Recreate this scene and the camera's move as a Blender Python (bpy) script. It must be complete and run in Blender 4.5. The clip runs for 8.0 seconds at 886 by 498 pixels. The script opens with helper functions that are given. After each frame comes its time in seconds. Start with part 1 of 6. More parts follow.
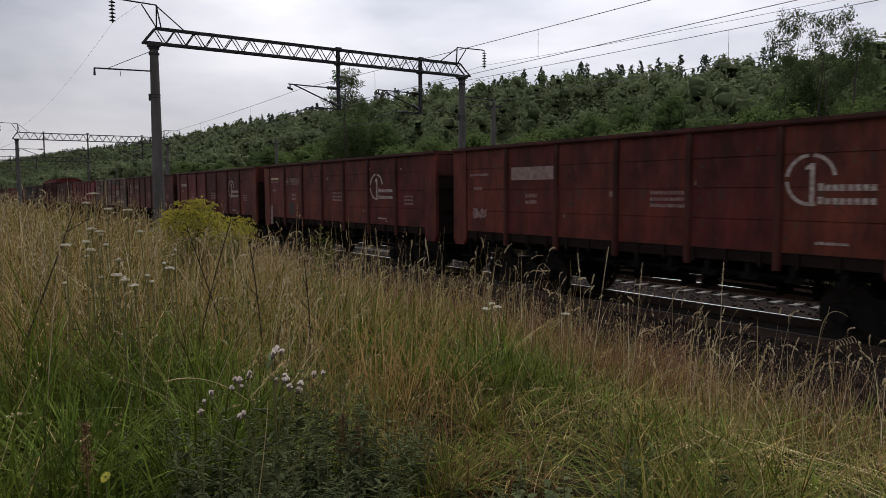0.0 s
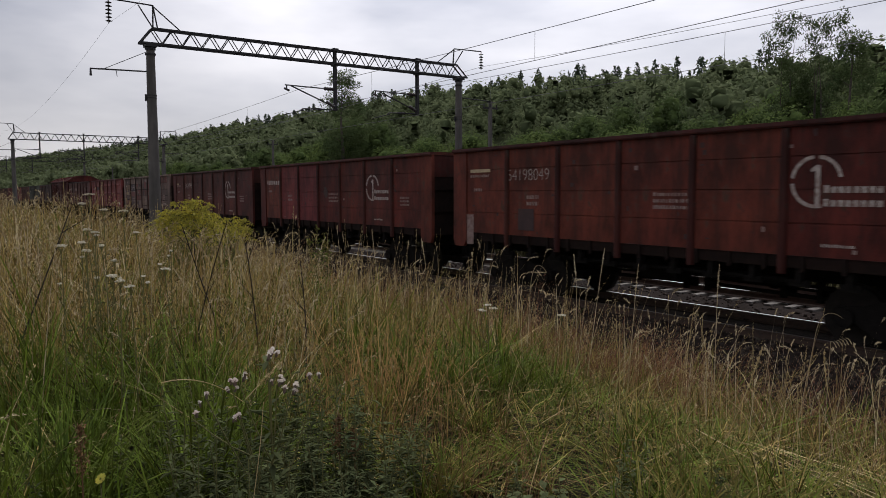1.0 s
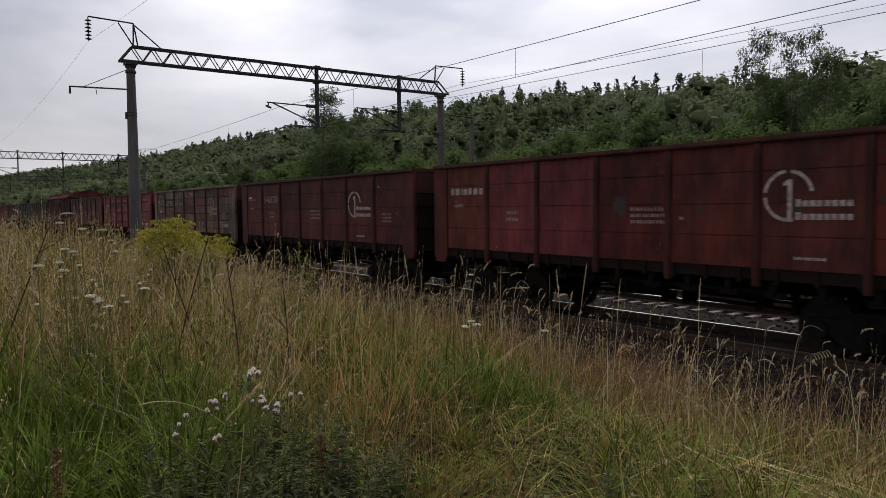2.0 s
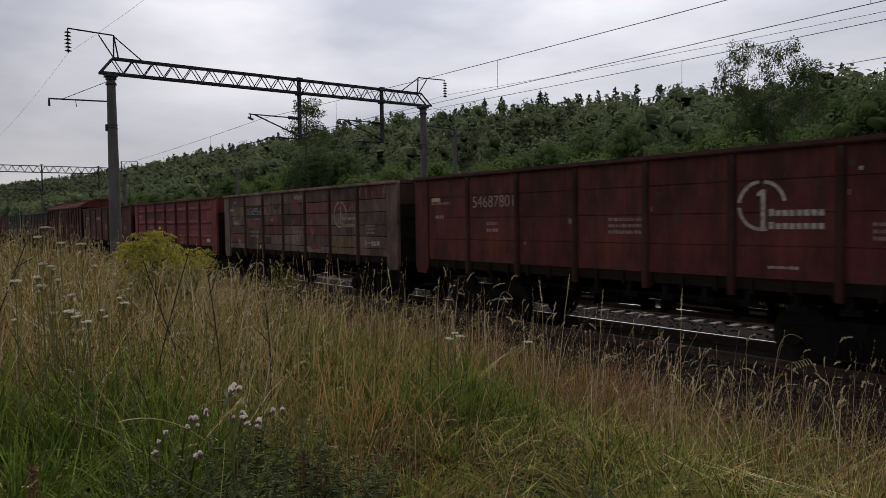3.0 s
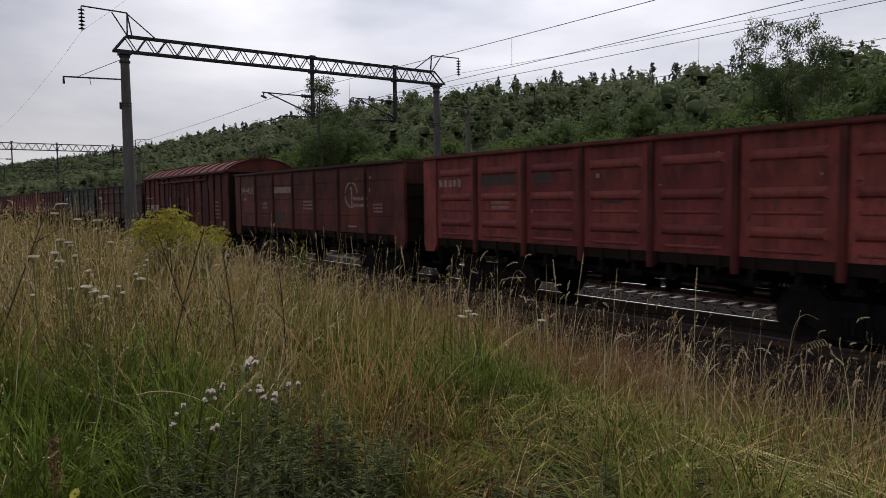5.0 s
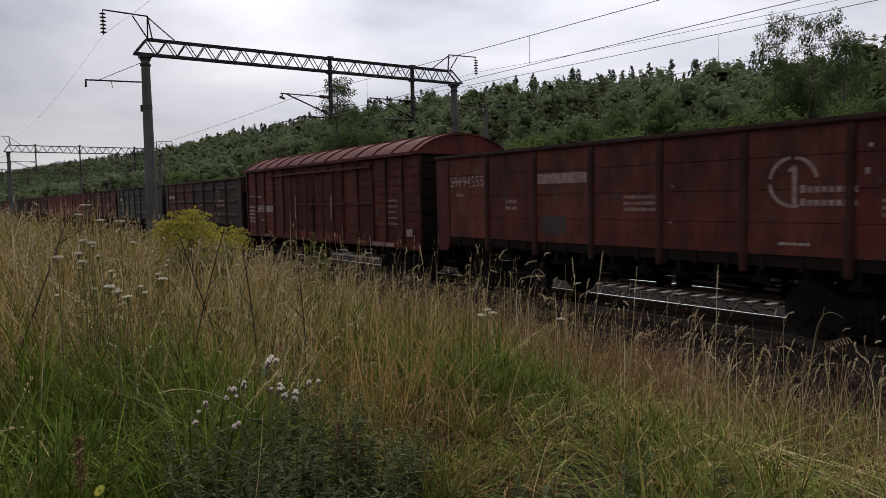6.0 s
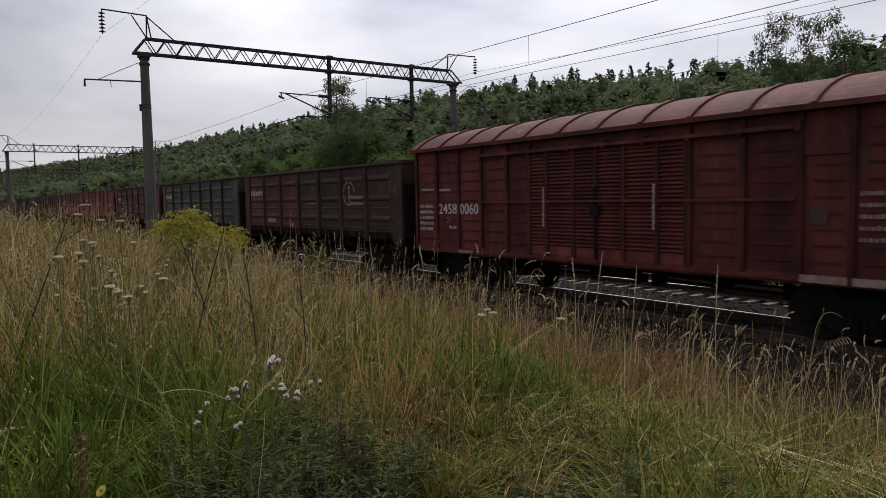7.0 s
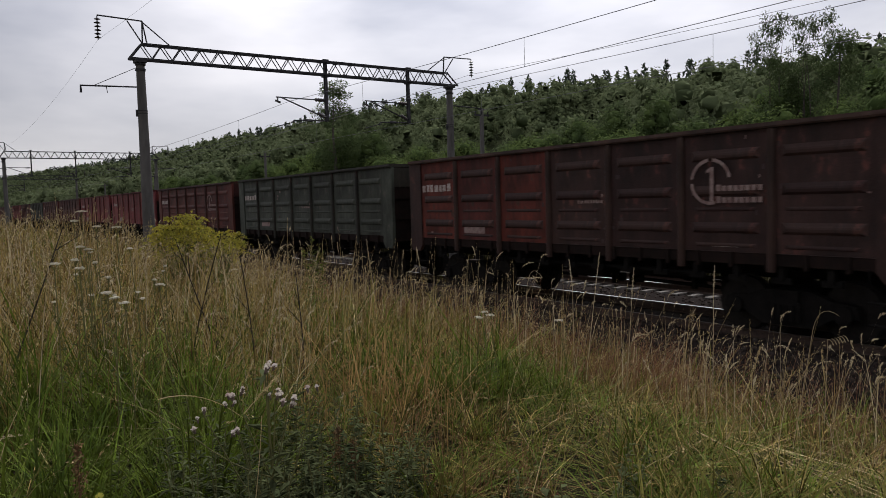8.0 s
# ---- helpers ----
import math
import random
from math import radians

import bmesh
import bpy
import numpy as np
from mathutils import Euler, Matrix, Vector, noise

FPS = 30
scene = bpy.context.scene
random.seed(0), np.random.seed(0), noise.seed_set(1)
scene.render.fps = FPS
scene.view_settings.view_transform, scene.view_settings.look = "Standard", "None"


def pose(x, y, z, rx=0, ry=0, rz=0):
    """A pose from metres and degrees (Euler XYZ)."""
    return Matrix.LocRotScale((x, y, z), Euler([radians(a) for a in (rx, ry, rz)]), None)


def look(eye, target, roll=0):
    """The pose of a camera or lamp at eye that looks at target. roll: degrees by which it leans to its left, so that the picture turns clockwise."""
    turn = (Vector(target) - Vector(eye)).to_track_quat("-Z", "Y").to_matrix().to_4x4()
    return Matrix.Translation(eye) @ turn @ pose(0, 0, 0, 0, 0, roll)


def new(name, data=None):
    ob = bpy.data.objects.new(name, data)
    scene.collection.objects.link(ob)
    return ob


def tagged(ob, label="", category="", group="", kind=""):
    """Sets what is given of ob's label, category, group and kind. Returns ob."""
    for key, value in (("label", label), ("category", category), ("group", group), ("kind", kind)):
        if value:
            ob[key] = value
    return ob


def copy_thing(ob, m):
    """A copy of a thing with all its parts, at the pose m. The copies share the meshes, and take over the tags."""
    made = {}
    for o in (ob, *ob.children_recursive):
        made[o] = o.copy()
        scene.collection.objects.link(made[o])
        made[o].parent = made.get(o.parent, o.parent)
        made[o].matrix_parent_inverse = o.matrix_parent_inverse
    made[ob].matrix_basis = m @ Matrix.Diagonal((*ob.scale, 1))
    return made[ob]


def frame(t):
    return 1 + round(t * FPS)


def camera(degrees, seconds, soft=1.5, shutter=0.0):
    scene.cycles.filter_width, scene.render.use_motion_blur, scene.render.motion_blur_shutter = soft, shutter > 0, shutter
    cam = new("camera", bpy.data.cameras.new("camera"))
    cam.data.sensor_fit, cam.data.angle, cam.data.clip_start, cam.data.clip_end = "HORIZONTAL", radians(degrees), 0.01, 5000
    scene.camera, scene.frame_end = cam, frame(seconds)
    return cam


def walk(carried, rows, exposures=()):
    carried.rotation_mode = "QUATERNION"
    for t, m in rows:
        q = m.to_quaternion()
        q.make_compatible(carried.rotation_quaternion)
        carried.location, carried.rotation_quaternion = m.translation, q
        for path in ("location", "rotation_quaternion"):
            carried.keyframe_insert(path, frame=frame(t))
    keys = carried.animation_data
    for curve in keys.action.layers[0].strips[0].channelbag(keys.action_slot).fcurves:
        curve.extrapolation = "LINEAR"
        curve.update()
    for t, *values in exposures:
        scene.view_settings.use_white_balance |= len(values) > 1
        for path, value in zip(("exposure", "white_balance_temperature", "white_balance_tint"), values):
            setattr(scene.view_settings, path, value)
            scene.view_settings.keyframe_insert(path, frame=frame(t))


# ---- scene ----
cam = camera(62.89, 8.0, soft=0.7, shutter=0.12)
EYE = (0.0, 0.0, 2.42)
# seconds, turn, tilt, lean, and a hand's sway in metres: the camera stands on the bank and only turns
TURNS = [
    (0.0, 55.652, -4.526, 0.222, 0.004, -0.004, -0.002), (0.5, 55.786, -4.432, 0.169, 0.004, -0.006, -0.002),
    (1.0, 55.389, -4.437, 0.115, 0.007, -0.003, 0.0), (1.5, 54.866, -3.814, 0.199, 0.006, 0.0, 0.001),
    (3.0, 52.729, -2.338, 0.815, 0.006, 0.009, 0.010), (3.5, 53.267, -2.121, 0.049, 0.001, 0.005, 0.006),
    (4.0, 53.877, -2.978, 0.218, 0.002, 0.004, 0.003), (4.5, 53.305, -3.858, 0.322, -0.001, 0.004, 0.001),
    (6.0, 55.155, -3.971, 1.014, -0.004, 0.002, -0.006), (6.5, 55.345, -4.091, 0.673, -0.012, -0.001, -0.008),
    (7.0, 55.069, -4.010, 0.998, -0.008, -0.006, -0.003), (7.5, 55.309, -3.905, 1.325, -0.004, -0.003, -0.002),
    (8.0, 54.883, -3.825, 1.565, 0.0, 0.0, 0.001)]
walk(cam, [(t, pose(EYE[0] + u, EYE[1] + v, EYE[2] + w, 90 + p, r, y)) for t, y, p, r, u, v, w in TURNS],
     exposures=[(0.0, 0.05, 6650, 12), (1.5, 0.05, 6650, 12), (3.0, -0.18, 6650, 12), (3.5, -0.23, 6600, 12), (4.0, -0.20, 6620, 12), (4.5, -0.02, 6650, 12), (8.0, 0.04, 6650, 12)])

# ---- sky and light ----
SUN_EL, SUN_AZ = 54.0, 47.0
world = bpy.data.worlds.new("overcast_sky")
scene.world = world
world.use_nodes = True
wn, wl = world.node_tree.nodes, world.node_tree.links
wn.clear()
w_out = wn.new("ShaderNodeOutputWorld")
w_bg = wn.new("ShaderNodeBackground")
w_sky = wn.new("ShaderNodeTexSky")
w_sky.sky_type, w_sky.sun_disc = "NISHITA", False
w_sky.sun_elevation, w_sky.sun_rotation = radians(SUN_EL), radians(-SUN_AZ)
w_tc = wn.new("ShaderNodeTexCoord")
w_map = wn.new("ShaderNodeMapping")
w_map.inputs["Scale"].default_value = (1.0, 1.0, 3.2)
w_noise = wn.new("ShaderNodeTexNoise")
w_noise.inputs["Scale"].default_value, w_noise.inputs["Detail"].default_value = 2.3, 5.0
w_noise.inputs["Roughness"].default_value = 0.5
w_ramp = wn.new("ShaderNodeValToRGB")
w_ramp.color_ramp.elements[0].position, w_ramp.color_ramp.elements[0].color = 0.34, (0.48, 0.50, 0.575, 1)
w_ramp.color_ramp.elements[1].position, w_ramp.color_ramp.elements[1].color = 0.66, (0.90, 0.90, 0.95, 1)
w_mix = wn.new("ShaderNodeMix")
w_mix.data_type, w_mix.blend_type = "RGBA", "ADD"
w_mix.inputs["Factor"].default_value = 0.012
wl.new(w_tc.outputs["Generated"], w_map.inputs["Vector"])
wl.new(w_map.outputs["Vector"], w_noise.inputs["Vector"])
wl.new(w_noise.outputs["Fac"], w_ramp.inputs["Fac"])
wl.new(w_ramp.outputs["Color"], w_mix.inputs["A"])
wl.new(w_sky.outputs["Color"], w_mix.inputs["B"])
# brighter round the clouded sun, duller opposite
w_dot = wn.new("ShaderNodeVectorMath")
w_dot.operation = "DOT_PRODUCT"
w_dot.inputs[1].default_value = (-math.sin(radians(SUN_AZ)) * math.cos(radians(SUN_EL)), math.cos(radians(SUN_AZ)) * math.cos(radians(SUN_EL)), math.sin(radians(SUN_EL)))
w_glow = wn.new("ShaderNodeMapRange")
w_glow.interpolation_type = "SMOOTHSTEP"
w_glow.inputs["From Min"].default_value, w_glow.inputs["From Max"].default_value = 0.45, 1.0
w_glow.inputs["To Min"].default_value, w_glow.inputs["To Max"].default_value = 0.64, 1.58
w_core = wn.new("ShaderNodeMapRange")
w_core.interpolation_type = "SMOOTHSTEP"
w_core.inputs["From Min"].default_value, w_core.inputs["From Max"].default_value = 0.955, 1.0
w_core.inputs["To Min"].default_value, w_core.inputs["To Max"].default_value = 0.0, 0.5
w_sum = wn.new("ShaderNodeMath")
w_sum.operation = "ADD"
w_mul = wn.new("ShaderNodeMix")
w_mul.data_type, w_mul.blend_type = "RGBA", "MULTIPLY"
w_mul.inputs["Factor"].default_value = 1.0
wl.new(w_tc.outputs["Generated"], w_dot.inputs[0])
wl.new(w_dot.outputs["Value"], w_glow.inputs["Value"])
wl.new(w_mix.outputs["Result"], w_mul.inputs["A"])
wl.new(w_dot.outputs["Value"], w_core.inputs["Value"])
wl.new(w_glow.outputs["Result"], w_sum.inputs[0])
wl.new(w_core.outputs["Result"], w_sum.inputs[1])
wl.new(w_sum.outputs["Value"], w_mul.inputs["B"])
wl.new(w_mul.outputs["Result"], w_bg.inputs["Color"])
w_bg.inputs["Strength"].default_value = 0.96
wl.new(w_bg.outputs["Background"], w_out.inputs["Surface"])
sun_data = bpy.data.lights.new("sun", "SUN")
sun_data.energy, sun_data.angle, sun_data.color = 1.35, radians(26), (1.0, 0.95, 0.87)
sun = new("sun", sun_data)
sun.matrix_world = look((-math.sin(radians(SUN_AZ)) * 100, math.cos(radians(SUN_AZ)) * 100, 100 * math.tan(radians(SUN_EL))), (0, 0, 0))


# ---- materials ----
def material(name, col, col2=None, scale=6.0, rough=0.8, metal=0.0, bump=0.0, island=None, objrand=None,
             stain=None, stain_scale=1.0, stain_at=0.55, bump_scale=40.0, spec=0.5, translucent=0.0, stretch=None, fleck=None, streak=None):
    """Two colours mixed by noise at two scales, an optional stain, and per-piece variation."""
    m = bpy.data.materials.new(name)
    m.use_nodes = True
    n, l = m.node_tree.nodes, m.node_tree.links
    b = n["Principled BSDF"]
    col2 = col2 or tuple(c * 0.7 for c in col)
    tc = n.new("ShaderNodeTexCoord")
    vec = tc.outputs["Object"]
    if stretch:
        mp = n.new("ShaderNodeMapping")
        mp.inputs["Scale"].default_value = stretch
        l.new(vec, mp.inputs["Vector"])
        vec = mp.outputs["Vector"]
    big = n.new("ShaderNodeTexNoise")
    big.inputs["Scale"].default_value, big.inputs["Detail"].default_value = scale, 6.0
    big.inputs["Roughness"].default_value = 0.65
    l.new(vec, big.inputs["Vector"])
    ramp = n.new("ShaderNodeValToRGB")
    ramp.color_ramp.elements[0].position, ramp.color_ramp.elements[1].position = 0.36, 0.64
    ramp.color_ramp.elements[0].color, ramp.color_ramp.elements[1].color = (*col2, 1), (*col, 1)
    l.new(big.outputs["Fac"], ramp.inputs["Fac"])
    out = ramp.outputs["Color"]
    if stain:
        sn = n.new("ShaderNodeTexNoise")
        sn.inputs["Scale"].default_value, sn.inputs["Detail"].default_value = stain_scale, 8.0
        sn.inputs["Roughness"].default_value = 0.7
        l.new(vec, sn.inputs["Vector"])
        sr = n.new("ShaderNodeValToRGB")
        sr.color_ramp.elements[0].position, sr.color_ramp.elements[1].position = stain_at, stain_at + 0.07
        l.new(sn.outputs["Fac"], sr.inputs["Fac"])
        mx = n.new("ShaderNodeMix")
        mx.data_type = "RGBA"
        l.new(sr.outputs["Color"], mx.inputs["Factor"])
        l.new(out, mx.inputs["A"])
        mx.inputs["B"].default_value = (*stain, 1)
        out = mx.outputs["Result"]
    if fleck:
        fn = n.new("ShaderNodeTexNoise")
        fn.inputs["Scale"].default_value, fn.inputs["Detail"].default_value = 5.0, 10.0
        fn.inputs["Roughness"].default_value = 0.8
        l.new(tc.outputs["Object"], fn.inputs["Vector"])
        fr = n.new("ShaderNodeValToRGB")
        fr.color_ramp.elements[0].position, fr.color_ramp.elements[1].position = 0.55, 0.63
        fr.color_ramp.elements[1].color = (0.55, 0.55, 0.55, 1)
        l.new(fn.outputs["Fac"], fr.inputs["Fac"])
        fx = n.new("ShaderNodeMix")
        fx.data_type = "RGBA"
        l.new(fr.outputs["Color"], fx.inputs["Factor"])
        l.new(out, fx.inputs["A"])
        fx.inputs["B"].default_value = (*fleck, 1)
        out = fx.outputs["Result"]
    if streak:
        km = n.new("ShaderNodeMapping")
        km.inputs["Scale"].default_value = (6.5, 6.5, 0.5)
        l.new(tc.outputs["Object"], km.inputs["Vector"])
        kn = n.new("ShaderNodeTexNoise")
        kn.inputs["Scale"].default_value, kn.inputs["Detail"].default_value = 1.0, 7.0
        kn.inputs["Roughness"].default_value = 0.62
        l.new(km.outputs["Vector"], kn.inputs["Vector"])
        kr = n.new("ShaderNodeValToRGB")
        kr.color_ramp.elements[0].position, kr.color_ramp.elements[1].position = 0.48, 0.68
        kr.color_ramp.elements[1].color = (0.50, 0.50, 0.50, 1)
        l.new(kn.outputs["Fac"], kr.inputs["Fac"])
        kx = n.new("ShaderNodeMix")
        kx.data_type = "RGBA"
        l.new(kr.outputs["Color"], kx.inputs["Factor"])
        l.new(out, kx.inputs["A"])
        kx.inputs["B"].default_value = (*streak, 1)
        out = kx.outputs["Result"]
    if island is not None or objrand is not None:
        if island is not None:
            src = n.new("ShaderNodeNewGeometry").outputs["Random Per Island"]
            amount = island
        else:
            src = n.new("ShaderNodeObjectInfo").outputs["Random"]
            amount = objrand
        mr = n.new("ShaderNodeMapRange")
        mr.inputs["To Min"].default_value, mr.inputs["To Max"].default_value = 1 - amount, 1 + amount
        l.new(src, mr.inputs["Value"])
        hs = n.new("ShaderNodeHueSaturation")
        l.new(mr.outputs["Result"], hs.inputs["Value"])
        mr2 = n.new("ShaderNodeMapRange")
        mr2.inputs["To Min"].default_value, mr2.inputs["To Max"].default_value = 0.5 - amount * 0.03, 0.5 + amount * 0.03
        l.new(src, mr2.inputs["Value"])
        l.new(mr2.outputs["Result"], hs.inputs["Hue"])
        l.new(out, hs.inputs["Color"])
        out = hs.outputs["Color"]
    l.new(out, b.inputs["Base Color"])
    b.inputs["Roughness"].default_value, b.inputs["Metallic"].default_value = rough, metal
    b.inputs["Specular IOR Level"].default_value = spec
    if bump:
        fine = n.new("ShaderNodeTexNoise")
        fine.inputs["Scale"].default_value, fine.inputs["Detail"].default_value = bump_scale, 4.0
        l.new(tc.outputs["Object"], fine.inputs["Vector"])
        bp = n.new("ShaderNodeBump")
        bp.inputs["Strength"].default_value, bp.inputs["Distance"].default_value = bump, 0.02
        l.new(fine.outputs["Fac"], bp.inputs["Height"])
        l.new(bp.outputs["Normal"], b.inputs["Normal"])
    if translucent:
        tr = n.new("ShaderNodeBsdfTranslucent")
        l.new(out, tr.inputs["Color"])
        ms = n.new("ShaderNodeMixShader")
        ms.inputs["Fac"].default_value = translucent
        l.new(b.outputs["BSDF"], ms.inputs[1])
        l.new(tr.outputs["BSDF"], ms.inputs[2])
        l.new(ms.outputs["Shader"], n["Material Output"].inputs["Surface"])
    return m


def paint(name, col, col2, stain, at=0.58, objrand=0.2):
    return material(name, tuple((c * 0.86, c * 0.74, c * 0.70)[i] for i, c in enumerate(col)), tuple((c * 0.42, c * 0.38, c * 0.36)[i] for i, c in enumerate(col2)), scale=1.3, rough=0.68, bump=0.25, bump_scale=25, stain=stain,
                    stain_scale=2.6, stain_at=at, objrand=objrand, stretch=(1.1, 1.0, 0.6), spec=0.20, fleck=tuple(0.012 + 0.30 * c for c in col2), streak=tuple(0.008 + 0.16 * c for c in col2))


P_RED = paint("oxide_red_paint", (0.175, 0.042, 0.031), (0.115, 0.031, 0.024), (0.07, 0.035, 0.026))
P_BROWN = paint("red_brown_paint", (0.155, 0.043, 0.035), (0.105, 0.034, 0.028), (0.06, 0.036, 0.03))
P_BRIGHT = paint("fresh_red_paint", (0.29, 0.072, 0.072), (0.24, 0.058, 0.058), (0.11, 0.042, 0.040), 0.58)
P_GREY = paint("worn_grey_planks", (0.25, 0.19, 0.165), (0.15, 0.11, 0.095), (0.15, 0.075, 0.06), 0.58, 0.38)
P_RUST = paint("worn_reddish_planks", (0.22, 0.085, 0.07), (0.17, 0.07, 0.058), (0.25, 0.19, 0.155), 0.56, 0.25)
P_TAN = paint("worn_tan_planks", (0.27, 0.185, 0.120), (0.17, 0.115, 0.078), (0.15, 0.085, 0.06), 0.58, 0.3)
P_DARK = paint("grey_brown_paint", (0.072, 0.042, 0.038), (0.058, 0.034, 0.031), (0.12, 0.045, 0.036), 0.58)
P_GREEN = paint("dark_green_paint", (0.084, 0.108, 0.090), (0.062, 0.074, 0.062), (0.10, 0.085, 0.07), 0.6)
P_BOX = paint("boxcar_red_paint", (0.155, 0.035, 0.033), (0.115, 0.030, 0.028), (0.08, 0.036, 0.03))
P_FRESH = paint("repainted_red_panels", (0.20, 0.040, 0.042), (0.16, 0.036, 0.036), (0.09, 0.036, 0.03), 0.6)
P_ROOF = paint("faded_roof_paint", (0.150, 0.036, 0.038), (0.13, 0.031, 0.032), (0.19, 0.080, 0.076), 0.6)
# Post paint darkened for grime and, in the colour itself, for shade.
P_POST = {k: paint(k + "_post_grime_shade", tuple(c * 0.72 for c in a), tuple(c * 0.6 for c in a), (0.05, 0.032, 0.026)) for k, a in
          (("red", (0.13, 0.038, 0.03)), ("brown", (0.1, 0.036, 0.03)), ("bright", (0.19, 0.042, 0.04)), ("grey", (0.112, 0.062, 0.048)), ("dark", (0.10, 0.06, 0.05)), ("green", (0.06, 0.062, 0.05)))}
PAINTS = {"red": P_RED, "brown": P_BROWN, "bright": P_BRIGHT, "grey": P_GREY, "dark": P_DARK, "green": P_GREEN}
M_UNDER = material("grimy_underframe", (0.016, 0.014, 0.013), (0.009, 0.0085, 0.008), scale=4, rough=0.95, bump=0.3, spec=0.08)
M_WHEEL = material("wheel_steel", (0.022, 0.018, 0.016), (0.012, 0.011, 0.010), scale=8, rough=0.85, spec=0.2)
# Dark paint for ends, sills and hooks: soot, with their shade put in.
M_SHADE_SOOT = material("shade_and_soot_paint", (0.022, 0.013, 0.011), (0.012, 0.009, 0.008), scale=3, rough=0.9, bump=0.2, spec=0.10)
M_SHINE = material("polished_rail_head", (0.75, 0.75, 0.76), (0.62, 0.62, 0.63), scale=10, rough=0.42, metal=1.0)
# Rail head copy with the missing shine and shade put into its colour.
M_RAIL_SHADE = material("shaded_rail_head", (0.085, 0.07, 0.062), (0.05, 0.042, 0.038), scale=10, rough=0.6, spec=0.2)
M_RAIL = material("rusty_rail_side", (0.075, 0.045, 0.033), (0.045, 0.03, 0.024), scale=12, rough=0.85)
M_SLEEPER = material("sleeper_concrete", (0.20, 0.185, 0.17), (0.09, 0.082, 0.075), scale=5, rough=0.9, bump=0.3, objrand=0.15)
M_BALLAST = material("ballast_bed", (0.032, 0.024, 0.021), (0.016, 0.013, 0.012), scale=14, rough=1.0, spec=0.05, bump=0.8, bump_scale=30)
M_STONE = material("ballast_stone", (0.060, 0.047, 0.041), (0.030, 0.024, 0.022), scale=3, rough=1.0, spec=0.05, island=0.45)
M_WHITE = material("faded_white_lettering", (0.46, 0.41, 0.38), (0.24, 0.17, 0.15), scale=18, rough=0.8)
M_NUMBER = material("white_number_paint", (0.62, 0.58, 0.55), (0.40, 0.35, 0.33), scale=14, rough=0.8)
M_FAINT = material("rubbed_lettering", (0.30, 0.22, 0.20), (0.17, 0.10, 0.09), scale=9, rough=0.85)
M_YELLOWISH = material("yellowed_lettering", (0.50, 0.40, 0.26), (0.33, 0.25, 0.15), scale=9, rough=0.85)
M_PATCH = material("dark_paint_patch", (0.055, 0.03, 0.03), (0.04, 0.024, 0.024), scale=5, rough=0.85)
M_CHALK = material("pinkish_chalk", (0.50, 0.36, 0.36), (0.30, 0.18, 0.18), scale=12, rough=0.9)
M_FADED = material("worn_pale_emblem", (0.36, 0.29, 0.21), (0.15, 0.105, 0.08), scale=7, rough=0.85)
M_VIOLET = material("dark_violet_patch", (0.038, 0.022, 0.030), (0.024, 0.015, 0.018), scale=6, rough=0.85)
M_PINK = material("faded_red_patch", (0.17, 0.052, 0.046), (0.10, 0.036, 0.032), scale=5, rough=0.85)
M_CONC = material("pole_concrete", (0.125, 0.118, 0.112), (0.075, 0.07, 0.066), scale=2.5, rough=0.95, bump=0.4, stain=(0.07, 0.066, 0.062), stain_scale=1.2, stretch=(1, 1, 0.25))
M_STEEL = material("dark_painted_steel", (0.035, 0.034, 0.038), (0.022, 0.021, 0.023), scale=5, rough=0.7, metal=0.2)
M_INS = material("insulator_glaze", (0.045, 0.035, 0.034), (0.03, 0.025, 0.025), scale=5, rough=0.25)
M_WIRE = material("wire_metal", (0.17, 0.17, 0.18), (0.11, 0.11, 0.12), scale=5, rough=0.6, metal=0.3)
M_BARK = material("bark", (0.10, 0.085, 0.07), (0.06, 0.05, 0.042), scale=9, rough=0.95, bump=0.6)
M_LEAF = material("broad_leaves", (0.148, 0.200, 0.060), (0.088, 0.128, 0.045), scale=0.5, rough=0.9, island=0.12, translucent=0.42, spec=0.05)
M_LEAF2 = material("dark_leaves", (0.115, 0.154, 0.060), (0.066, 0.100, 0.043), scale=0.4, rough=0.9, island=0.12, translucent=0.42, spec=0.05)
# Far-wood leaves: distance haze put into the colour as a paler, greyer green.
M_LEAF_HAZE = material("haze_paled_leaves", (0.178, 0.212, 0.110), (0.118, 0.148, 0.078), scale=0.15, rough=0.9, island=0.10, translucent=0.42, spec=0.05)
# Inner clumps get a darker leaf tone, standing for the shade between leaves.
M_INNER = material("shade_toned_inner_foliage", (0.085, 0.122, 0.040), (0.055, 0.082, 0.029), scale=0.6, rough=1.0, island=0.12, spec=0.02, bump=0.8, bump_scale=5)
# Hill clumps: the same shade tone, greyer with the painted haze.
M_INNER_FAR = material("shade_toned_inner_hill_foliage", (0.115, 0.142, 0.070), (0.080, 0.102, 0.052), scale=0.2, rough=1.0, island=0.12, spec=0.02)
M_LEAFB = material("birch_leaves", (0.07, 0.10, 0.035), (0.045, 0.068, 0.026), scale=0.4, rough=0.8, island=0.25, translucent=0.3, spec=0.2)
M_PINE = material("pine_needles", (0.066, 0.090, 0.058), (0.042, 0.060, 0.040), scale=0.3, rough=0.9, island=0.2, spec=0.05, translucent=0.35)
M_SOIL = material("grassy_soil", (0.036, 0.030, 0.017), (0.020, 0.018, 0.010), scale=1.6, rough=1.0, bump=0.8, bump_scale=50, stain=(0.048, 0.044, 0.020), stain_scale=0.35, spec=0.05)
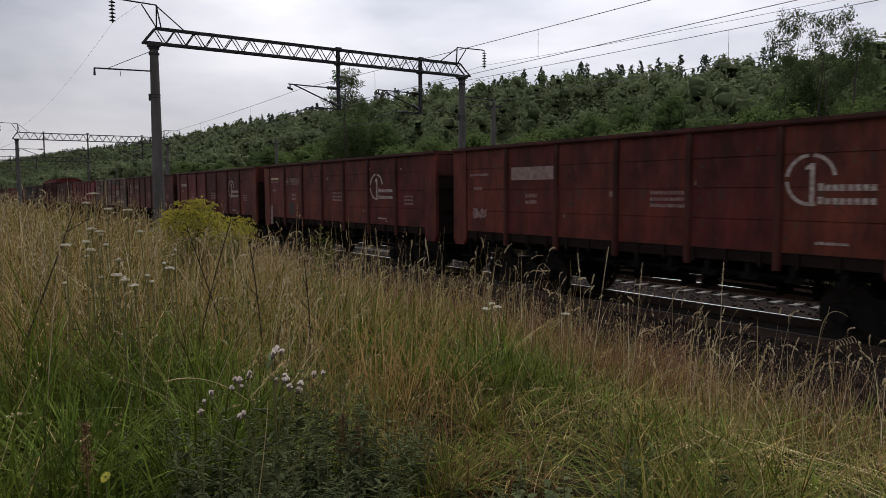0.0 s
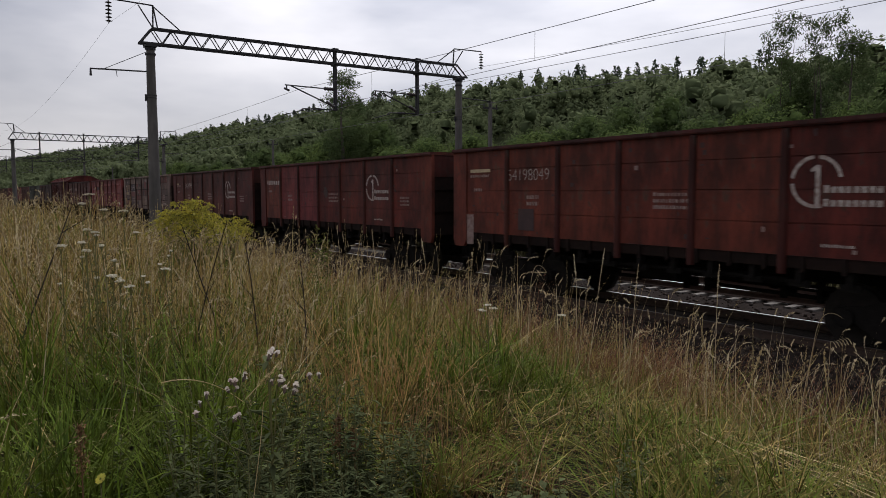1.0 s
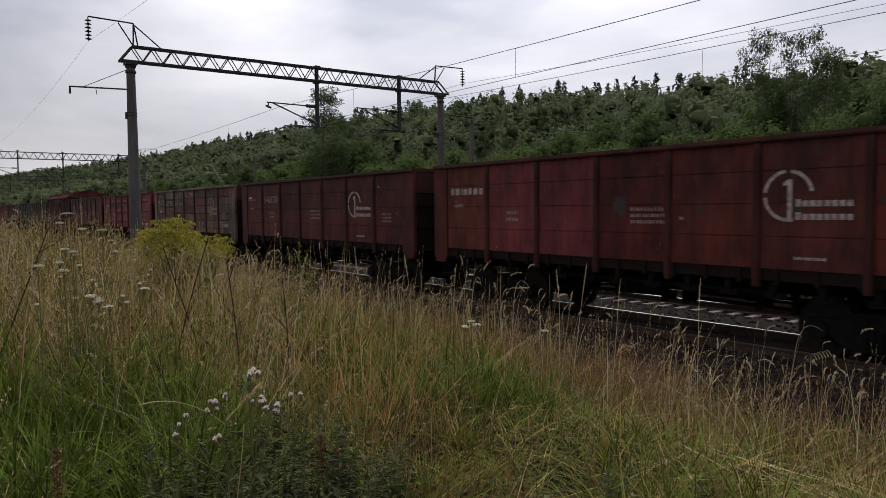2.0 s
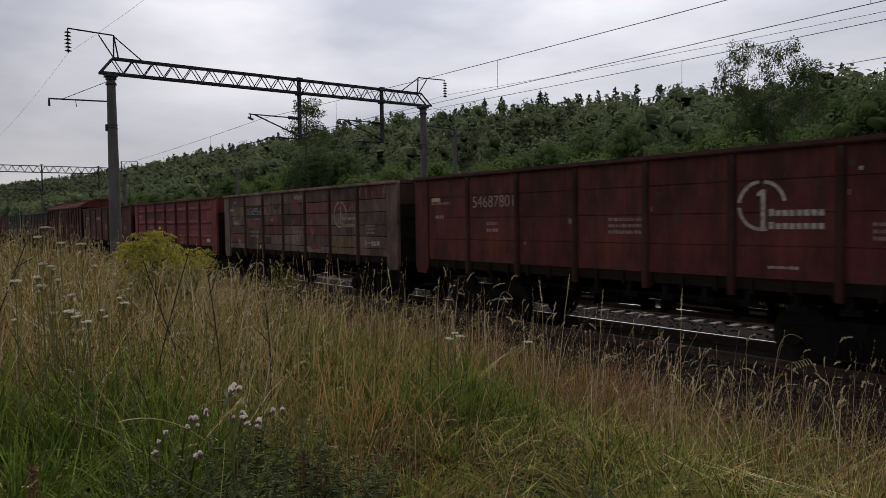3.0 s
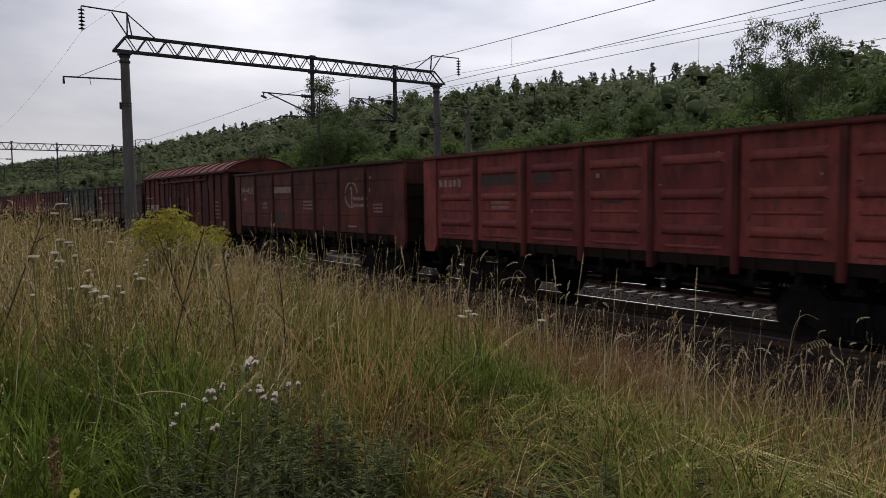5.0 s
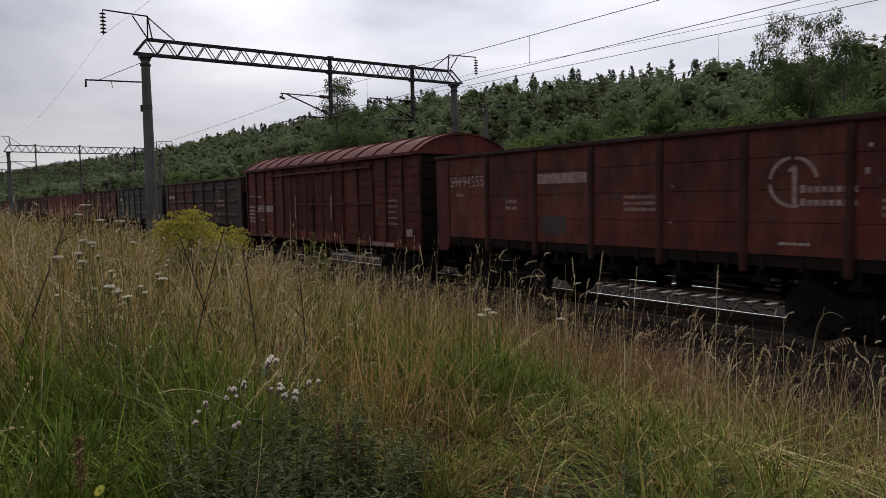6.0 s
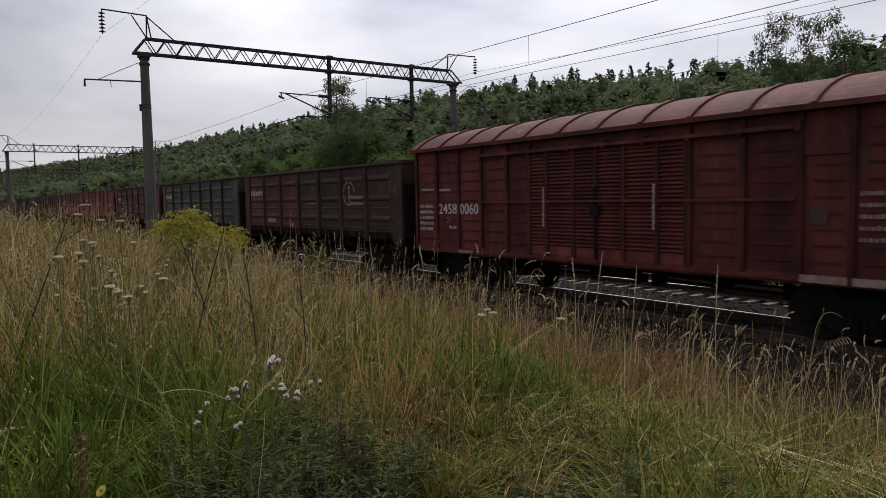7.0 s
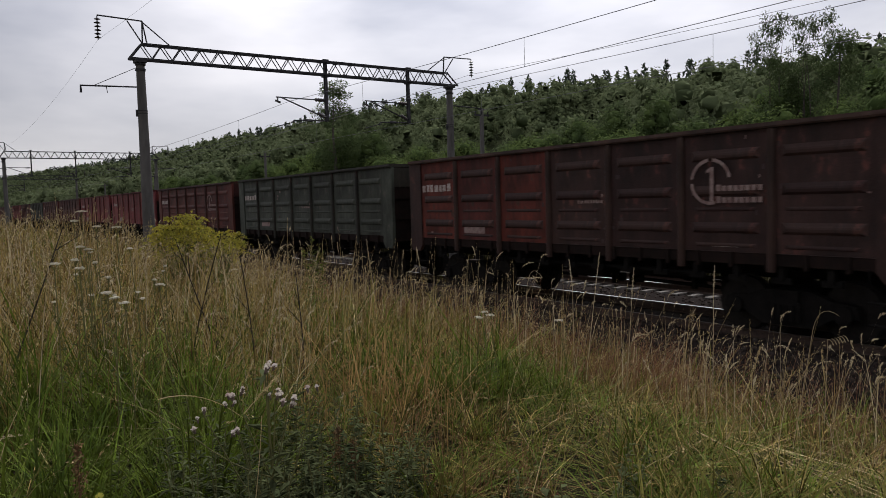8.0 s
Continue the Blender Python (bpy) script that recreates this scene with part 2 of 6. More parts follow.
M_FLOOR = material("woodland_floor", (0.040, 0.050, 0.020), (0.022, 0.030, 0.013), scale=0.3, rough=1.0, bump=0.8, bump_scale=4, spec=0.05)
M_GREEN = material("green_grass", (0.155, 0.202, 0.026), (0.050, 0.074, 0.012), scale=4.5, rough=0.75, island=0.5, translucent=0.15, spec=0.12)
M_OLIVE = material("olive_grass", (0.225, 0.195, 0.052), (0.088, 0.082, 0.022), scale=3.6, rough=0.8, island=0.55, translucent=0.2, spec=0.1)
# Dark thatch colour holds the shade below the taller grass.
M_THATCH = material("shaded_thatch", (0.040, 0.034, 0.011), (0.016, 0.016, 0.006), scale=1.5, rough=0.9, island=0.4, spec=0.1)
M_DRY = material("dry_grass", (0.44, 0.310, 0.122), (0.20, 0.132, 0.050), scale=3.2, rough=0.8, island=0.6, translucent=0.15, spec=0.1)
M_GOLDEN = material("golden_stalks", (0.52, 0.33, 0.15), (0.34, 0.20, 0.085), scale=3, rough=0.8, island=0.4, translucent=0.15, spec=0.1)
M_STRAW = material("pale_straw", (0.55, 0.43, 0.22), (0.36, 0.26, 0.13), scale=2, rough=0.7, island=0.35, spec=0.3)
M_HEAD = material("pale_panicles", (0.62, 0.53, 0.36), (0.40, 0.31, 0.19), scale=3, rough=0.9, island=0.35, translucent=0.25)
M_SEED = material("seed_heads", (0.44, 0.36, 0.20), (0.27, 0.20, 0.11), scale=3, rough=0.9, island=0.4, translucent=0.15)
M_BENT = material("bent_grass_brown", (0.32, 0.160, 0.095), (0.19, 0.092, 0.056), scale=1.5, rough=0.85, island=0.4, translucent=0.15, spec=0.2)
M_HERB = material("grey_green_herb_leaves", (0.118, 0.136, 0.060), (0.048, 0.062, 0.027), scale=3, rough=0.9, island=0.35, translucent=0.2, spec=0.1)
M_STEM = material("dark_dead_stem", (0.035, 0.026, 0.018), (0.022, 0.017, 0.012), scale=20, rough=0.9)
M_GSTEM = material("green_stem", (0.15, 0.14, 0.045), (0.09, 0.09, 0.03), scale=20, rough=0.8)
M_RUSTY = material("rusty_seeds", (0.20, 0.105, 0.042), (0.11, 0.058, 0.026), scale=30, rough=0.9, island=0.3)
M_CUP = material("withered_bracts", (0.16, 0.11, 0.09), (0.09, 0.07, 0.055), scale=60, rough=0.9)
M_UMBEL = material("white_florets", (0.86, 0.83, 0.74), (0.62, 0.59, 0.48), scale=40, rough=0.9, translucent=0.3)
M_TUFT = material("thistle_down", (0.92, 0.88, 0.82), (0.66, 0.55, 0.52), scale=45, rough=0.95, translucent=0.5)
M_GOLD = material("goldenrod_florets", (0.50, 0.42, 0.050), (0.26, 0.26, 0.040), scale=6, rough=0.85, island=0.3, translucent=0.15)


# ---- mesh helpers ----
def mesh_of(bm, name, mat, smooth=False):
    me = bpy.data.meshes.new(name)
    bm.to_mesh(me)
    bm.free()
    me.materials.append(mat)
    if smooth:
        me.polygons.foreach_set("use_smooth", [True] * len(me.polygons))
    return me


def part(name, bm, mat, parent=None, label="", at=(0, 0, 0), smooth=False):
    """Links a bmesh or a mesh as one object under a thing or a part."""
    me = bm if isinstance(bm, bpy.types.Mesh) else mesh_of(bm, name, mat, smooth)
    ob = new(name, me)
    ob.location = at
    ob.parent = parent
    return tagged(ob, label) if label else ob


def thing(name, label, category, group="", kind="", at=(0, 0, 0)):
    ob = new(name)
    ob.location = at
    ob.empty_display_size = 0.2
    return tagged(ob, label, category, group, kind)


def box(bm, x0, x1, y0, y1, z0, z1):
    v = [bm.verts.new(p) for p in ((x0, y0, z0), (x1, y0, z0), (x1, y1, z0), (x0, y1, z0), (x0, y0, z1), (x1, y0, z1), (x1, y1, z1), (x0, y1, z1))]
    for f in ((3, 2, 1, 0), (4, 5, 6, 7), (0, 1, 5, 4), (1, 2, 6, 5), (2, 3, 7, 6), (3, 0, 4, 7)):
        bm.faces.new([v[i] for i in f])
    return bm


def boxes(*rows):
    bm = bmesh.new()
    for r in rows:
        box(bm, *r)
    return bm


def rod(bm, a, b, r0, r1=None, seg=6, caps=True):
    a, b = Vector(a), Vector(b)
    r1 = r0 if r1 is None else r1
    w = (b - a).normalized()
    u = w.orthogonal().normalized()
    v = w.cross(u)
    rings = []
    for p, r in ((a, r0), (b, r1)):
        rings.append([bm.verts.new(p + (u * math.cos(2 * math.pi * i / seg) + v * math.sin(2 * math.pi * i / seg)) * r) for i in range(seg)])
    for i in range(seg):
        j = (i + 1) % seg
        bm.faces.new((rings[0][i], rings[0][j], rings[1][j], rings[1][i]))
    if caps:
        bm.faces.new(rings[0][::-1])
        bm.faces.new(rings[1])
    return bm


def tube(bm, pts, r0, r1, seg=6):
    """One connected tapering tube through points."""
    rings = []
    n = len(pts) - 1
    for i, p in enumerate(pts):
        w = (Vector(pts[min(i + 1, n)]) - Vector(pts[max(i - 1, 0)])).normalized()
        u = w.cross(Vector((0.31, 0.95, 0.05))).normalized()
        v = w.cross(u)
        r = r0 + (r1 - r0) * i / n
        rings.append([bm.verts.new(Vector(p) + (u * math.cos(2 * math.pi * k / seg) + v * math.sin(2 * math.pi * k / seg)) * r) for k in range(seg)])
    for a, b in zip(rings, rings[1:]):
        for k in range(seg):
            j = (k + 1) % seg
            bm.faces.new((a[k], a[j], b[j], b[k]))
    bm.faces.new(rings[0][::-1])
    bm.faces.new(rings[-1])
    return bm


def prism(bm, outline, axis, a, b):
    """An outline of (u, v) pairs pushed along an axis from a to b."""
    def put(u, v, w):
        return {"x": (w, u, v), "y": (u, w, v), "z": (u, v, w)}[axis]
    p = [bm.verts.new(put(u, v, a)) for u, v in outline]
    q = [bm.verts.new(put(u, v, b)) for u, v in outline]
    k = len(outline)
    for i in range(k):
        bm.faces.new((p[i], p[(i + 1) % k], q[(i + 1) % k], q[i]))
    bm.faces.new(p[::-1])
    bm.faces.new(q)
    bmesh.ops.recalc_face_normals(bm, faces=bm.faces)
    return bm


def from_arrays(name, verts, quads, mat, smooth=False, normals=None, inner=None):
    """A mesh of quads out of numpy arrays; normals, where given, round the shading of a leafy clump."""
    me = bpy.data.meshes.new(name)
    verts, quads = np.asarray(verts, np.float32), np.asarray(quads, np.int32)
    me.vertices.add(len(verts))
    me.vertices.foreach_set("co", verts.ravel())
    me.loops.add(quads.size)
    me.loops.foreach_set("vertex_index", quads.ravel())
    me.polygons.add(len(quads))
    me.polygons.foreach_set("loop_start", np.arange(0, quads.size, 4, dtype=np.int32))
    me.update(calc_edges=True)
    me.materials.append(mat)
    if smooth:
        me.polygons.foreach_set("use_smooth", np.ones(len(quads), bool))
    if inner is not None:
        me.materials.append(inner[0])
        me.polygons.foreach_set("material_index", np.asarray(inner[1], np.int32))
    me.validate()
    if normals is not None:
        me.normals_split_custom_set_from_vertices(np.asarray(normals, np.float32))
    return me


def turned_out(V, Q, N):
    """The same quads, each wound so that its face looks along the normals given for its corners."""
    g = np.cross(V[Q[:, 1]] - V[Q[:, 0]], V[Q[:, 2]] - V[Q[:, 0]])
    back = (g * N[Q[:, 0]]).sum(1) < 0
    Q = Q.copy()
    Q[back] = Q[back][:, ::-1]
    return Q


def leaf_normals(N, rng, noise=0.3, lift=0.25):
    """One rounded normal for the four corners of each leaf."""
    n = N + rng.normal(0, noise, N.shape) + np.array([0, 0, lift])
    n /= np.linalg.norm(n, axis=1)[:, None]
    return np.repeat(n, 4, 0)


# ---- ground ----
Y1, Y2 = 12.57, 17.07   # middles of the two tracks
PROFILE_Y = [-3000, -60, 0, 2, 3, 4, 5, 6, 7, 8, 9, 10, 21, 26, 32]
PROFILE_Z = [1.5, 1.3, 0.97, 0.95, 0.91, 0.78, 0.58, 0.32, 0.06, -0.22, -0.50, -0.62, -0.66, -0.5, 0.2]
RIDGE_X = [-3000, -1500, -700, -485, -400, -244, -172, -105, -60, 60, 400, 3000]
RIDGE_Z = [28, 34, 31.5, 29.5, 29.3, 27.2, 25.4, 20.5, 16.3, 14.5, 14, 14]


def ground_z(x, y):
    x, y = np.asarray(x, float), np.asarray(y, float)
    z = np.interp(y, PROFILE_Y, PROFILE_Z)
    z = z + (np.clip(-x - 2.5, 0, 10) * 0.035 + np.clip(-x - 12.5, 0, 90) * 0.004) * np.clip((6.5 - y) / 4.5, 0, 1)
    z = z - 0.13 * np.clip((x + 9) / 5, 0, 1) * np.interp(y, [3.6, 5.5, 8.5, 9.4], [0, 1, 1, 0])
    s = np.clip((y + np.clip(-x - 450, 0, 700) * 0.12 * (y > 26) - 30) / 100, 0, 1)
    z = z + np.interp(x, RIDGE_X, RIDGE_Z) * s * s * (3 - 2 * s)
    z = z + 0.05 * np.sin(x * 1.3 + y * 0.7) * np.sin(y * 1.1 - x * 0.4) * np.clip((9 - y), 0, 1)
    return z


def build_ground():
    gx = np.concatenate([-np.geomspace(3000, 60, 30), np.arange(-58, -16, 2.0), np.arange(-16, 6, 0.4), np.arange(6, 60, 4.0), np.geomspace(60, 3000, 16)])
    gy = np.concatenate([-np.geomspace(3000, 6, 22), np.arange(-5, 10.4, 0.4), np.arange(11, 34, 1.0), np.arange(36, 140, 6.0), np.geomspace(146, 3000, 14)])
    X, Y = np.meshgrid(gx, gy)
    V = np.stack([X, Y, ground_z(X, Y)], -1).reshape(-1, 3)
    w, h = len(gx), len(gy)
    i = (np.arange(h - 1)[:, None] * w + np.arange(w - 1)[None, :]).ravel()
    Q = np.stack([i, i + 1, i + w + 1, i + w], 1)
    me = from_arrays("ground", V, Q, M_SOIL, True)
    me.materials.append(M_FLOOR)
    me.polygons.foreach_set("material_index", (V[Q[:, 0], 1] > 25).astype(np.int32))
    ob = new("ground", me)
    tagged(ob, "grassy bank falling to the railway, wooded hillside beyond", "ground", kind="structure")


build_ground()


# ---- railway ----
def build_track(yc, name):
    """Ballast bed, rails and sleepers of one track; the running surface is at height 0."""
    for s in (-1, 1):
        y = yc + s * 0.79
        prof = [(-0.075, -0.18), (0.075, -0.18), (0.075, -0.165), (0.012, -0.14), (0.012, -0.05), (0.036, -0.036), (0.036, -0.004), (-0.036, -0.004), (-0.036, -0.036), (-0.012, -0.05), (-0.012, -0.14), (-0.075, -0.165)]
        rail = thing("rail", "long steel rail on concrete sleepers in ballast", "rail", "rails", "structure")
        part("rail_web", prism(bmesh.new(), [(y + a, b) for a, b in prof], "x", -420, 60), M_RAIL, rail)
        # Two heads stay polished; the others take the shade-coloured copy.
        part("rail_head", boxes((-420, 60, y - 0.034, y + 0.034, -0.0035, 0.0)), M_SHINE if (yc, s) in ((Y1, 1), (Y2, -1)) else M_RAIL_SHADE, rail, "worn running surface")
    bm = bmesh.new()
    prism(bm, [(-1.33, -0.21), (1.33, -0.21), (1.36, -0.4), (-1.36, -0.4)], "x", -0.13, 0.13)
    for v in bm.verts:
        if v.co.z > -0.3:
            v.co.x *= 0.72
            v.co.z = -0.185 + (0.0 if abs(v.co.y) > 1 else 0)
    for s in (-1, 1):
        box(bm, -0.10, 0.10, s * 0.79 - 0.17, s * 0.79 + 0.17, -0.19, -0.178)
    return mesh_of(bm, "sleeper", M_SLEEPER)


def build_railway():
    bm = bmesh.new()
    prism(bm, [(9.5, -0.72), (10.5, -0.19), (11.5, -0.13), (11.64, -0.14), (11.72, -0.20), (11.84, -0.172), (13.26, -0.172), (13.42, -0.197), (13.88, -0.20), (14.0, -0.23), (14.8, -0.30), (15.6, -0.23), (18.9, -0.24), (20.2, -0.72)], "x", -420, 60)
    bed = tagged(new("ballast_bed", mesh_of(bm, "ballast_bed", M_BALLAST)), "grey-brown crushed stone bed under the two tracks", "ballast", kind="structure")
    for yc in (Y1, Y2):
        me = build_track(yc, "track")
        for i in range(150):
            x = 3.0 - 0.5 * i
            part("sleeper", me, None, bed, at=(x, yc, 0))
        bmf = bmesh.new()
        for i in range(150, 420):
            x = 3.0 - 0.5 * i
            box(bmf, x - 0.11, x + 0.11, yc - 1.33, yc + 1.33, -0.3, -0.185)
        far = part("far_sleepers", bmf, M_SLEEPER, bed)
        tagged(far, kind="stuff")
    # loose stones
    rng = np.random.default_rng(5)
    n = 10500
    x = 3 - rng.random(n) ** 1.3 * 42
    y = np.concatenate([rng.uniform(9.5, 11.75, n * 7 // 10), rng.uniform(13.3, 16.4, n - n * 7 // 10)])
    z = np.where(y < 10.75, np.interp(y, [9.5, 10.5, 10.75], [-0.72, -0.19, -0.185]), np.interp(y, [10.75, 11.5, 11.64, 11.72, 11.84, 13.26, 13.42, 13.88, 14.8, 15.6], [-0.17, -0.13, -0.14, -0.20, -0.172, -0.172, -0.197, -0.20, -0.30, -0.23])) + 0.005
    r = rng.uniform(0.02, 0.045, n)
    base = np.array([(-1, -1, -1), (1, -1, -1), (1, 1, -1), (-1, 1, -1), (-1, -1, 1), (1, -1, 1), (1, 1, 1), (-1, 1, 1)], float)
    V = base[None] * rng.uniform(0.45, 1.0, (n, 8, 3)) * r[:, None, None]
    a, b = rng.uniform(0, 6.28, n), rng.uniform(-0.8, 0.8, n)
    ca, sa, cb, sb = np.cos(a)[:, None], np.sin(a)[:, None], np.cos(b)[:, None], np.sin(b)[:, None]
    X, Yv, Z = V[..., 0], V[..., 1], V[..., 2]
    Yv, Z = Yv * cb - Z * sb, Yv * sb + Z * cb
    X, Yv = X * ca - Yv * sa, X * sa + Yv * ca
    V = np.stack([X + x[:, None], Yv + y[:, None], Z + z[:, None]], -1).reshape(-1, 3)
    Q = np.array([(3, 2, 1, 0), (4, 5, 6, 7), (0, 1, 5, 4), (1, 2, 6, 5), (2, 3, 7, 6), (3, 0, 4, 7)])
    Q = (Q[None] + (np.arange(n) * 8)[:, None, None]).reshape(-1, 4)
    tagged(new("ballast_stones", from_arrays("ballast_stones", V, Q, M_STONE)), "loose grey-brown ballast stones beside the rails", "stones", kind="stuff")


build_railway()

# ---- train ----
SPEED, SLOWING = 13.935, 0.0288


def travelled(t):
    return SPEED * t - SLOWING * t * t


WHEELS = []


def wheelset_mesh():
    bm = bmesh.new()
    for s in (-1, 1):
        rod(bm, (0, s * 0.73, 0), (0, s * 0.86, 0), 0.475, seg=24)
        rod(bm, (0, s * 0.70, 0), (0, s * 0.73, 0), 0.505, seg=24)
        rod(bm, (0, s * 0.86, 0), (0, s * 0.90, 0), 0.15, seg=12)
        for k in range(3):
            a = k * 2.094
            rod(bm, (0.26 * math.cos(a), s * 0.855, 0.26 * math.sin(a)), (0.26 * math.cos(a), s * 0.87, 0.26 * math.sin(a)), 0.05, seg=6)
    rod(bm, (0, -1.1, 0), (0, 1.1, 0), 0.085, seg=10)
    return mesh_of(bm, "wheelset", M_WHEEL)


def side_frame_mesh():
    bm = bmesh.new()
    out = [(-1.15, 0.42), (-1.1, 0.62), (-0.72, 0.66), (-0.42, 0.78), (0.42, 0.78), (0.72, 0.66), (1.1, 0.62), (1.15, 0.42), (0.78, 0.40), (0.45, 0.20), (-0.45, 0.20), (-0.78, 0.40)]
    prism(bm, out, "y", -0.09, 0.09)
    for s in (-1, 1):
        rod(bm, (s * 0.925, -0.16, 0.475), (s * 0.925, 0.16, 0.475), 0.15, seg=12)
    for i in range(-2, 3):
        rod(bm, (i * 0.11, -0.13, 0.28), (i * 0.11, -0.13, 0.60), 0.045, seg=6)
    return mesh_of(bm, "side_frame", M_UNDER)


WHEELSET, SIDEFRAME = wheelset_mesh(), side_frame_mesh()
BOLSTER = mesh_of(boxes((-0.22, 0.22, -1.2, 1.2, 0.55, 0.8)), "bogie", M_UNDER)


def add_running_gear(w, half, base):
    """Two bogies, couplers, centre sill, brake gear under a wagon."""
    for s in (-1, 1):
        bogie = part("bogie", BOLSTER, None, w, at=(s * base, 0, 0))
        for y in (-1.03, 1.03):
            part("side_frame", SIDEFRAME, None, bogie, at=(0, y, 0))
        for dx in (-0.925, 0.925):
            WHEELS.append(part("wheelset", WHEELSET, None, bogie, at=(dx, 0, 0.475)))
        bm = boxes((s * half - 0.05, s * half + 0.05, -0.24, 0.24, 0.88, 1.2), (min(s * half, s * (half + 0.28)), max(s * half, s * (half + 0.28)), -0.09, 0.09, 0.95, 1.12))
        box(bm, s * (half + 0.36) - 0.14, s * (half + 0.36) + 0.14, -0.2, 0.14, 0.86, 1.2)
        part("coupler", bm, M_UNDER, w)
        hose = bmesh.new()
        pts = [(s * (half + 0.02), -0.45, 0.95), (s * (half + 0.12), -0.45, 0.72), (s * (half + 0.26), -0.4, 0.60), (s * (half + 0.4), -0.3, 0.66)]
        for a, b in zip(pts, pts[1:]):
            rod(hose, a, b, 0.025, seg=6)
        part("brake_hose", hose, M_UNDER, w)
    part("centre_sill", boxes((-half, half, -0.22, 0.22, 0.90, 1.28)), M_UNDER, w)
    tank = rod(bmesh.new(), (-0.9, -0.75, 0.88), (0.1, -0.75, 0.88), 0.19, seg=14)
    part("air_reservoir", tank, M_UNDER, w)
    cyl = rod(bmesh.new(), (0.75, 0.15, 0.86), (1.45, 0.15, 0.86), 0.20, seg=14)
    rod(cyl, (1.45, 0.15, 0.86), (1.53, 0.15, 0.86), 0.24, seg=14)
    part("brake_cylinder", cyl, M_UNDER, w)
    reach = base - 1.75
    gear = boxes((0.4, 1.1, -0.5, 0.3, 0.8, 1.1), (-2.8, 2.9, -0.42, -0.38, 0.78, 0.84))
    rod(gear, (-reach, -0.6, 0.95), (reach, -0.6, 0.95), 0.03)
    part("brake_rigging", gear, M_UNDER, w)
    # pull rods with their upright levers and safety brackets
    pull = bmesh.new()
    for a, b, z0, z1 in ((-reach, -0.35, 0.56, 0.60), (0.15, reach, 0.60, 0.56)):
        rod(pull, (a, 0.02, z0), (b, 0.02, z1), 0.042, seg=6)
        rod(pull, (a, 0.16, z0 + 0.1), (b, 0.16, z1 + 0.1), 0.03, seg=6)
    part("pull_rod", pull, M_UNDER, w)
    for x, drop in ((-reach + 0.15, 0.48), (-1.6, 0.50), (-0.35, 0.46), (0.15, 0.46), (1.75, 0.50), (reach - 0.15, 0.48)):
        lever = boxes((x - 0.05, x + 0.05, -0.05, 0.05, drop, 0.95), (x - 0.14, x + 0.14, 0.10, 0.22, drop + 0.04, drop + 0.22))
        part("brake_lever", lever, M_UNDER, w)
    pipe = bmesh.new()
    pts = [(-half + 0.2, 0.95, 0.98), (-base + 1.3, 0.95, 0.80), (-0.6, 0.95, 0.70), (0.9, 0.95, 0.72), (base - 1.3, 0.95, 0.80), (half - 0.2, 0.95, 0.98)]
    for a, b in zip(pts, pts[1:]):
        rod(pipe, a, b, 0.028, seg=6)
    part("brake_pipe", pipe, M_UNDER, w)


def text_mesh(body, height, mat, weight=0.0):
    cu = bpy.data.curves.new("writing", "FONT")
    cu.body, cu.size, cu.offset, cu.resolution_u = body, height * 1.36, weight, 3
    tmp = bpy.data.objects.new("writing", cu)
    scene.collection.objects.link(tmp)
    me = bpy.data.meshes.new_from_object(tmp.evaluated_get(bpy.context.evaluated_depsgraph_get()))
    bpy.data.objects.remove(tmp)
    me.materials.clear()
    me.materials.append(mat)
    return me


def put_text(w, body, x, y, z, width, height, mat):
    """Writing on the near side, reading along +x, fitted to a width."""
    me = text_mesh(body, height, mat, -0.006 if mat is not M_NUMBER else 0.002)
    co = np.zeros(len(me.vertices) * 3)
    me.vertices.foreach_get("co", co)
    co = co.reshape(-1, 3)
    lo, hi = co.min(0), co.max(0)
    u = (co[:, 0] - lo[0]) / (hi[0] - lo[0]) * width
    v = (co[:, 1] - lo[1]) / (hi[1] - lo[1]) * height
    me.vertices.foreach_set("co", np.stack([u, np.zeros(len(u)), v], 1).ravel().astype(np.float32))
    me.update()
    return part("wagon_number", me, None, w, "painted white number", at=(x, y, z))


def put_bars(w, name, rows, y, mat, label=""):
    """Flat painted marks on the near side; rows of x, z, width, height."""
    bm = bmesh.new()
    for x, z, a, h in rows:
        box(bm, x, x + a, y, y + 0.004, z, z + h)
    return part(name, bm, mat, w, label)


def word_bars(x, z, width, h, seed, lines=1, step=None):
    """Broken strokes standing for writing too small to read."""
    rng = random.Random(seed)
    out = []
    for k in range(lines):
        u = 0.0
        while u < width:
            a = rng.uniform(0.4, 0.9) * h
            out.append((x + u, z - k * (step or h * 1.7), min(a, width - u), h * rng.uniform(0.8, 1.0)))
            u += a + h * rng.uniform(0.18, 0.5)
    return out


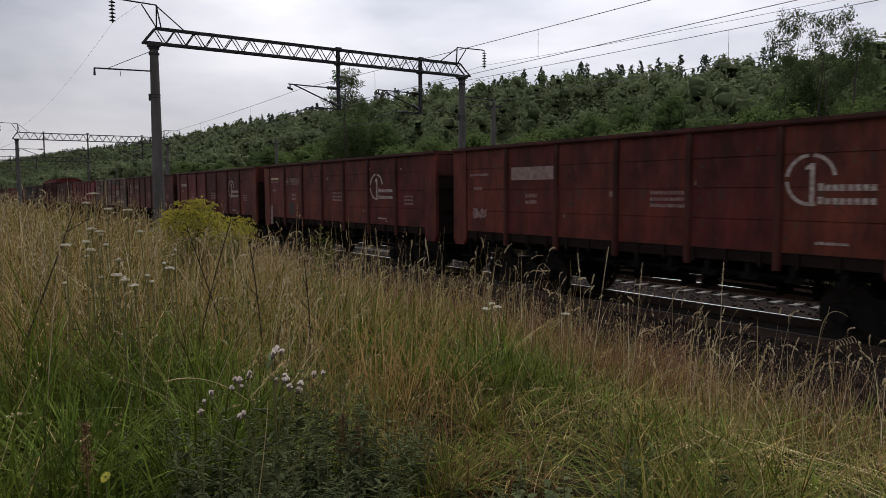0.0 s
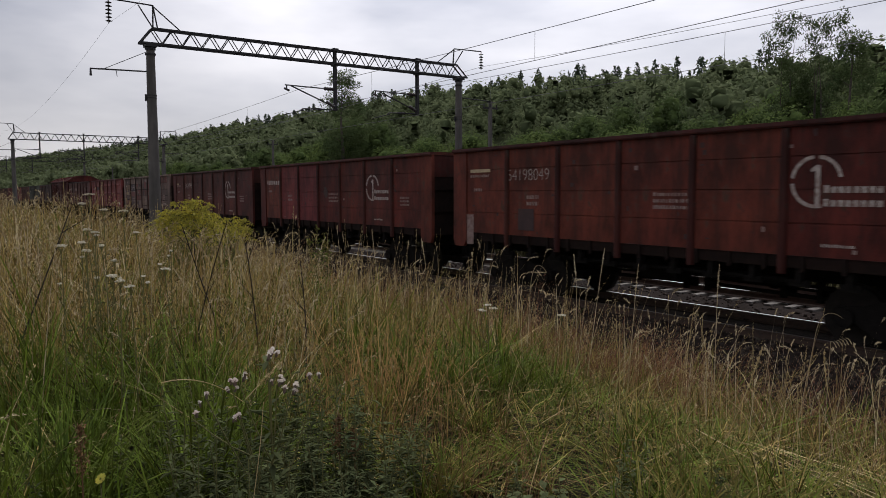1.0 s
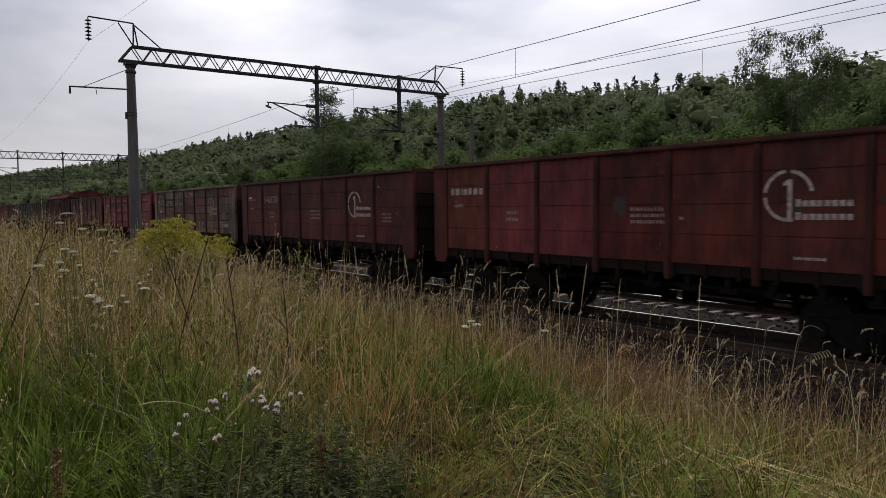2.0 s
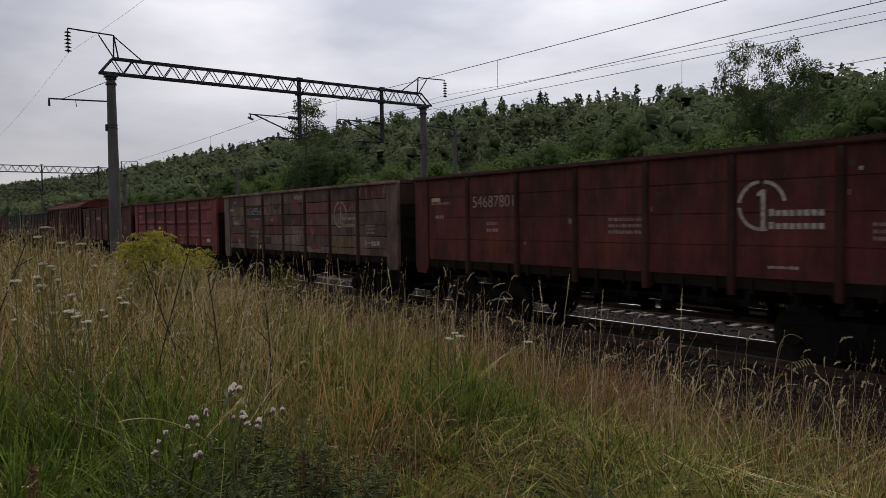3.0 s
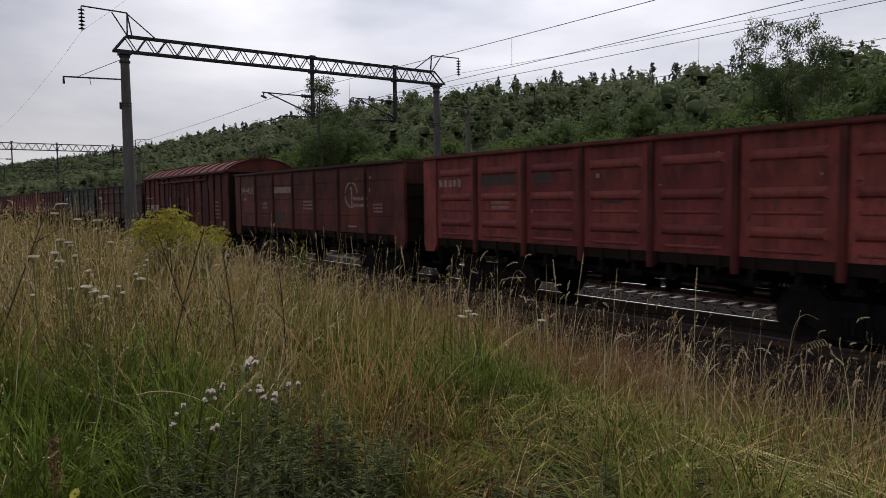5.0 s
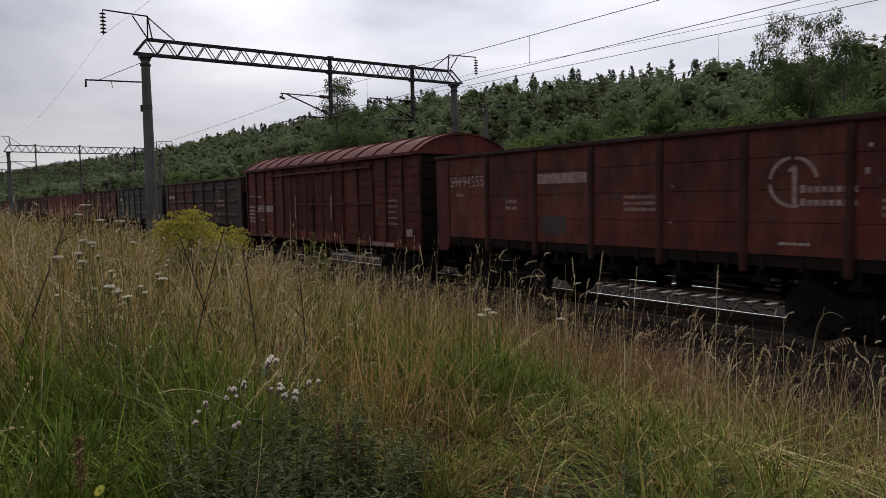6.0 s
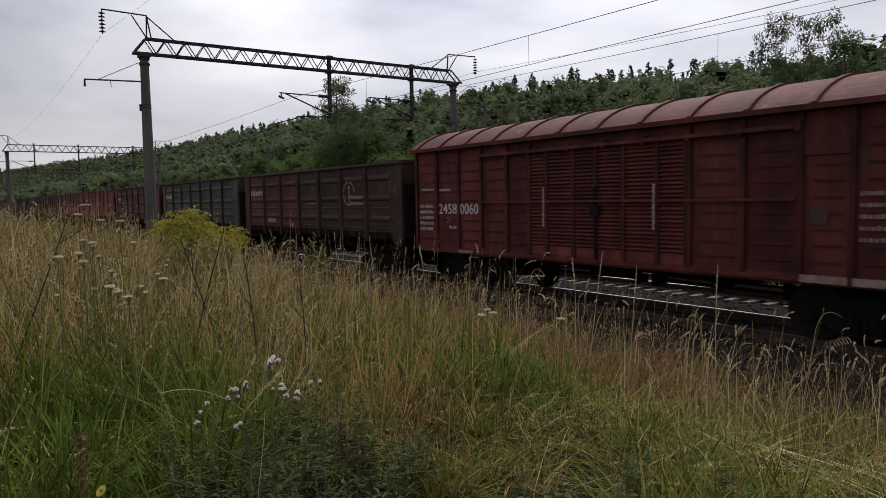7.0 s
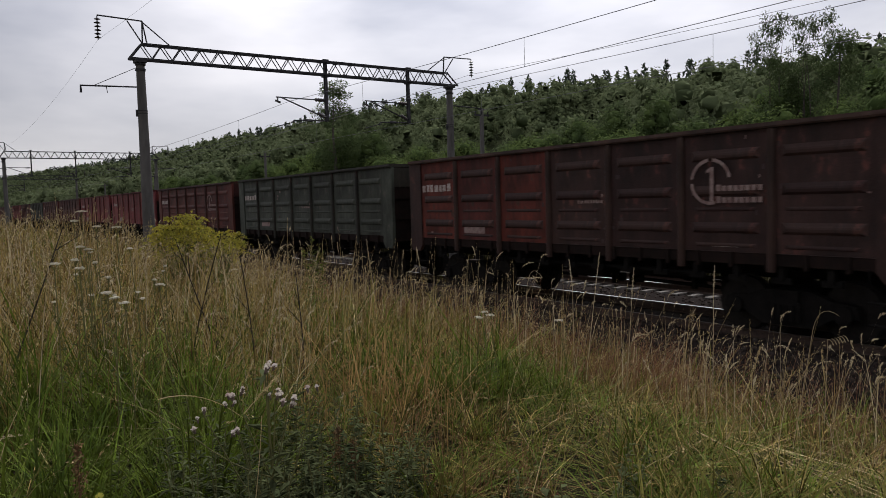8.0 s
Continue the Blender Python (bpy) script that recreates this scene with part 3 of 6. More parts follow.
def put_logo(w, x, y, z, r, mat, words=True):
    """Ring open to the lower right, an upright stroke in it and two rows of marks beside."""
    bm = boxes((x - 0.02 * r, x + 0.16 * r, y, y + 0.004, z - 0.85 * r, z + 0.62 * r))
    prism(bm, [(x - 0.02 * r, z + 0.60 * r), (x - 0.20 * r, z + 0.48 * r), (x - 0.20 * r, z + 0.36 * r), (x - 0.02 * r, z + 0.42 * r)], "y", y, y + 0.004)
    figure = part("ring_emblem", bm, mat, w, "round white painted emblem")
    for a0, a1 in ((10, 84), (96, 172), (184, 284)):
        turn = [radians(a0 + (a1 - a0) * i / 9) for i in range(10)]
        band = [(x + math.cos(k) * r, z + math.sin(k) * r) for k in turn] + [(x + math.cos(k) * r * 0.86, z + math.sin(k) * r * 0.86) for k in turn[::-1]]
        part("emblem_arc", prism(bmesh.new(), band, "y", y, y + 0.004), mat, figure)
    if words:
        rows = []
        for k, zz in enumerate((-0.42, -0.92)):
            for i in range(8):
                rows.append((x + r * (0.30 + i * 0.27), z + r * zz, r * 0.205, r * (0.23 if i else 0.28)))
        tagged(put_bars(w, "emblem_writing", rows, y, mat), kind="stuff")


def panel_mesh(style, x0, x1, mat):
    """One bay of the side wall between two posts; outer face looks to -y."""
    bm = bmesh.new()
    if style == "smooth":
        out = [(-1.48, 1.42), (-1.525, 1.42)] + [q for z in (1.93, 2.46, 2.98) for q in ((-1.525, z - 0.012), (-1.511, z - 0.006), (-1.511, z + 0.006), (-1.525, z + 0.012))] + [(-1.525, 3.44), (-1.48, 3.44)]
        prism(bm, out, "x", x0, x1)
    else:
        box(bm, x0, x1, -1.515, -1.48, 1.42, 3.44)
    bmesh.ops.recalc_face_normals(bm, faces=bm.faces)
    return mesh_of(bm, "panel", mat)


HALF = 6.45


def rib_mesh(length, mat, h=0.062, d=0.042):
    """One pressed bulge of a ribbed side, centred on its own middle."""
    bm = bmesh.new()
    out = [(0, -h * 1.4), (-d * 0.85, -h * 0.75), (-d, 0.0), (-d * 0.85, h * 0.5), (0, h * 1.6)]
    p = [bm.verts.new((-length / 2 + (0.0 if i in (0, 4) else 0.08), y, z)) for i, (y, z) in enumerate(out)]
    q = [bm.verts.new((length / 2 - (0.0 if i in (0, 4) else 0.08), y, z)) for i, (y, z) in enumerate(out)]
    for i in range(4):
        bm.faces.new((p[i], p[i + 1], q[i + 1], q[i]))
    bm.faces.new(p[::-1])
    bm.faces.new(q)
    bmesh.ops.recalc_face_normals(bm, faces=bm.faces)
    return mesh_of(bm, "rib", mat)


POSTS = (-4.30, -2.58, -0.86, 0.86, 2.58, 4.30)


def flipped(ob):
    ob.rotation_euler = (0, 0, math.pi)
    return ob


def build_gondola(style, colour, label, marks=None, odd=()):
    """An open high-sided wagon; origin at its middle on the rail tops, near side towards -y."""
    w = thing("open_wagon", label, "freight wagon", "wagons of the train")
    mat = PAINTS[colour]
    edges = [-5.92, *POSTS, 5.92]
    if style == "plank":
        zs = [1.40, 1.62, 1.98, 2.30, 2.68, 3.05, 3.45]
        planks = random.Random(5)
        backing = part("inner_wall", boxes((-5.95, 5.95, -1.49, -1.475, 1.40, 3.45), (-5.95, 5.95, 1.475, 1.49, 1.40, 3.45)), M_UNDER, w)
        for a, b in zip(edges, edges[1:]):
            for c, d in zip(zs, zs[1:]):
                red = 0.75 if -4.4 < a < 3.0 and 1.7 < c < 2.9 else 0.12
                me = mesh_of(boxes((a + 0.01, b - 0.01, -1.53 + planks.uniform(-0.004, 0.003), -1.492, c + 0.009, d - planks.uniform(0.007, 0.018))), "plank", P_RUST if planks.random() < red * 0.35 else (P_TAN if planks.random() < 0.3 else mat))
                part("plank", me, None, w)
                flipped(part("plank", me, None, w))
    else:
        mid = panel_mesh(style, -0.86, 0.86, mat)
        e0, e1 = panel_mesh(style, -5.92, -4.30, mat), panel_mesh(style, 4.30, 5.92, mat)
        made = []
        for i in range(5):
            made.append((part("panel", mid, None, w, at=(-3.44 + 1.72 * i, 0, 0)), 0.0))
            made.append((flipped(part("panel", mid, None, w, at=(-3.44 + 1.72 * i, 0, 0))), 0.0))
        for me, c in ((e0, -5.11), (e1, 5.11)):
            made.append((part("panel", me, None, w), c))
            made.append((flipped(part("panel", me, None, w)), c))
        for i, other in odd:
            ob = made[{0: 10, 6: 12}.get(i, 2 * (i - 1))][0]
            ob.data = ob.data.copy()
            ob.data.materials[0] = PAINTS[other]
        if style == "ribbed":
            rib, crease = rib_mesh(1.30, mat), rib_mesh(1.18, mat, 0.022, 0.014)
            for ob, c in made:
                for z in (1.82, 2.45, 3.06):
                    part("rib", rib, None, ob, at=(c, -1.515, z))
                for z in (1.53, 2.14):
                    part("crease", crease, None, ob, at=(c, -1.515, z))
    bm = bmesh.new()
    prism(bm, [(-0.075, -1.527), (-0.055, -1.575), (-0.03, -1.59), (0.03, -1.59), (0.055, -1.575), (0.075, -1.527)], "z", 1.12, 3.43)
    post = mesh_of(bm, "post", P_POST[colour])
    for x in POSTS:
        part("post", post, None, w, at=(x, 0, 0))
        flipped(part("post", post, None, w, at=(x, 0, 0)))
    bm = bmesh.new()
    prism(bm, [(5.90, 1.22), (6.02, 1.05), (6.38, 1.05), (6.45, 1.22), (6.45, 3.46), (5.90, 3.46)], "y", -1.555, -1.46)
    corner = mesh_of(bm, "corner_plate", mat)
    bm = bmesh.new()
    prism(bm, [(-5.90, 1.22), (-6.02, 1.05), (-6.38, 1.05), (-6.45, 1.22), (-6.45, 3.46), (-5.90, 3.46)], "y", -1.555, -1.46)
    corner2 = mesh_of(bm, "corner_plate", mat)
    for me in (corner, corner2):
        part("corner_plate", me, None, w)
        flipped(part("corner_plate", me, None, w))
    for s in (-1, 1):
        bm = bmesh.new()
        prism(bm, [(s * 1.46, 3.44), (s * 1.60, 3.44), (s * 1.61, 3.47), (s * 1.60, 3.53), (s * 1.46, 3.53)], "x", -HALF, HALF)
        part("top_rail", bm, P_GREY if style == "plank" else P_POST[colour], w)
        part("side_sill", boxes((-5.9, 5.9, min(s * 1.42, s * 1.50), max(s * 1.42, s * 1.50), 1.22, 1.415)), M_SHADE_SOOT, w)
        # End wall takes the dark paint, so the shade of the gap is coloured in.
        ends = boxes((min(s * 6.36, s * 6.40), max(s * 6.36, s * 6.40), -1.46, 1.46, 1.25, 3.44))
        wall = part("end_wall", ends, M_SHADE_SOOT, w, "end wall painted dark for soot and for the shade of the gap")
        part("end_board", boxes((min(s * 6.40, s * 6.425), max(s * 6.40, s * 6.425), -1.455, 1.455, 2.86, 3.43)), P_POST[colour], wall, "upper board of the end, in the lighter post paint")
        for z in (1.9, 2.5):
            part("end_rib", boxes((min(s * 6.40, s * 6.455), max(s * 6.40, s * 6.455), -1.455, 1.455, z, z + 0.13)), M_SHADE_SOOT, wall)
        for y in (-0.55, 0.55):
            part("end_post", boxes((min(s * 6.40, s * 6.47), max(s * 6.40, s * 6.47), y - 0.06, y + 0.06, 1.25, 3.44)), M_SHADE_SOOT, wall)
        part("end_top_rail", boxes((min(s * 6.30, s * 6.45), max(s * 6.30, s * 6.45), -1.455, 1.455, 3.445, 3.535)), P_POST[colour], w)
        steps = bmesh.new()
        for z in (0.42, 0.75):
            box(steps, s * 5.95 - 0.17, s * 5.95 + 0.17, -1.55, -1.40, z, z + 0.025)
        for dx in (-0.16, 0.16):
            rod(steps, (s * 5.95 + dx, -1.5, 0.42), (s * 5.95 + dx, -1.5, 1.25), 0.012)
        part("step_ladder", steps, M_UNDER, w)
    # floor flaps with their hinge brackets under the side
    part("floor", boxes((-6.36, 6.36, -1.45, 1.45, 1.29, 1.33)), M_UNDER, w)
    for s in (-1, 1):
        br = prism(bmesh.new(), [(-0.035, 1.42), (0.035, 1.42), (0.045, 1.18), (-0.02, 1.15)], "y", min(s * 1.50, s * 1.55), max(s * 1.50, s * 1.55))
        hook = mesh_of(br, "flap_hook", M_SHADE_SOOT)
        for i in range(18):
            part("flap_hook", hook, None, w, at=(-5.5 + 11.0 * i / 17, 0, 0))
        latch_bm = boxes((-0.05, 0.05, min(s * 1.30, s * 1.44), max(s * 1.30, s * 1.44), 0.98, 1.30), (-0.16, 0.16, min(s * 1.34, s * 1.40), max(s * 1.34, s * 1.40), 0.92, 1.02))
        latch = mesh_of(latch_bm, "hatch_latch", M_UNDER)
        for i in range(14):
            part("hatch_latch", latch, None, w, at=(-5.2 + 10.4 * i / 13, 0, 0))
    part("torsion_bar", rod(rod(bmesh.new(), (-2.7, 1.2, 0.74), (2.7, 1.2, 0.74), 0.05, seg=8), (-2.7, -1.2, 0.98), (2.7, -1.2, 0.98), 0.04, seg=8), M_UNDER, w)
    add_running_gear(w, HALF, 4.33)
    F = {"ribbed": -1.5215, "plank": -1.5405}.get(style, -1.5345)
    # chipped and scraped paint beside the posts
    rng = random.Random(len(label) + len(marks or []))
    for mat_, count in ((M_PATCH, 34), (M_FAINT, 6)):
        rows = []
        for i in range(count):
            x = -5.8 + 1.66 * rng.randint(0, 7) + rng.choice((0.16, -0.16)) * rng.uniform(0.7, 2.2) if rng.random() < 0.6 else rng.uniform(-5.8, 5.8)
            rows.append((x, rng.uniform(1.48, 3.35), rng.uniform(0.02, 0.09), rng.uniform(0.015, 0.10)))
        tagged(put_bars(w, "chipped_paint", rows, F + 0.003, mat_), kind="stuff")
    for m in marks or []:
        if m[0] == "number":
            put_text(w, m[1], m[2], F, m[3], m[4], m[5], m[6])
        elif m[0] == "logo":
            put_logo(w, m[1], F - (0.05 if style == "ribbed" else 0), m[2], m[3], m[4])
        elif m[0] == "words":
            tagged(put_bars(w, "small_writing", word_bars(m[1], m[2], m[3], m[4], m[7], m[5]), F, m[6]), kind="stuff")
        elif m[0] == "patch":
            put_bars(w, "paint_patch", [m[1:5]], F + 0.002, m[5])
        elif m[0] == "scribble":
            rng = random.Random(m[1])
            x, z, a, h = m[1:5]
            for k in range(3):
                pts = [Vector((x + a * (i + rng.uniform(-0.3, 0.3)) / 9, F + 0.001, z + h * (0.5 + 0.5 * math.sin(i * 2.1 + k * 1.7) * rng.uniform(0.5, 1.0)))) for i in range(10)]
                part("chalk_line", tube(bmesh.new(), pts, 0.011, 0.008, 4), m[5], w)
        elif m[0] == "blot":
            rng = random.Random(m[1])
            x, z, a, h = m[1:5]
            out = []
            for i in range(22):
                q = 2 * math.pi * i / 22
                k = rng.uniform(0.62, 1.0)
                out.append((x + a / 2 + a / 2 * k * math.copysign(abs(math.cos(q)) ** 0.7, math.cos(q)), z + h / 2 + h / 2 * k * math.copysign(abs(math.sin(q)) ** 0.7, math.sin(q))))
            part("paint_blot", prism(bmesh.new(), out, "y", F + 0.003, F + 0.007), m[5], w)
    return w


def std_marks(number, num_mat, logo_mat, seed, num_x=-4.10, logo_x=3.09):
    """The usual paintwork: number near the rear, emblem near the front, small tables of writing."""
    W, Fa = M_WHITE, M_FAINT
    out = [("logo", logo_x, 2.58, 0.41, logo_mat),
           ("words", -5.75, 2.80, 0.75, 0.07, 1, M_FAINT, seed), ("words", -5.6, 2.45, 0.35, 0.09, 1, Fa, seed + 1),
           ("words", -3.6, 2.28, 0.4, 0.09, 2, Fa, seed + 2), ("words", 0.0, 2.35, 0.9, 0.07, 3, Fa, seed + 3),
           ("words", 4.75, 2.25, 0.5, 0.06, 3, Fa, seed + 4), ("words", 3.2, 1.58, 0.5, 0.05, 1, W, seed + 5),
           ("patch", 4.55, 3.05, 0.05, 0.06, W)]
    if number:
        out.append(("number", number, num_x, 2.70, 1.41, 0.26, num_mat))
    else:
        out.append(("words", num_x + 0.1, 2.76, 1.25, 0.17, 1, num_mat, seed + 6))
    return out


def build_boxcar():
    """A covered wagon with an arched roof, louvred sliding doors and ribbed sides."""
    w = thing("covered_wagon", "dark red covered wagon with arched roof and louvred doors", "freight wagon", "wagons of the train")
    hx, ze, zb = 6.84, 3.76, 1.0
    # roof
    bm = bmesh.new()
    arc = [(1.68 * math.sin(a), ze - 0.02 + 0.56 * (math.cos(a) - math.cos(0.95)) / (1 - math.cos(0.95))) for a in [-0.95 + 1.9 * i / 20 for i in range(21)]]
    sc = 1.66 / arc[-1][0]
    arc = [(y * sc, z) for y, z in arc]
    prism(bm, arc + [(y, z - 0.05) for y, z in arc[::-1]], "x", -hx - 0.06, hx + 0.06)
    roof = part("roof", bm, P_ROOF, w, "faded pinkish-red arched sheet roof")
    rib_bm = bmesh.new()
    prism(rib_bm, [(y * 1.012, z + 0.035) for y, z in arc] + [(y, z - 0.03) for y, z in arc[::-1]], "x", -0.045, 0.045)
    rib = mesh_of(rib_bm, "roof_rib", P_BOX)
    for i in range(13):
        part("roof_rib", rib, None, roof, at=(-6.6 + 13.2 * i / 12, 0, 0))
    for s in (-1, 1):
        part("eave", boxes((-hx - 0.07, hx + 0.07, min(s * 1.60, s * 1.70), max(s * 1.60, s * 1.70), ze - 0.10, ze - 0.01)), P_BOX, w)
        part("side_sill", boxes((-hx, hx, min(s * 1.44, s * 1.53), max(s * 1.44, s * 1.53), zb - 0.02, zb + 0.14)), P_BOX, w)
        # shadow-dark painted end wall, red gable over it, a pale ledge between
        gable = part("end_wall", boxes((min(s * (hx - 0.06), s * hx), max(s * (hx - 0.06), s * hx), -1.54, 1.54, zb, ze - 0.05)), M_SHADE_SOOT, w, "end wall painted dark for its shadow")
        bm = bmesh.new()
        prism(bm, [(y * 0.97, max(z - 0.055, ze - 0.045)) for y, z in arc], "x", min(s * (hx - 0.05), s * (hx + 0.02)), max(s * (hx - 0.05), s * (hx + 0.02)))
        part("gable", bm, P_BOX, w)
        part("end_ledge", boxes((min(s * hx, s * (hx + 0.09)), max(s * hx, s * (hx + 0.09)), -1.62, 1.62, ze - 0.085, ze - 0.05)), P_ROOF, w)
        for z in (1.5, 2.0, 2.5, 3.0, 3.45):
            part("end_rib", boxes((min(s * hx, s * (hx + 0.035)), max(s * hx, s * (hx + 0.035)), -1.4, 1.4, z, z + 0.09)), M_SHADE_SOOT, gable)
    near = -1.50
    xs = [-6.83, -5.85, -4.87, -3.92, -2.94, -2.16, 2.12, 3.17, 4.16, 4.95, 5.88, 6.83]
    for side in (1, -1):
        for a, b in zip(xs, xs[1:]):
            if a < -2 and b > 2:
                continue
            ob = part("panel", boxes((a, b, near, near + 0.04, zb + 0.14, ze - 0.1)), P_FRESH if a < -4 else P_BOX, w)
            crease = mesh_of(boxes((a + 0.2, b - 0.16, near - 0.02, near - 0.001, 0, 0.035)), "crease", P_POST["red"])
            for k in range(9):
                part("crease", crease, None, ob, at=(0, 0, 1.32 + k * 0.25))
            if side < 0:
                flipped(ob)
        post = mesh_of(boxes((-0.045, 0.045, near - 0.06, near - 0.001, zb + 0.02, ze - 0.1)), "post", P_POST["red"])
        for x in xs:
            ob = part("post", post, None, w, at=(x, 0, 0))
            if side < 0:
                flipped(ob)
        # louvred doors
        dx = [-2.12, -1.55, -0.74, -0.10, 0.62, 1.43, 2.08]
        for a, b in zip(dx, dx[1:]):
            bm = boxes((a + 0.03, b - 0.03, near, near + 0.03, 1.12, 3.40), (a + 0.0, a + 0.05, near - 0.075, near, 1.12, 3.40), (b - 0.05, b, near - 0.075, near, 1.12, 3.40))
            # The leaf behind the slats is darker, painting the shade between them.
            door = part("door_leaf", bm, P_POST["red"], w)
            if side > 0:
                part("door_foot", boxes((a + 0.05, b - 0.05, near - 0.03, near, 1.14, 1.33)), P_BRIGHT, door)
            lou = prism(bmesh.new(), [(near - 0.012, 0), (near - 0.060, -0.014), (near - 0.060, 0.006), (near - 0.012, 0.052)], "x", a + 0.05, b - 0.05)
            slat = mesh_of(lou, "slat", P_BOX)
            for k in range(26):
                part("slat", slat, None, door, at=(0, 0, 1.37 + k * 0.078))
            if side < 0:
                flipped(door)
        rails = boxes((-4.0, 4.1, near - 0.14, near - 0.07, 3.40, 3.47), (-3.9, 4.1, near - 0.10, near - 0.05, 2.28, 2.33), (-4.9, 6.2, near - 0.10, near - 0.05, zb + 0.03, zb + 0.09))
        for k in range(9):
            box(rails, -3.9 + k, -3.82 + k, near - 0.13, near, 3.36, 3.52)
        ob = part("door_rail", rails, P_BOX, w)
        if side < 0:
            flipped(ob)
    part("door_lock", boxes((-0.22, 0.02, near - 0.11, near - 0.05, 2.0, 2.22), (-0.13, -0.06, near - 0.10, near - 0.05, 1.15, 2.6)), M_UNDER, w)
    for x in (-1.62, 1.38):
        part("grab_bar", boxes((x, x + 0.024, near - 0.115, near - 0.085, 1.75, 2.62)), M_WHITE, w, "pale worn door bar")
    for k in (1, -1):
        ob = part("door_header", boxes((-2.16, 2.12, near, near + 0.04, 3.40, ze - 0.1)), P_BOX, w)
        if k < 0:
            flipped(ob)
    part("hatch", boxes((4.2, 4.92, near - 0.03, near - 0.001, 2.98, 3.5)), P_BOX, w)
    part("paint_patch", prism(bmesh.new(), [(4.30, 1.92), (4.52, 1.90), (4.60, 2.02), (4.56, 2.16), (4.36, 2.18), (4.28, 2.06)], "y", near - 0.024, near - 0.021), M_PATCH, w)
    F = near - 0.022
    put_text(w, "2458", -5.78, F, 2.0, 0.82, 0.27, M_NUMBER)
    put_text(w, "20", -5.44, F, 1.77, 0.2, 0.15, M_WHITE)
    put_text(w, "0060", -4.82, F, 2.0, 0.76, 0.27, M_NUMBER)
    put_bars(w, "small_writing", word_bars(-6.6, 2.62, 0.6, 0.07, 3) + word_bars(-5.75, 2.60, 0.5, 0.07, 4) + word_bars(-6.7, 2.16, 0.65, 0.09, 5, 5) + word_bars(-5.3, 1.62, 0.3, 0.08, 6), F, M_WHITE)["kind"] = "stuff"
    put_bars(w, "chalk_marks", word_bars(5.05, 2.35, 0.55, 0.07, 7, 5, 0.17), F, M_FAINT)["kind"] = "stuff"
    put_bars(w, "sill_stripes", [(-4.8, zb + 0.02, 0.6, 0.07), (4.2, zb + 0.02, 0.72, 0.12), (5.0, zb + 0.02, 0.5, 0.12), (6.2, 1.35, 0.34, 0.22)], near - 0.106, M_FAINT)["kind"] = "stuff"
    part("floor", boxes((-hx + 0.06, hx - 0.06, -1.44, 1.44, zb, zb + 0.05)), M_UNDER, w)
    add_running_gear(w, hx, 5.0)
    return w


TRAIN = []   # (wagon, where its middle is at the start)


def add(wagon, front, half=HALF):
    TRAIN.append((wagon, front - half))


add(build_gondola("smooth", "red", "rust-red open wagon with smooth sides and white emblem", std_marks(None, M_FAINT, M_WHITE, 10)
    + [("scribble", -5.62, 1.68, 0.55, 0.34, M_CHALK), ("patch", -4.12, 2.68, 1.45, 0.30, M_FAINT)]), -2.72)
add(build_gondola("smooth", "red", "rust-red open wagon with smooth sides and white number", std_marks("54198049", M_WHITE, M_WHITE, 20, -4.27)
    + [("patch", -5.75, 2.92, 0.8, 0.08, M_YELLOWISH), ("patch", -5.9, 1.12, 0.28, 0.75, M_FAINT), ("patch", -3.9, 1.55, 0.55, 0.5, M_PATCH)]), -16.47)
add(build_gondola("smooth", "red", "dull red open wagon with white emblem and round stain", std_marks(None, M_WHITE, M_WHITE, 30, -5.82)
    + [("blot", -0.45, 2.25, 0.38, 0.42, M_PATCH)], ((1, "bright"), (2, "bright"), (5, "brown"))), -30.41)
add(build_gondola("smooth", "brown", "brown-red open wagon with smooth sides and white number", std_marks("54687801", M_WHITE, M_WHITE, 40)
    + [("patch", -5.75, 2.88, 0.35, 0.09, M_YELLOWISH)]), -44.30)
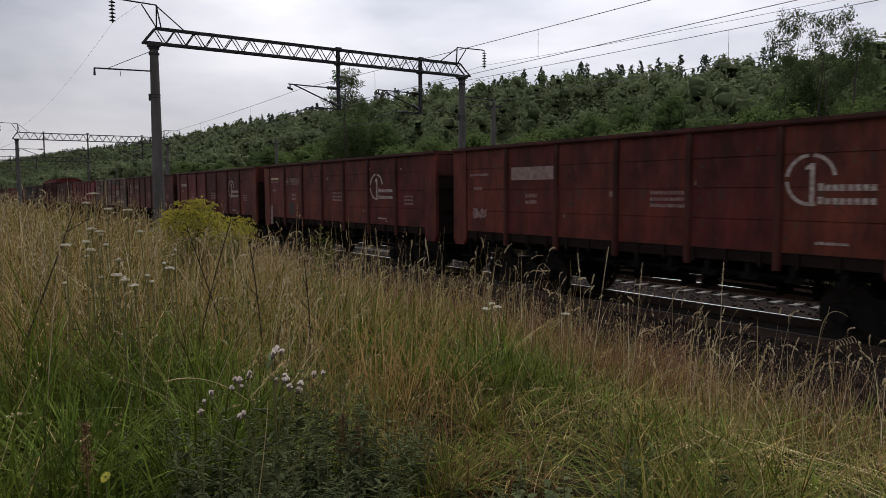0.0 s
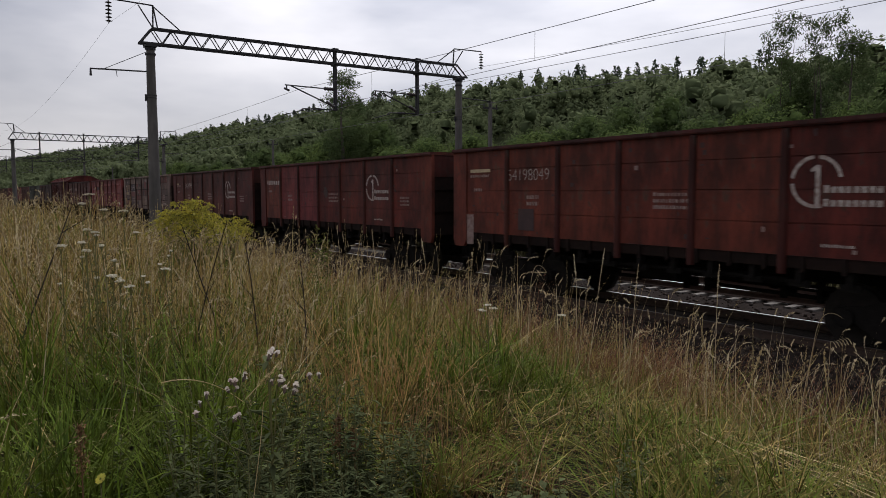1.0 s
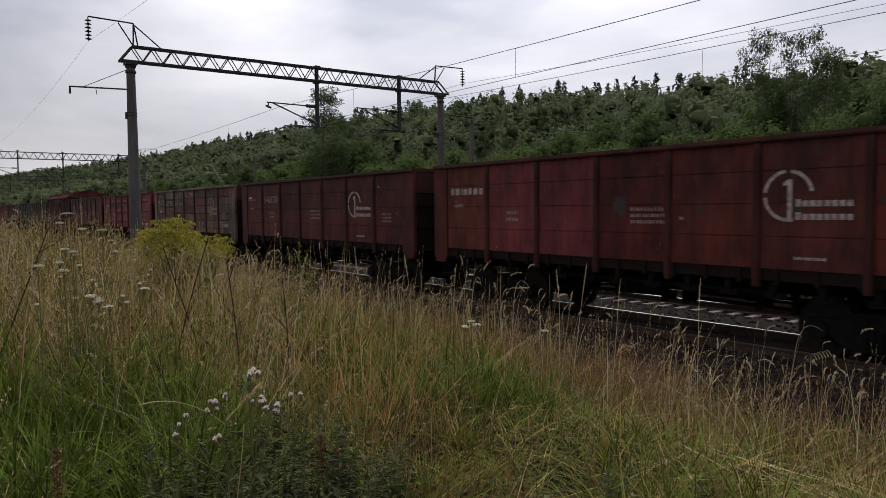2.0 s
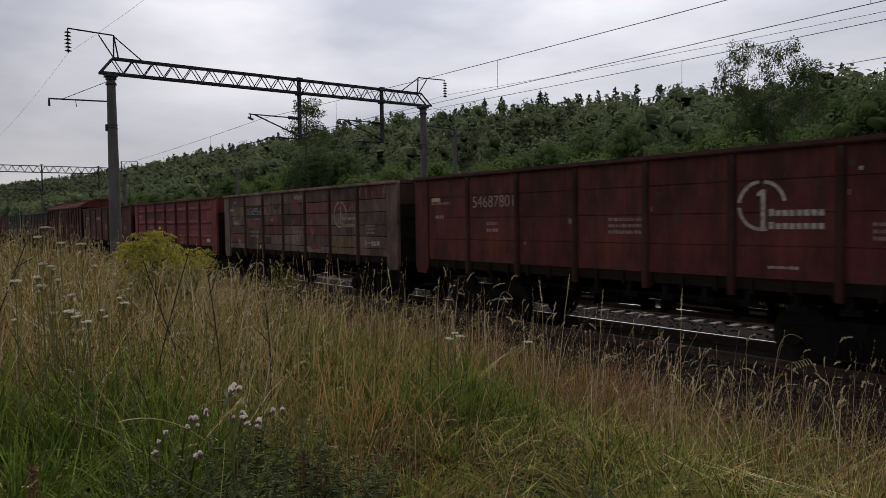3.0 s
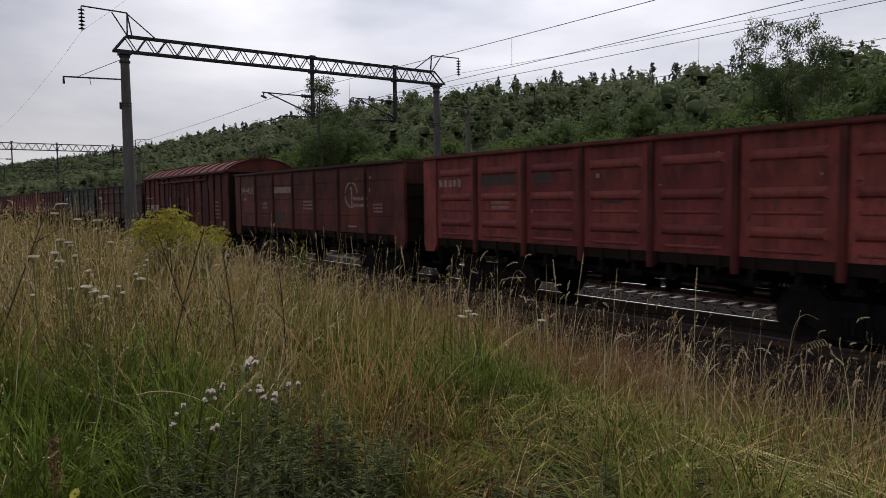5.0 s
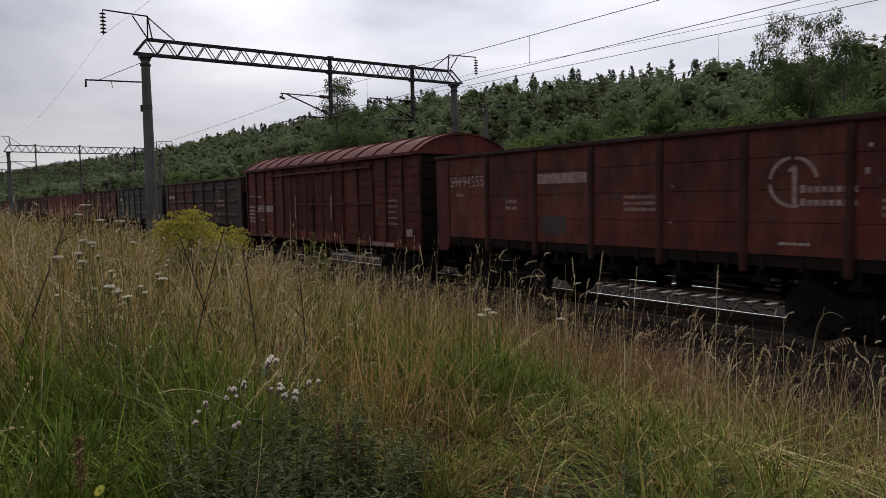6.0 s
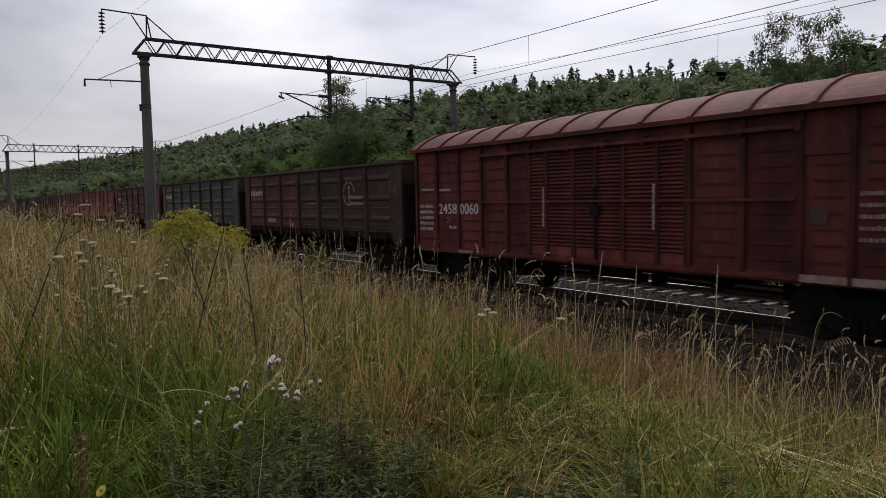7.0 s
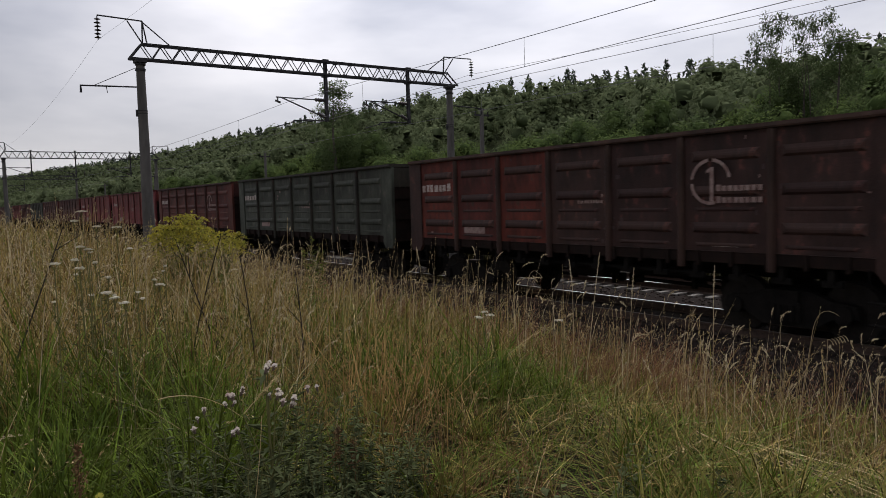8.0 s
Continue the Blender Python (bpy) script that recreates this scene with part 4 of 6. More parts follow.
PLANK_MARKS = [("number", "60509866", -4.10, 2.70, 1.38, 0.26, M_WHITE), ("logo", 3.25, 2.62, 0.41, M_FADED),
    ("patch", -4.14, 2.58, 1.50, 0.46, M_VIOLET), ("patch", -4.10, 2.21, 1.28, 0.31, M_PINK), ("words", -3.8, 2.02, 0.8, 0.09, 2, M_FAINT, 51), ("patch", -4.05, 1.52, 0.51, 0.39, M_PATCH),
    ("words", -5.82, 2.88, 0.36, 0.08, 1, M_WHITE, 52), ("patch", -5.46, 2.47, 0.56, 0.02, M_YELLOWISH), ("patch", -5.46, 2.31, 0.56, 0.02, M_YELLOWISH), ("words", -5.44, 2.35, 0.5, 0.09, 1, M_YELLOWISH, 8), ("blot", -5.46, 3.15, 0.26, 0.12, M_FAINT), ("words", -5.1, 1.56, 0.4, 0.07, 1, M_FAINT, 54),
    ("blot", -2.42, 2.84, 0.5, 0.26, M_PINK), ("blot", -1.70, 2.86, 0.6, 0.22, M_PATCH), ("patch", -2.0, 2.37, 0.72, 0.28, M_PINK), ("patch", -2.4, 1.62, 0.5, 0.26, M_PATCH), ("words", -1.95, 2.45, 0.25, 0.1, 1, M_FAINT, 55),
    ("patch", -0.18, 2.76, 0.48, 0.42, M_PINK), ("blot", -0.72, 2.22, 0.62, 0.42, M_PATCH), ("words", 0.05, 2.05, 0.7, 0.06, 2, M_FAINT, 53), ("blot", -0.05, 3.14, 0.8, 0.2, M_FAINT),
    ("patch", 1.00, 2.74, 1.46, 0.29, M_PINK), ("patch", 1.00, 2.50, 1.46, 0.17, M_PINK), ("blot", 1.48, 2.80, 0.2, 0.22, M_FAINT), ("blot", 1.04, 1.50, 1.05, 0.24, M_PINK),
    ("words", 4.75, 2.25, 0.5, 0.06, 3, M_FAINT, 56), ("patch", 4.72, 1.76, 0.3, 0.03, M_WHITE), ("patch", 4.72, 1.70, 0.05, 0.14, M_WHITE), ("words", 5.06, 1.70, 0.42, 0.15, 1, M_WHITE, 9)]
add(build_gondola("plank", "grey", "weathered grey open wagon of bare worn planks", PLANK_MARKS), -58.06)
add(build_gondola("ribbed", "bright", "bright red open wagon with pressed ribbed sides", [("words", -5.8, 2.72, 0.9, 0.2, 1, M_FAINT, 61), ("patch", -4.1, 2.72, 1.2, 0.3, M_PATCH), ("patch", -2.3, 2.74, 0.6, 0.26, M_PATCH), ("words", -3.7, 2.3, 0.6, 0.07, 2, M_FAINT, 62), ("patch", -0.3, 2.3, 0.5, 0.2, M_PATCH), ("patch", 5.1, 1.58, 0.42, 0.24, M_NUMBER)]), -71.92)
add(build_gondola("smooth", "brown", "brown-red open wagon with faded emblem", std_marks("59194555", M_WHITE, M_FAINT, 70, -5.85, 3.42) + [("patch", -2.5, 2.7, 1.5, 0.22, M_FAINT), ("patch", -2.4, 1.6, 0.8, 0.4, M_PATCH)]), -85.78)
add(build_boxcar(), -99.55, 6.84)
I_MARKS = [("logo", 3.2, 2.62, 0.40, M_FAINT), ("words", -5.85, 2.66, 1.3, 0.2, 1, M_WHITE, 81), ("patch", -4.0, 1.58, 0.85, 0.26, M_FAINT), ("words", 0.0, 2.4, 0.7, 0.07, 2, M_FAINT, 82), ("words", 3.2, 1.50, 0.5, 0.05, 1, M_WHITE, 83)]
add(build_gondola("ribbed", "dark", "grey-brown open wagon with ribbed sides and red panels", I_MARKS, ((0, "red"), (1, "brown"), (2, "red"))), -114.0)
green = build_gondola("ribbed", "green", "dark green open wagon with pressed ribbed sides", I_MARKS[1:])
add(green, -127.9)
plain_red = build_gondola("ribbed", "brown", "dull red open wagon with pressed ribbed sides", I_MARKS)
add(plain_red, -141.75)
bright2 = build_gondola("smooth", "bright", "bright red open wagon with smooth sides", I_MARKS[1:])
add(bright2, -155.6)
front = -169.5
for k, src in enumerate((bright2, plain_red, plain_red, green, plain_red, bright2, green, plain_red, bright2, plain_red, green, plain_red, plain_red, bright2, green, plain_red)):
    ob = copy_thing(src, pose(0, 0, 0))
    TRAIN.append((ob, front - HALF))
    front -= 13.9


# ---- catenary ----
def turned_piece(a, b, profile, seg=10):
    """One closed piece turned round the axis from a to b; profile rows of share along it, radius."""
    bm = bmesh.new()
    a, b = Vector(a), Vector(b)
    w = (b - a).normalized()
    u = w.orthogonal().normalized()
    v = w.cross(u)
    rings = [[bm.verts.new(a.lerp(b, t) + (u * math.cos(2 * math.pi * i / seg) + v * math.sin(2 * math.pi * i / seg)) * r) for i in range(seg)] for t, r in profile]
    for p, q in zip(rings, rings[1:]):
        for i in range(seg):
            bm.faces.new((p[i], p[(i + 1) % seg], q[(i + 1) % seg], q[i]))
    bm.faces.new(rings[0][::-1])
    bm.faces.new(rings[-1])
    return bm


def insulator(name, top, n, parent, r=0.12, step=0.13):
    x, y, z = top
    length = step * n + 0.05
    profile = [(0.0, 0.018)]
    for i in range(n):
        d = (0.08 + step * i) / length
        profile += [(d - 0.006, 0.02), (d, 0.04), (d + 0.045 / length, r), (d + 0.06 / length, r * 0.6), (d + 0.063 / length, 0.018)]
    profile.append((1.03, 0.018))
    return part(name, turned_piece((x, y, z), (x, y, z - length), profile), M_INS, parent)


def lying_insulator(a, b, r):
    profile = [(0.0, 0.03)]
    for i in range(4):
        profile += [(i / 4 + 0.03, 0.03), (i / 4 + 0.031, r), (i / 4 + 0.18, r * 0.75), (i / 4 + 0.19, 0.03)]
    return turned_piece(a, b, profile, 8)


def hung_post(g, x, y, z0, z1, arm, tip):
    """A post hung under the beam with its cantilever, registration arm and insulators."""
    bm = bmesh.new()
    for dx in (-0.07, 0.07):
        box(bm, x + dx - 0.022, x + dx + 0.022, y - 0.05, y + 0.05, z0, z1)
    zz = z0 + 0.1
    while zz < z1 - 0.3:
        rod(bm, (x - 0.07, y - 0.06, zz), (x + 0.07, y + 0.06, zz + 0.24), 0.014)
        zz += 0.24
    box(bm, x - 0.14, x + 0.14, y - 0.12, y + 0.12, 7.82, 7.90)
    box(bm, x - 0.14, x + 0.14, y - 0.12, y + 0.12, 8.50, 8.56)
    post = part("hung_post", bm, M_STEEL, g)
    za = z0 + 0.92
    bm = rod(bmesh.new(), (x, y - 0.1, za - 0.02), (x, tip - 0.12, za), 0.028)
    rod(bm, (x, y - 0.1, z0 + 0.18), (x, tip + 0.15, za - 0.02), 0.032)
    part("cantilever", bm, M_STEEL, post)
    part("strut_insulator", lying_insulator((x, y - 0.1, za - 0.02), (x, y - 0.55, za - 0.015), 0.085), M_INS, post)
    part("strut_insulator", lying_insulator((x, y - 0.1, z0 + 0.18), (x, y - 0.45, z0 + 0.36), 0.085), M_INS, post)
    bm = rod(bmesh.new(), (x, tip - 0.05, za), (x, tip - 0.05, za - 0.22), 0.03)
    rod(bm, (x, tip - 0.16, za - 0.14), (x, tip + 0.06, za - 0.22), 0.05)
    part("wire_clamp", bm, M_INS, post)
    bm = rod(bmesh.new(), (x, y, z0 + 0.04), (x, y - 1.5, z0 + 0.0), 0.03)
    rod(bm, (x, y - 0.7, z0 + 0.02), (x, y - 1.0, z0 + 0.02), 0.06)
    rod(bm, (x, y - 1.5, z0 + 0.0), (x, y - 1.62, z0 - 0.10), 0.025)
    rod(bm, (x, y - 1.45, z0 - 0.06), (x, y - 2.35, z0 - 0.30), 0.02)
    part("registration_arm", bm, M_STEEL, post)


def pole_mesh(x, y, z0, z1, r0, r1):
    bm = bmesh.new()
    steps = 8
    for i in range(steps):
        a, b = i / steps, (i + 1) / steps
        rod(bm, (x, y, z0 + (z1 - z0) * a), (x, y, z0 + (z1 - z0) * b), r0 + (r1 - r0) * a, r0 + (r1 - r0) * b, seg=18, caps=False)
    bmesh.ops.remove_doubles(bm, verts=bm.verts, dist=0.001)
    return bm


def build_portal(x, yl, yr, zb, zt, posts, bays, brackets=True):
    g = thing("catenary_portal", "steel lattice beam on two round concrete poles over the tracks", "portal", "catenary portals")
    for y, k in ((yl, 0), (yr, 1)):
        pole = part("pole", pole_mesh(x, y, float(ground_z(x, y)) - 0.3, zb - 0.12, 0.235, 0.15), M_CONC, g, "weathered grey concrete pole", smooth=True)
        bm = bmesh.new()
        for z in (zb - 0.42, zb - 0.22):
            rod(bm, (x, y, z), (x, y, z + 0.07), 0.19, seg=14)
        box(bm, x - 0.22, x + 0.22, y - 0.2, y + 0.2, zb - 0.13, zb - 0.03)
        for z in (zb - 1.9, zb - 2.0):
            rod(bm, (x, y, z), (x, y, z + 0.03), 0.185, seg=14)
        box(bm, x - 0.03, x + 0.03, y - 0.24, y - 0.16, zb - 2.1, zb - 1.85)
        tagged(part("pole_clamp", bm, M_STEEL, pole), kind="stuff")
    y0, y1 = yl - 0.38, yr + 0.40
    a0, a1 = yl + 0.05, yr - 0.20
    for dx in (-0.16, 0.16):
        bm = boxes((x + dx - 0.035, x + dx + 0.035, y0, y1, zb - 0.035, zb + 0.035))
        part("lower_chord", bm, M_STEEL, g)
        bm = boxes((x + dx - 0.03, x + dx + 0.03, a0, a1, zt - 0.03, zt + 0.03))
        rod(bm, (x + dx, y0 + 0.02, zb), (x + dx, a0 + 0.02, zt), 0.045)
        rod(bm, (x + dx, y1 - 0.02, zb), (x + dx, a1 - 0.02, zt), 0.035)
        part("upper_chord", bm, M_STEEL, g)
        st = (a1 - a0) / bays
        down = mesh_of(rod(bmesh.new(), (x + dx, 0, zt), (x + dx, st * 0.5, zb), 0.02, seg=5), "lattice_bar", M_STEEL)
        up = mesh_of(rod(bmesh.new(), (x + dx, st * 0.5, zb), (x + dx, st, zt), 0.02, seg=5), "lattice_bar", M_STEEL)
        for i in range(bays):
            part("lattice_bar", down, None, g, at=(0, a0 + st * i, 0))
            part("lattice_bar", up, None, g, at=(0, a0 + st * i, 0))
    for z in (zb, zt):
        cross = mesh_of(rod(bmesh.new(), (x - 0.16, 0, z), (x + 0.16, 0, z), 0.02, seg=5), "cross_bar", M_STEEL)
        for i in range(bays // 2 + 1):
            part("cross_bar", cross, None, g, at=(0, a0 + (a1 - a0) * i / (bays // 2), 0))
    for y, z0 in posts:
        hung_post(g, x, y, z0, zt + 0.1, None, y - 2.15)
    # feeder brackets above both ends
    for y, out, zz in ((yl + 0.14, yl - 1.38, zt + 0.85), (yr - 0.27, yr + 1.35, zt + 0.77)):
        s = 1 if out < y else -1
        bm = rod(bmesh.new(), (x, out, zz + 0.04), (x, y, zz), 0.03)
        rod(bm, (x, y, zz), (x - 0.1, y + 0.0, zt), 0.03)
        rod(bm, (x, y, zz), (x + 0.1, y + 0.12 * s, zt), 0.03)
        rod(bm, (x, y, zz - 0.03), (x, y + 1.0 * s, zt + 0.02), 0.024)
        rod(bm, (x, y - 0.52 * s, zz - 0.04), (x, y, zt), 0.026)
        br = part("feeder_bracket", bm, M_STEEL, g)
        insulator("insulator_string", (x, out, zz + 0.02), 6, br)
    # side arms on the poles
    bm = rod(bmesh.new(), (x, yl - 0.16, zb - 1.02), (x, yl - 2.06, zb - 1.08), 0.03)
    rod(bm, (x, yl - 0.12, zb - 0.3), (x, yl - 1.6, zb - 1.05), 0.012)
    rod(bm, (x, yl - 2.04, zb - 1.08), (x, yl - 2.04, zb - 1.33), 0.03, 0.045)
    rod(bm, (x, yl - 1.2, zb - 1.06), (x, yl - 1.17, zb - 1.3), 0.012)
    part("side_arm", bm, M_STEEL, g)
    bm = rod(bmesh.new(), (x, yr + 0.16, zb - 0.95), (x, yr + 1.95, zb - 1.0), 0.03)
    rod(bm, (x, yr + 1.92, zb - 1.0), (x, yr + 1.92, zb - 1.3), 0.03, 0.045)
    part("side_arm", bm, M_STEEL, g)
    return g


build_portal(-28.54, 6.58, 20.62, 7.92, 8.47, [(14.09, 5.94), (18.26, 6.02)], 19)
build_portal(-83.0, 5.95, 20.2, 7.75, 8.4, [(8.3, 5.9), (12.3, 5.9), (17.6, 5.9)], 19)
build_portal(-138.0, 5.6, 20.4, 7.75, 8.4, [(8.9, 5.9), (12.6, 5.9)], 19)


def wire(name, label, pts, r):
    cu = bmesh.new()
    for a, b in zip(pts, pts[1:]):
        rod(cu, a, b, r, seg=5, caps=False)
    ob = new(name, mesh_of(cu, name, M_WIRE))
    return tagged(ob, label, "wire", "overhead wires", "structure")


def span(x0, x1, y, z, sag, n=14):
    return [(x0 + (x1 - x0) * i / n, y, z - sag * 4 * (i / n) * (1 - i / n)) for i in range(n + 1)]


def build_wires():
    xs = [-138.0, -83.0, -28.54, 26.0, 80.0]
    for yc, zc, zm, hung in ((12.42, 5.73, 6.72, (0.114, 0.268, 0.43, 0.57, 0.73, 0.886)), (16.95, 5.74, 6.86, (0.13, 0.31, 0.5, 0.69, 0.87))):
        contact = [(x, yc, zc) for x in (-138, -83, -28.54, 26, 80)]
        wire("contact_wire", "grooved copper contact wire over the track", contact, 0.0075)
        pts = []
        for a, b in zip(xs, xs[1:]):
            pts += span(a, b, yc, zm, 0.34)[(1 if pts else 0):]
        wire("messenger_wire", "sagging messenger wire with droppers", pts, 0.0085)
        bm = bmesh.new()
        for a, b in zip(xs, xs[1:]):
            for k in hung:
                zt = zm - 0.34 * 4 * k * (1 - k)
                rod(bm, (a + (b - a) * k, yc, zt), (a + (b - a) * k, yc, zc), 0.005, seg=4, caps=False)
        tagged(new("dropper_wires", mesh_of(bm, "dropper_wires", M_WIRE)), "thin dropper wires between messenger and contact wire", "wire", kind="stuff")
    for y, z, sag in ((5.2, 8.5, 0.9), (21.97, 8.55, 0.62)):
        pts = []
        for a, b in zip(xs, xs[1:]):
            pts += span(a, b, y, z, sag)[(1 if pts else 0):]
        wire("feeder_wire", "bare feeder wire hung from the brackets", pts, 0.0075 if y > 10 else 0.0035)


build_wires()


def build_line_pole(x, y, top):
    g = thing("line_pole", "slim grey concrete line pole with a short crossarm", "pole", "line poles beside the railway")
    z0 = float(ground_z(x, y)) - 0.3
    part("pole", pole_mesh(x, y, z0, top, 0.16, 0.11), M_CONC, g, smooth=True)
    bm = boxes((x - 0.05, x + 0.05, y - 0.5, y + 0.5, top - 0.42, top - 0.32), (x - 0.05, x + 0.05, y - 0.22, y + 0.22, top - 0.06, top + 0.0))
    for dy in (-0.45, 0.45):
        rod(bm, (x, y + dy, top - 0.32), (x, y + dy, top - 0.15), 0.035)
    part("crossarm", bm, M_STEEL, g)


for px, py, pt in ((-32.9, 26.0, 7.6), (-66.0, 26.0, 7.4), (-110.0, 26.5, 7.4), (-150, 27, 7.4)):
    build_line_pole(px, py, pt)


# ---- woods ----
def leaf_quads(centres, size, rng, aspect=0.6, droop=0.0, facing=None):
    """Small folded leaf cards around centres, turned at random, or lying roughly square to a facing."""
    n = len(centres)
    if facing is None:
        d = rng.normal(size=(n, 3))
        d[:, 2] -= droop
    else:
        nn = facing + rng.normal(0, 0.34, (n, 3)) + np.array([0, 0, 0.45])
        d = np.cross(nn, rng.normal(size=(n, 3)))
    d /= np.linalg.norm(d, axis=1)[:, None]
    e = np.cross(d, rng.normal(size=(n, 3)) if facing is None else nn)
    e /= np.linalg.norm(e, axis=1)[:, None]
    f = np.cross(d, e)
    s = size * rng.uniform(0.6, 1.25, n)[:, None]
    c = np.asarray(centres)
    V = np.stack([c - d * s, c + e * s * aspect * 0.5 + f * s * 0.12, c + d * s, c - e * s * aspect * 0.5 + f * s * 0.12], 1).reshape(-1, 3)
    Q = np.arange(4 * n).reshape(n, 4)
    return V, Q


def crown_points(n, lobes, rng, shell=0.75):
    """Points in the outer part of a set of lobes (x, y, z, rx, rz)."""
    lob = np.array(lobes)
    wgt = lob[:, 3] ** 2 * lob[:, 4]
    k = rng.choice(len(lob), n, p=wgt / wgt.sum())
    d = rng.normal(size=(n, 3))
    d /= np.linalg.norm(d, axis=1)[:, None]
    r = (shell + (1 - shell) * rng.random(n) ** 0.6) * (1 + 0.06 * rng.normal(size=n))
    c = lob[k]
    return np.stack([c[:, 0] + d[:, 0] * r * c[:, 3], c[:, 1] + d[:, 1] * r * c[:, 3], c[:, 2] + d[:, 2] * r * c[:, 4]], 1), d


def broad_lobes(h, w, rng, n=16, low=0.12):
    out = []
    for i in range(n):
        t = low + (0.93 - low) * (i + 0.5) / n
        rad = w * 0.5 * math.sin(math.pi * (0.18 + 0.80 * t)) ** 0.8
        a = rng.uniform(0, 6.28)
        q = rad * rng.uniform(0.35, 0.8)
        s = w * rng.uniform(0.22, 0.36) * (16 / n) ** 0.25
        out.append((q * math.cos(a), q * math.sin(a), h * t, s, s * rng.uniform(0.7, 1.0)))
    return out


def lobe_cores(lobes, rng, k=0.62, seg=6, rings=4):
    """Uneven closed clumps that fill the inside of the lobes."""
    lob = np.array(lobes)
    n = len(lob)
    phi = np.linspace(0.0, math.pi, rings + 1)
    th = np.arange(seg) * 2 * math.pi / seg
    d = np.stack([np.outer(np.sin(phi), np.cos(th)), np.outer(np.sin(phi), np.sin(th)), np.outer(np.cos(phi), np.ones(seg))], -1).reshape(-1, 3)
    jit = k * rng.uniform(0.82, 1.12, (n, len(d)))
    V = lob[:, None, :3] + d[None] * np.stack([lob[:, 3], lob[:, 3], lob[:, 4]], 1)[:, None] * jit[..., None]
    q = [(r * seg + i, (r + 1) * seg + i, (r + 1) * seg + (i + 1) % seg, r * seg + (i + 1) % seg) for r in range(rings) for i in range(seg)]
    Q = (np.array(q)[None] + (np.arange(n) * len(d))[:, None, None]).reshape(-1, 4)
    return V.reshape(-1, 3), Q, np.tile(d, (n, 1))


def full_crown(n, size, lobes, rng, seg=6, rings=4):
    """Leaves on the outside of the lobes, and clumps inside that close the gaps."""
    P, N = crown_points(n, lobes, rng, 0.58)
    V, Q = leaf_quads(P, size, rng, 1.0, facing=N)
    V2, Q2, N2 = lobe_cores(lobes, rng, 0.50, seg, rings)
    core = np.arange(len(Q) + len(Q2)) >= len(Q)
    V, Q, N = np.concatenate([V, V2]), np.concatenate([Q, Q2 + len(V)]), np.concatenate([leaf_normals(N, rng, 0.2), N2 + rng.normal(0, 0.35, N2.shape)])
    N = N / np.linalg.norm(N, axis=1)[:, None]
    return V, turned_out(V, Q, N), N, core


def limbs(bm, h, rng, r, lean=0.03, crown=0.9, n=9, top=0.88):
    p = Vector((0, 0, -0.4))
    stem = [p]
    for i in range(6):
        p = p + Vector((rng.uniform(-lean, lean) * h / 4, rng.uniform(-lean, lean) * h / 4, (h * top + 0.4) / 6))
        stem.append(p)
    for i, (a, b) in enumerate(zip(stem, stem[1:])):
        rod(bm, a, b, r * (1 - i / 6.4), r * (1 - (i + 1) / 6.4), seg=7, caps=False)
    tips = []
    for i in range(n):
        t = rng.uniform(0.28, 0.95)
        k = min(int(t * 6), 5)
        base = stem[k].lerp(stem[k + 1], t * 6 - k)
        a = rng.uniform(0, 6.28)
        ln = crown * rng.uniform(0.5, 1.0) * (1.1 - t * 0.6)
        tip = base + Vector((math.cos(a) * ln, math.sin(a) * ln, ln * rng.uniform(0.5, 1.1)))
        rod(bm, base, tip, r * 0.32 * (1.1 - t), r * 0.08, seg=5, caps=False)
        tips.append(tip)
    return tips


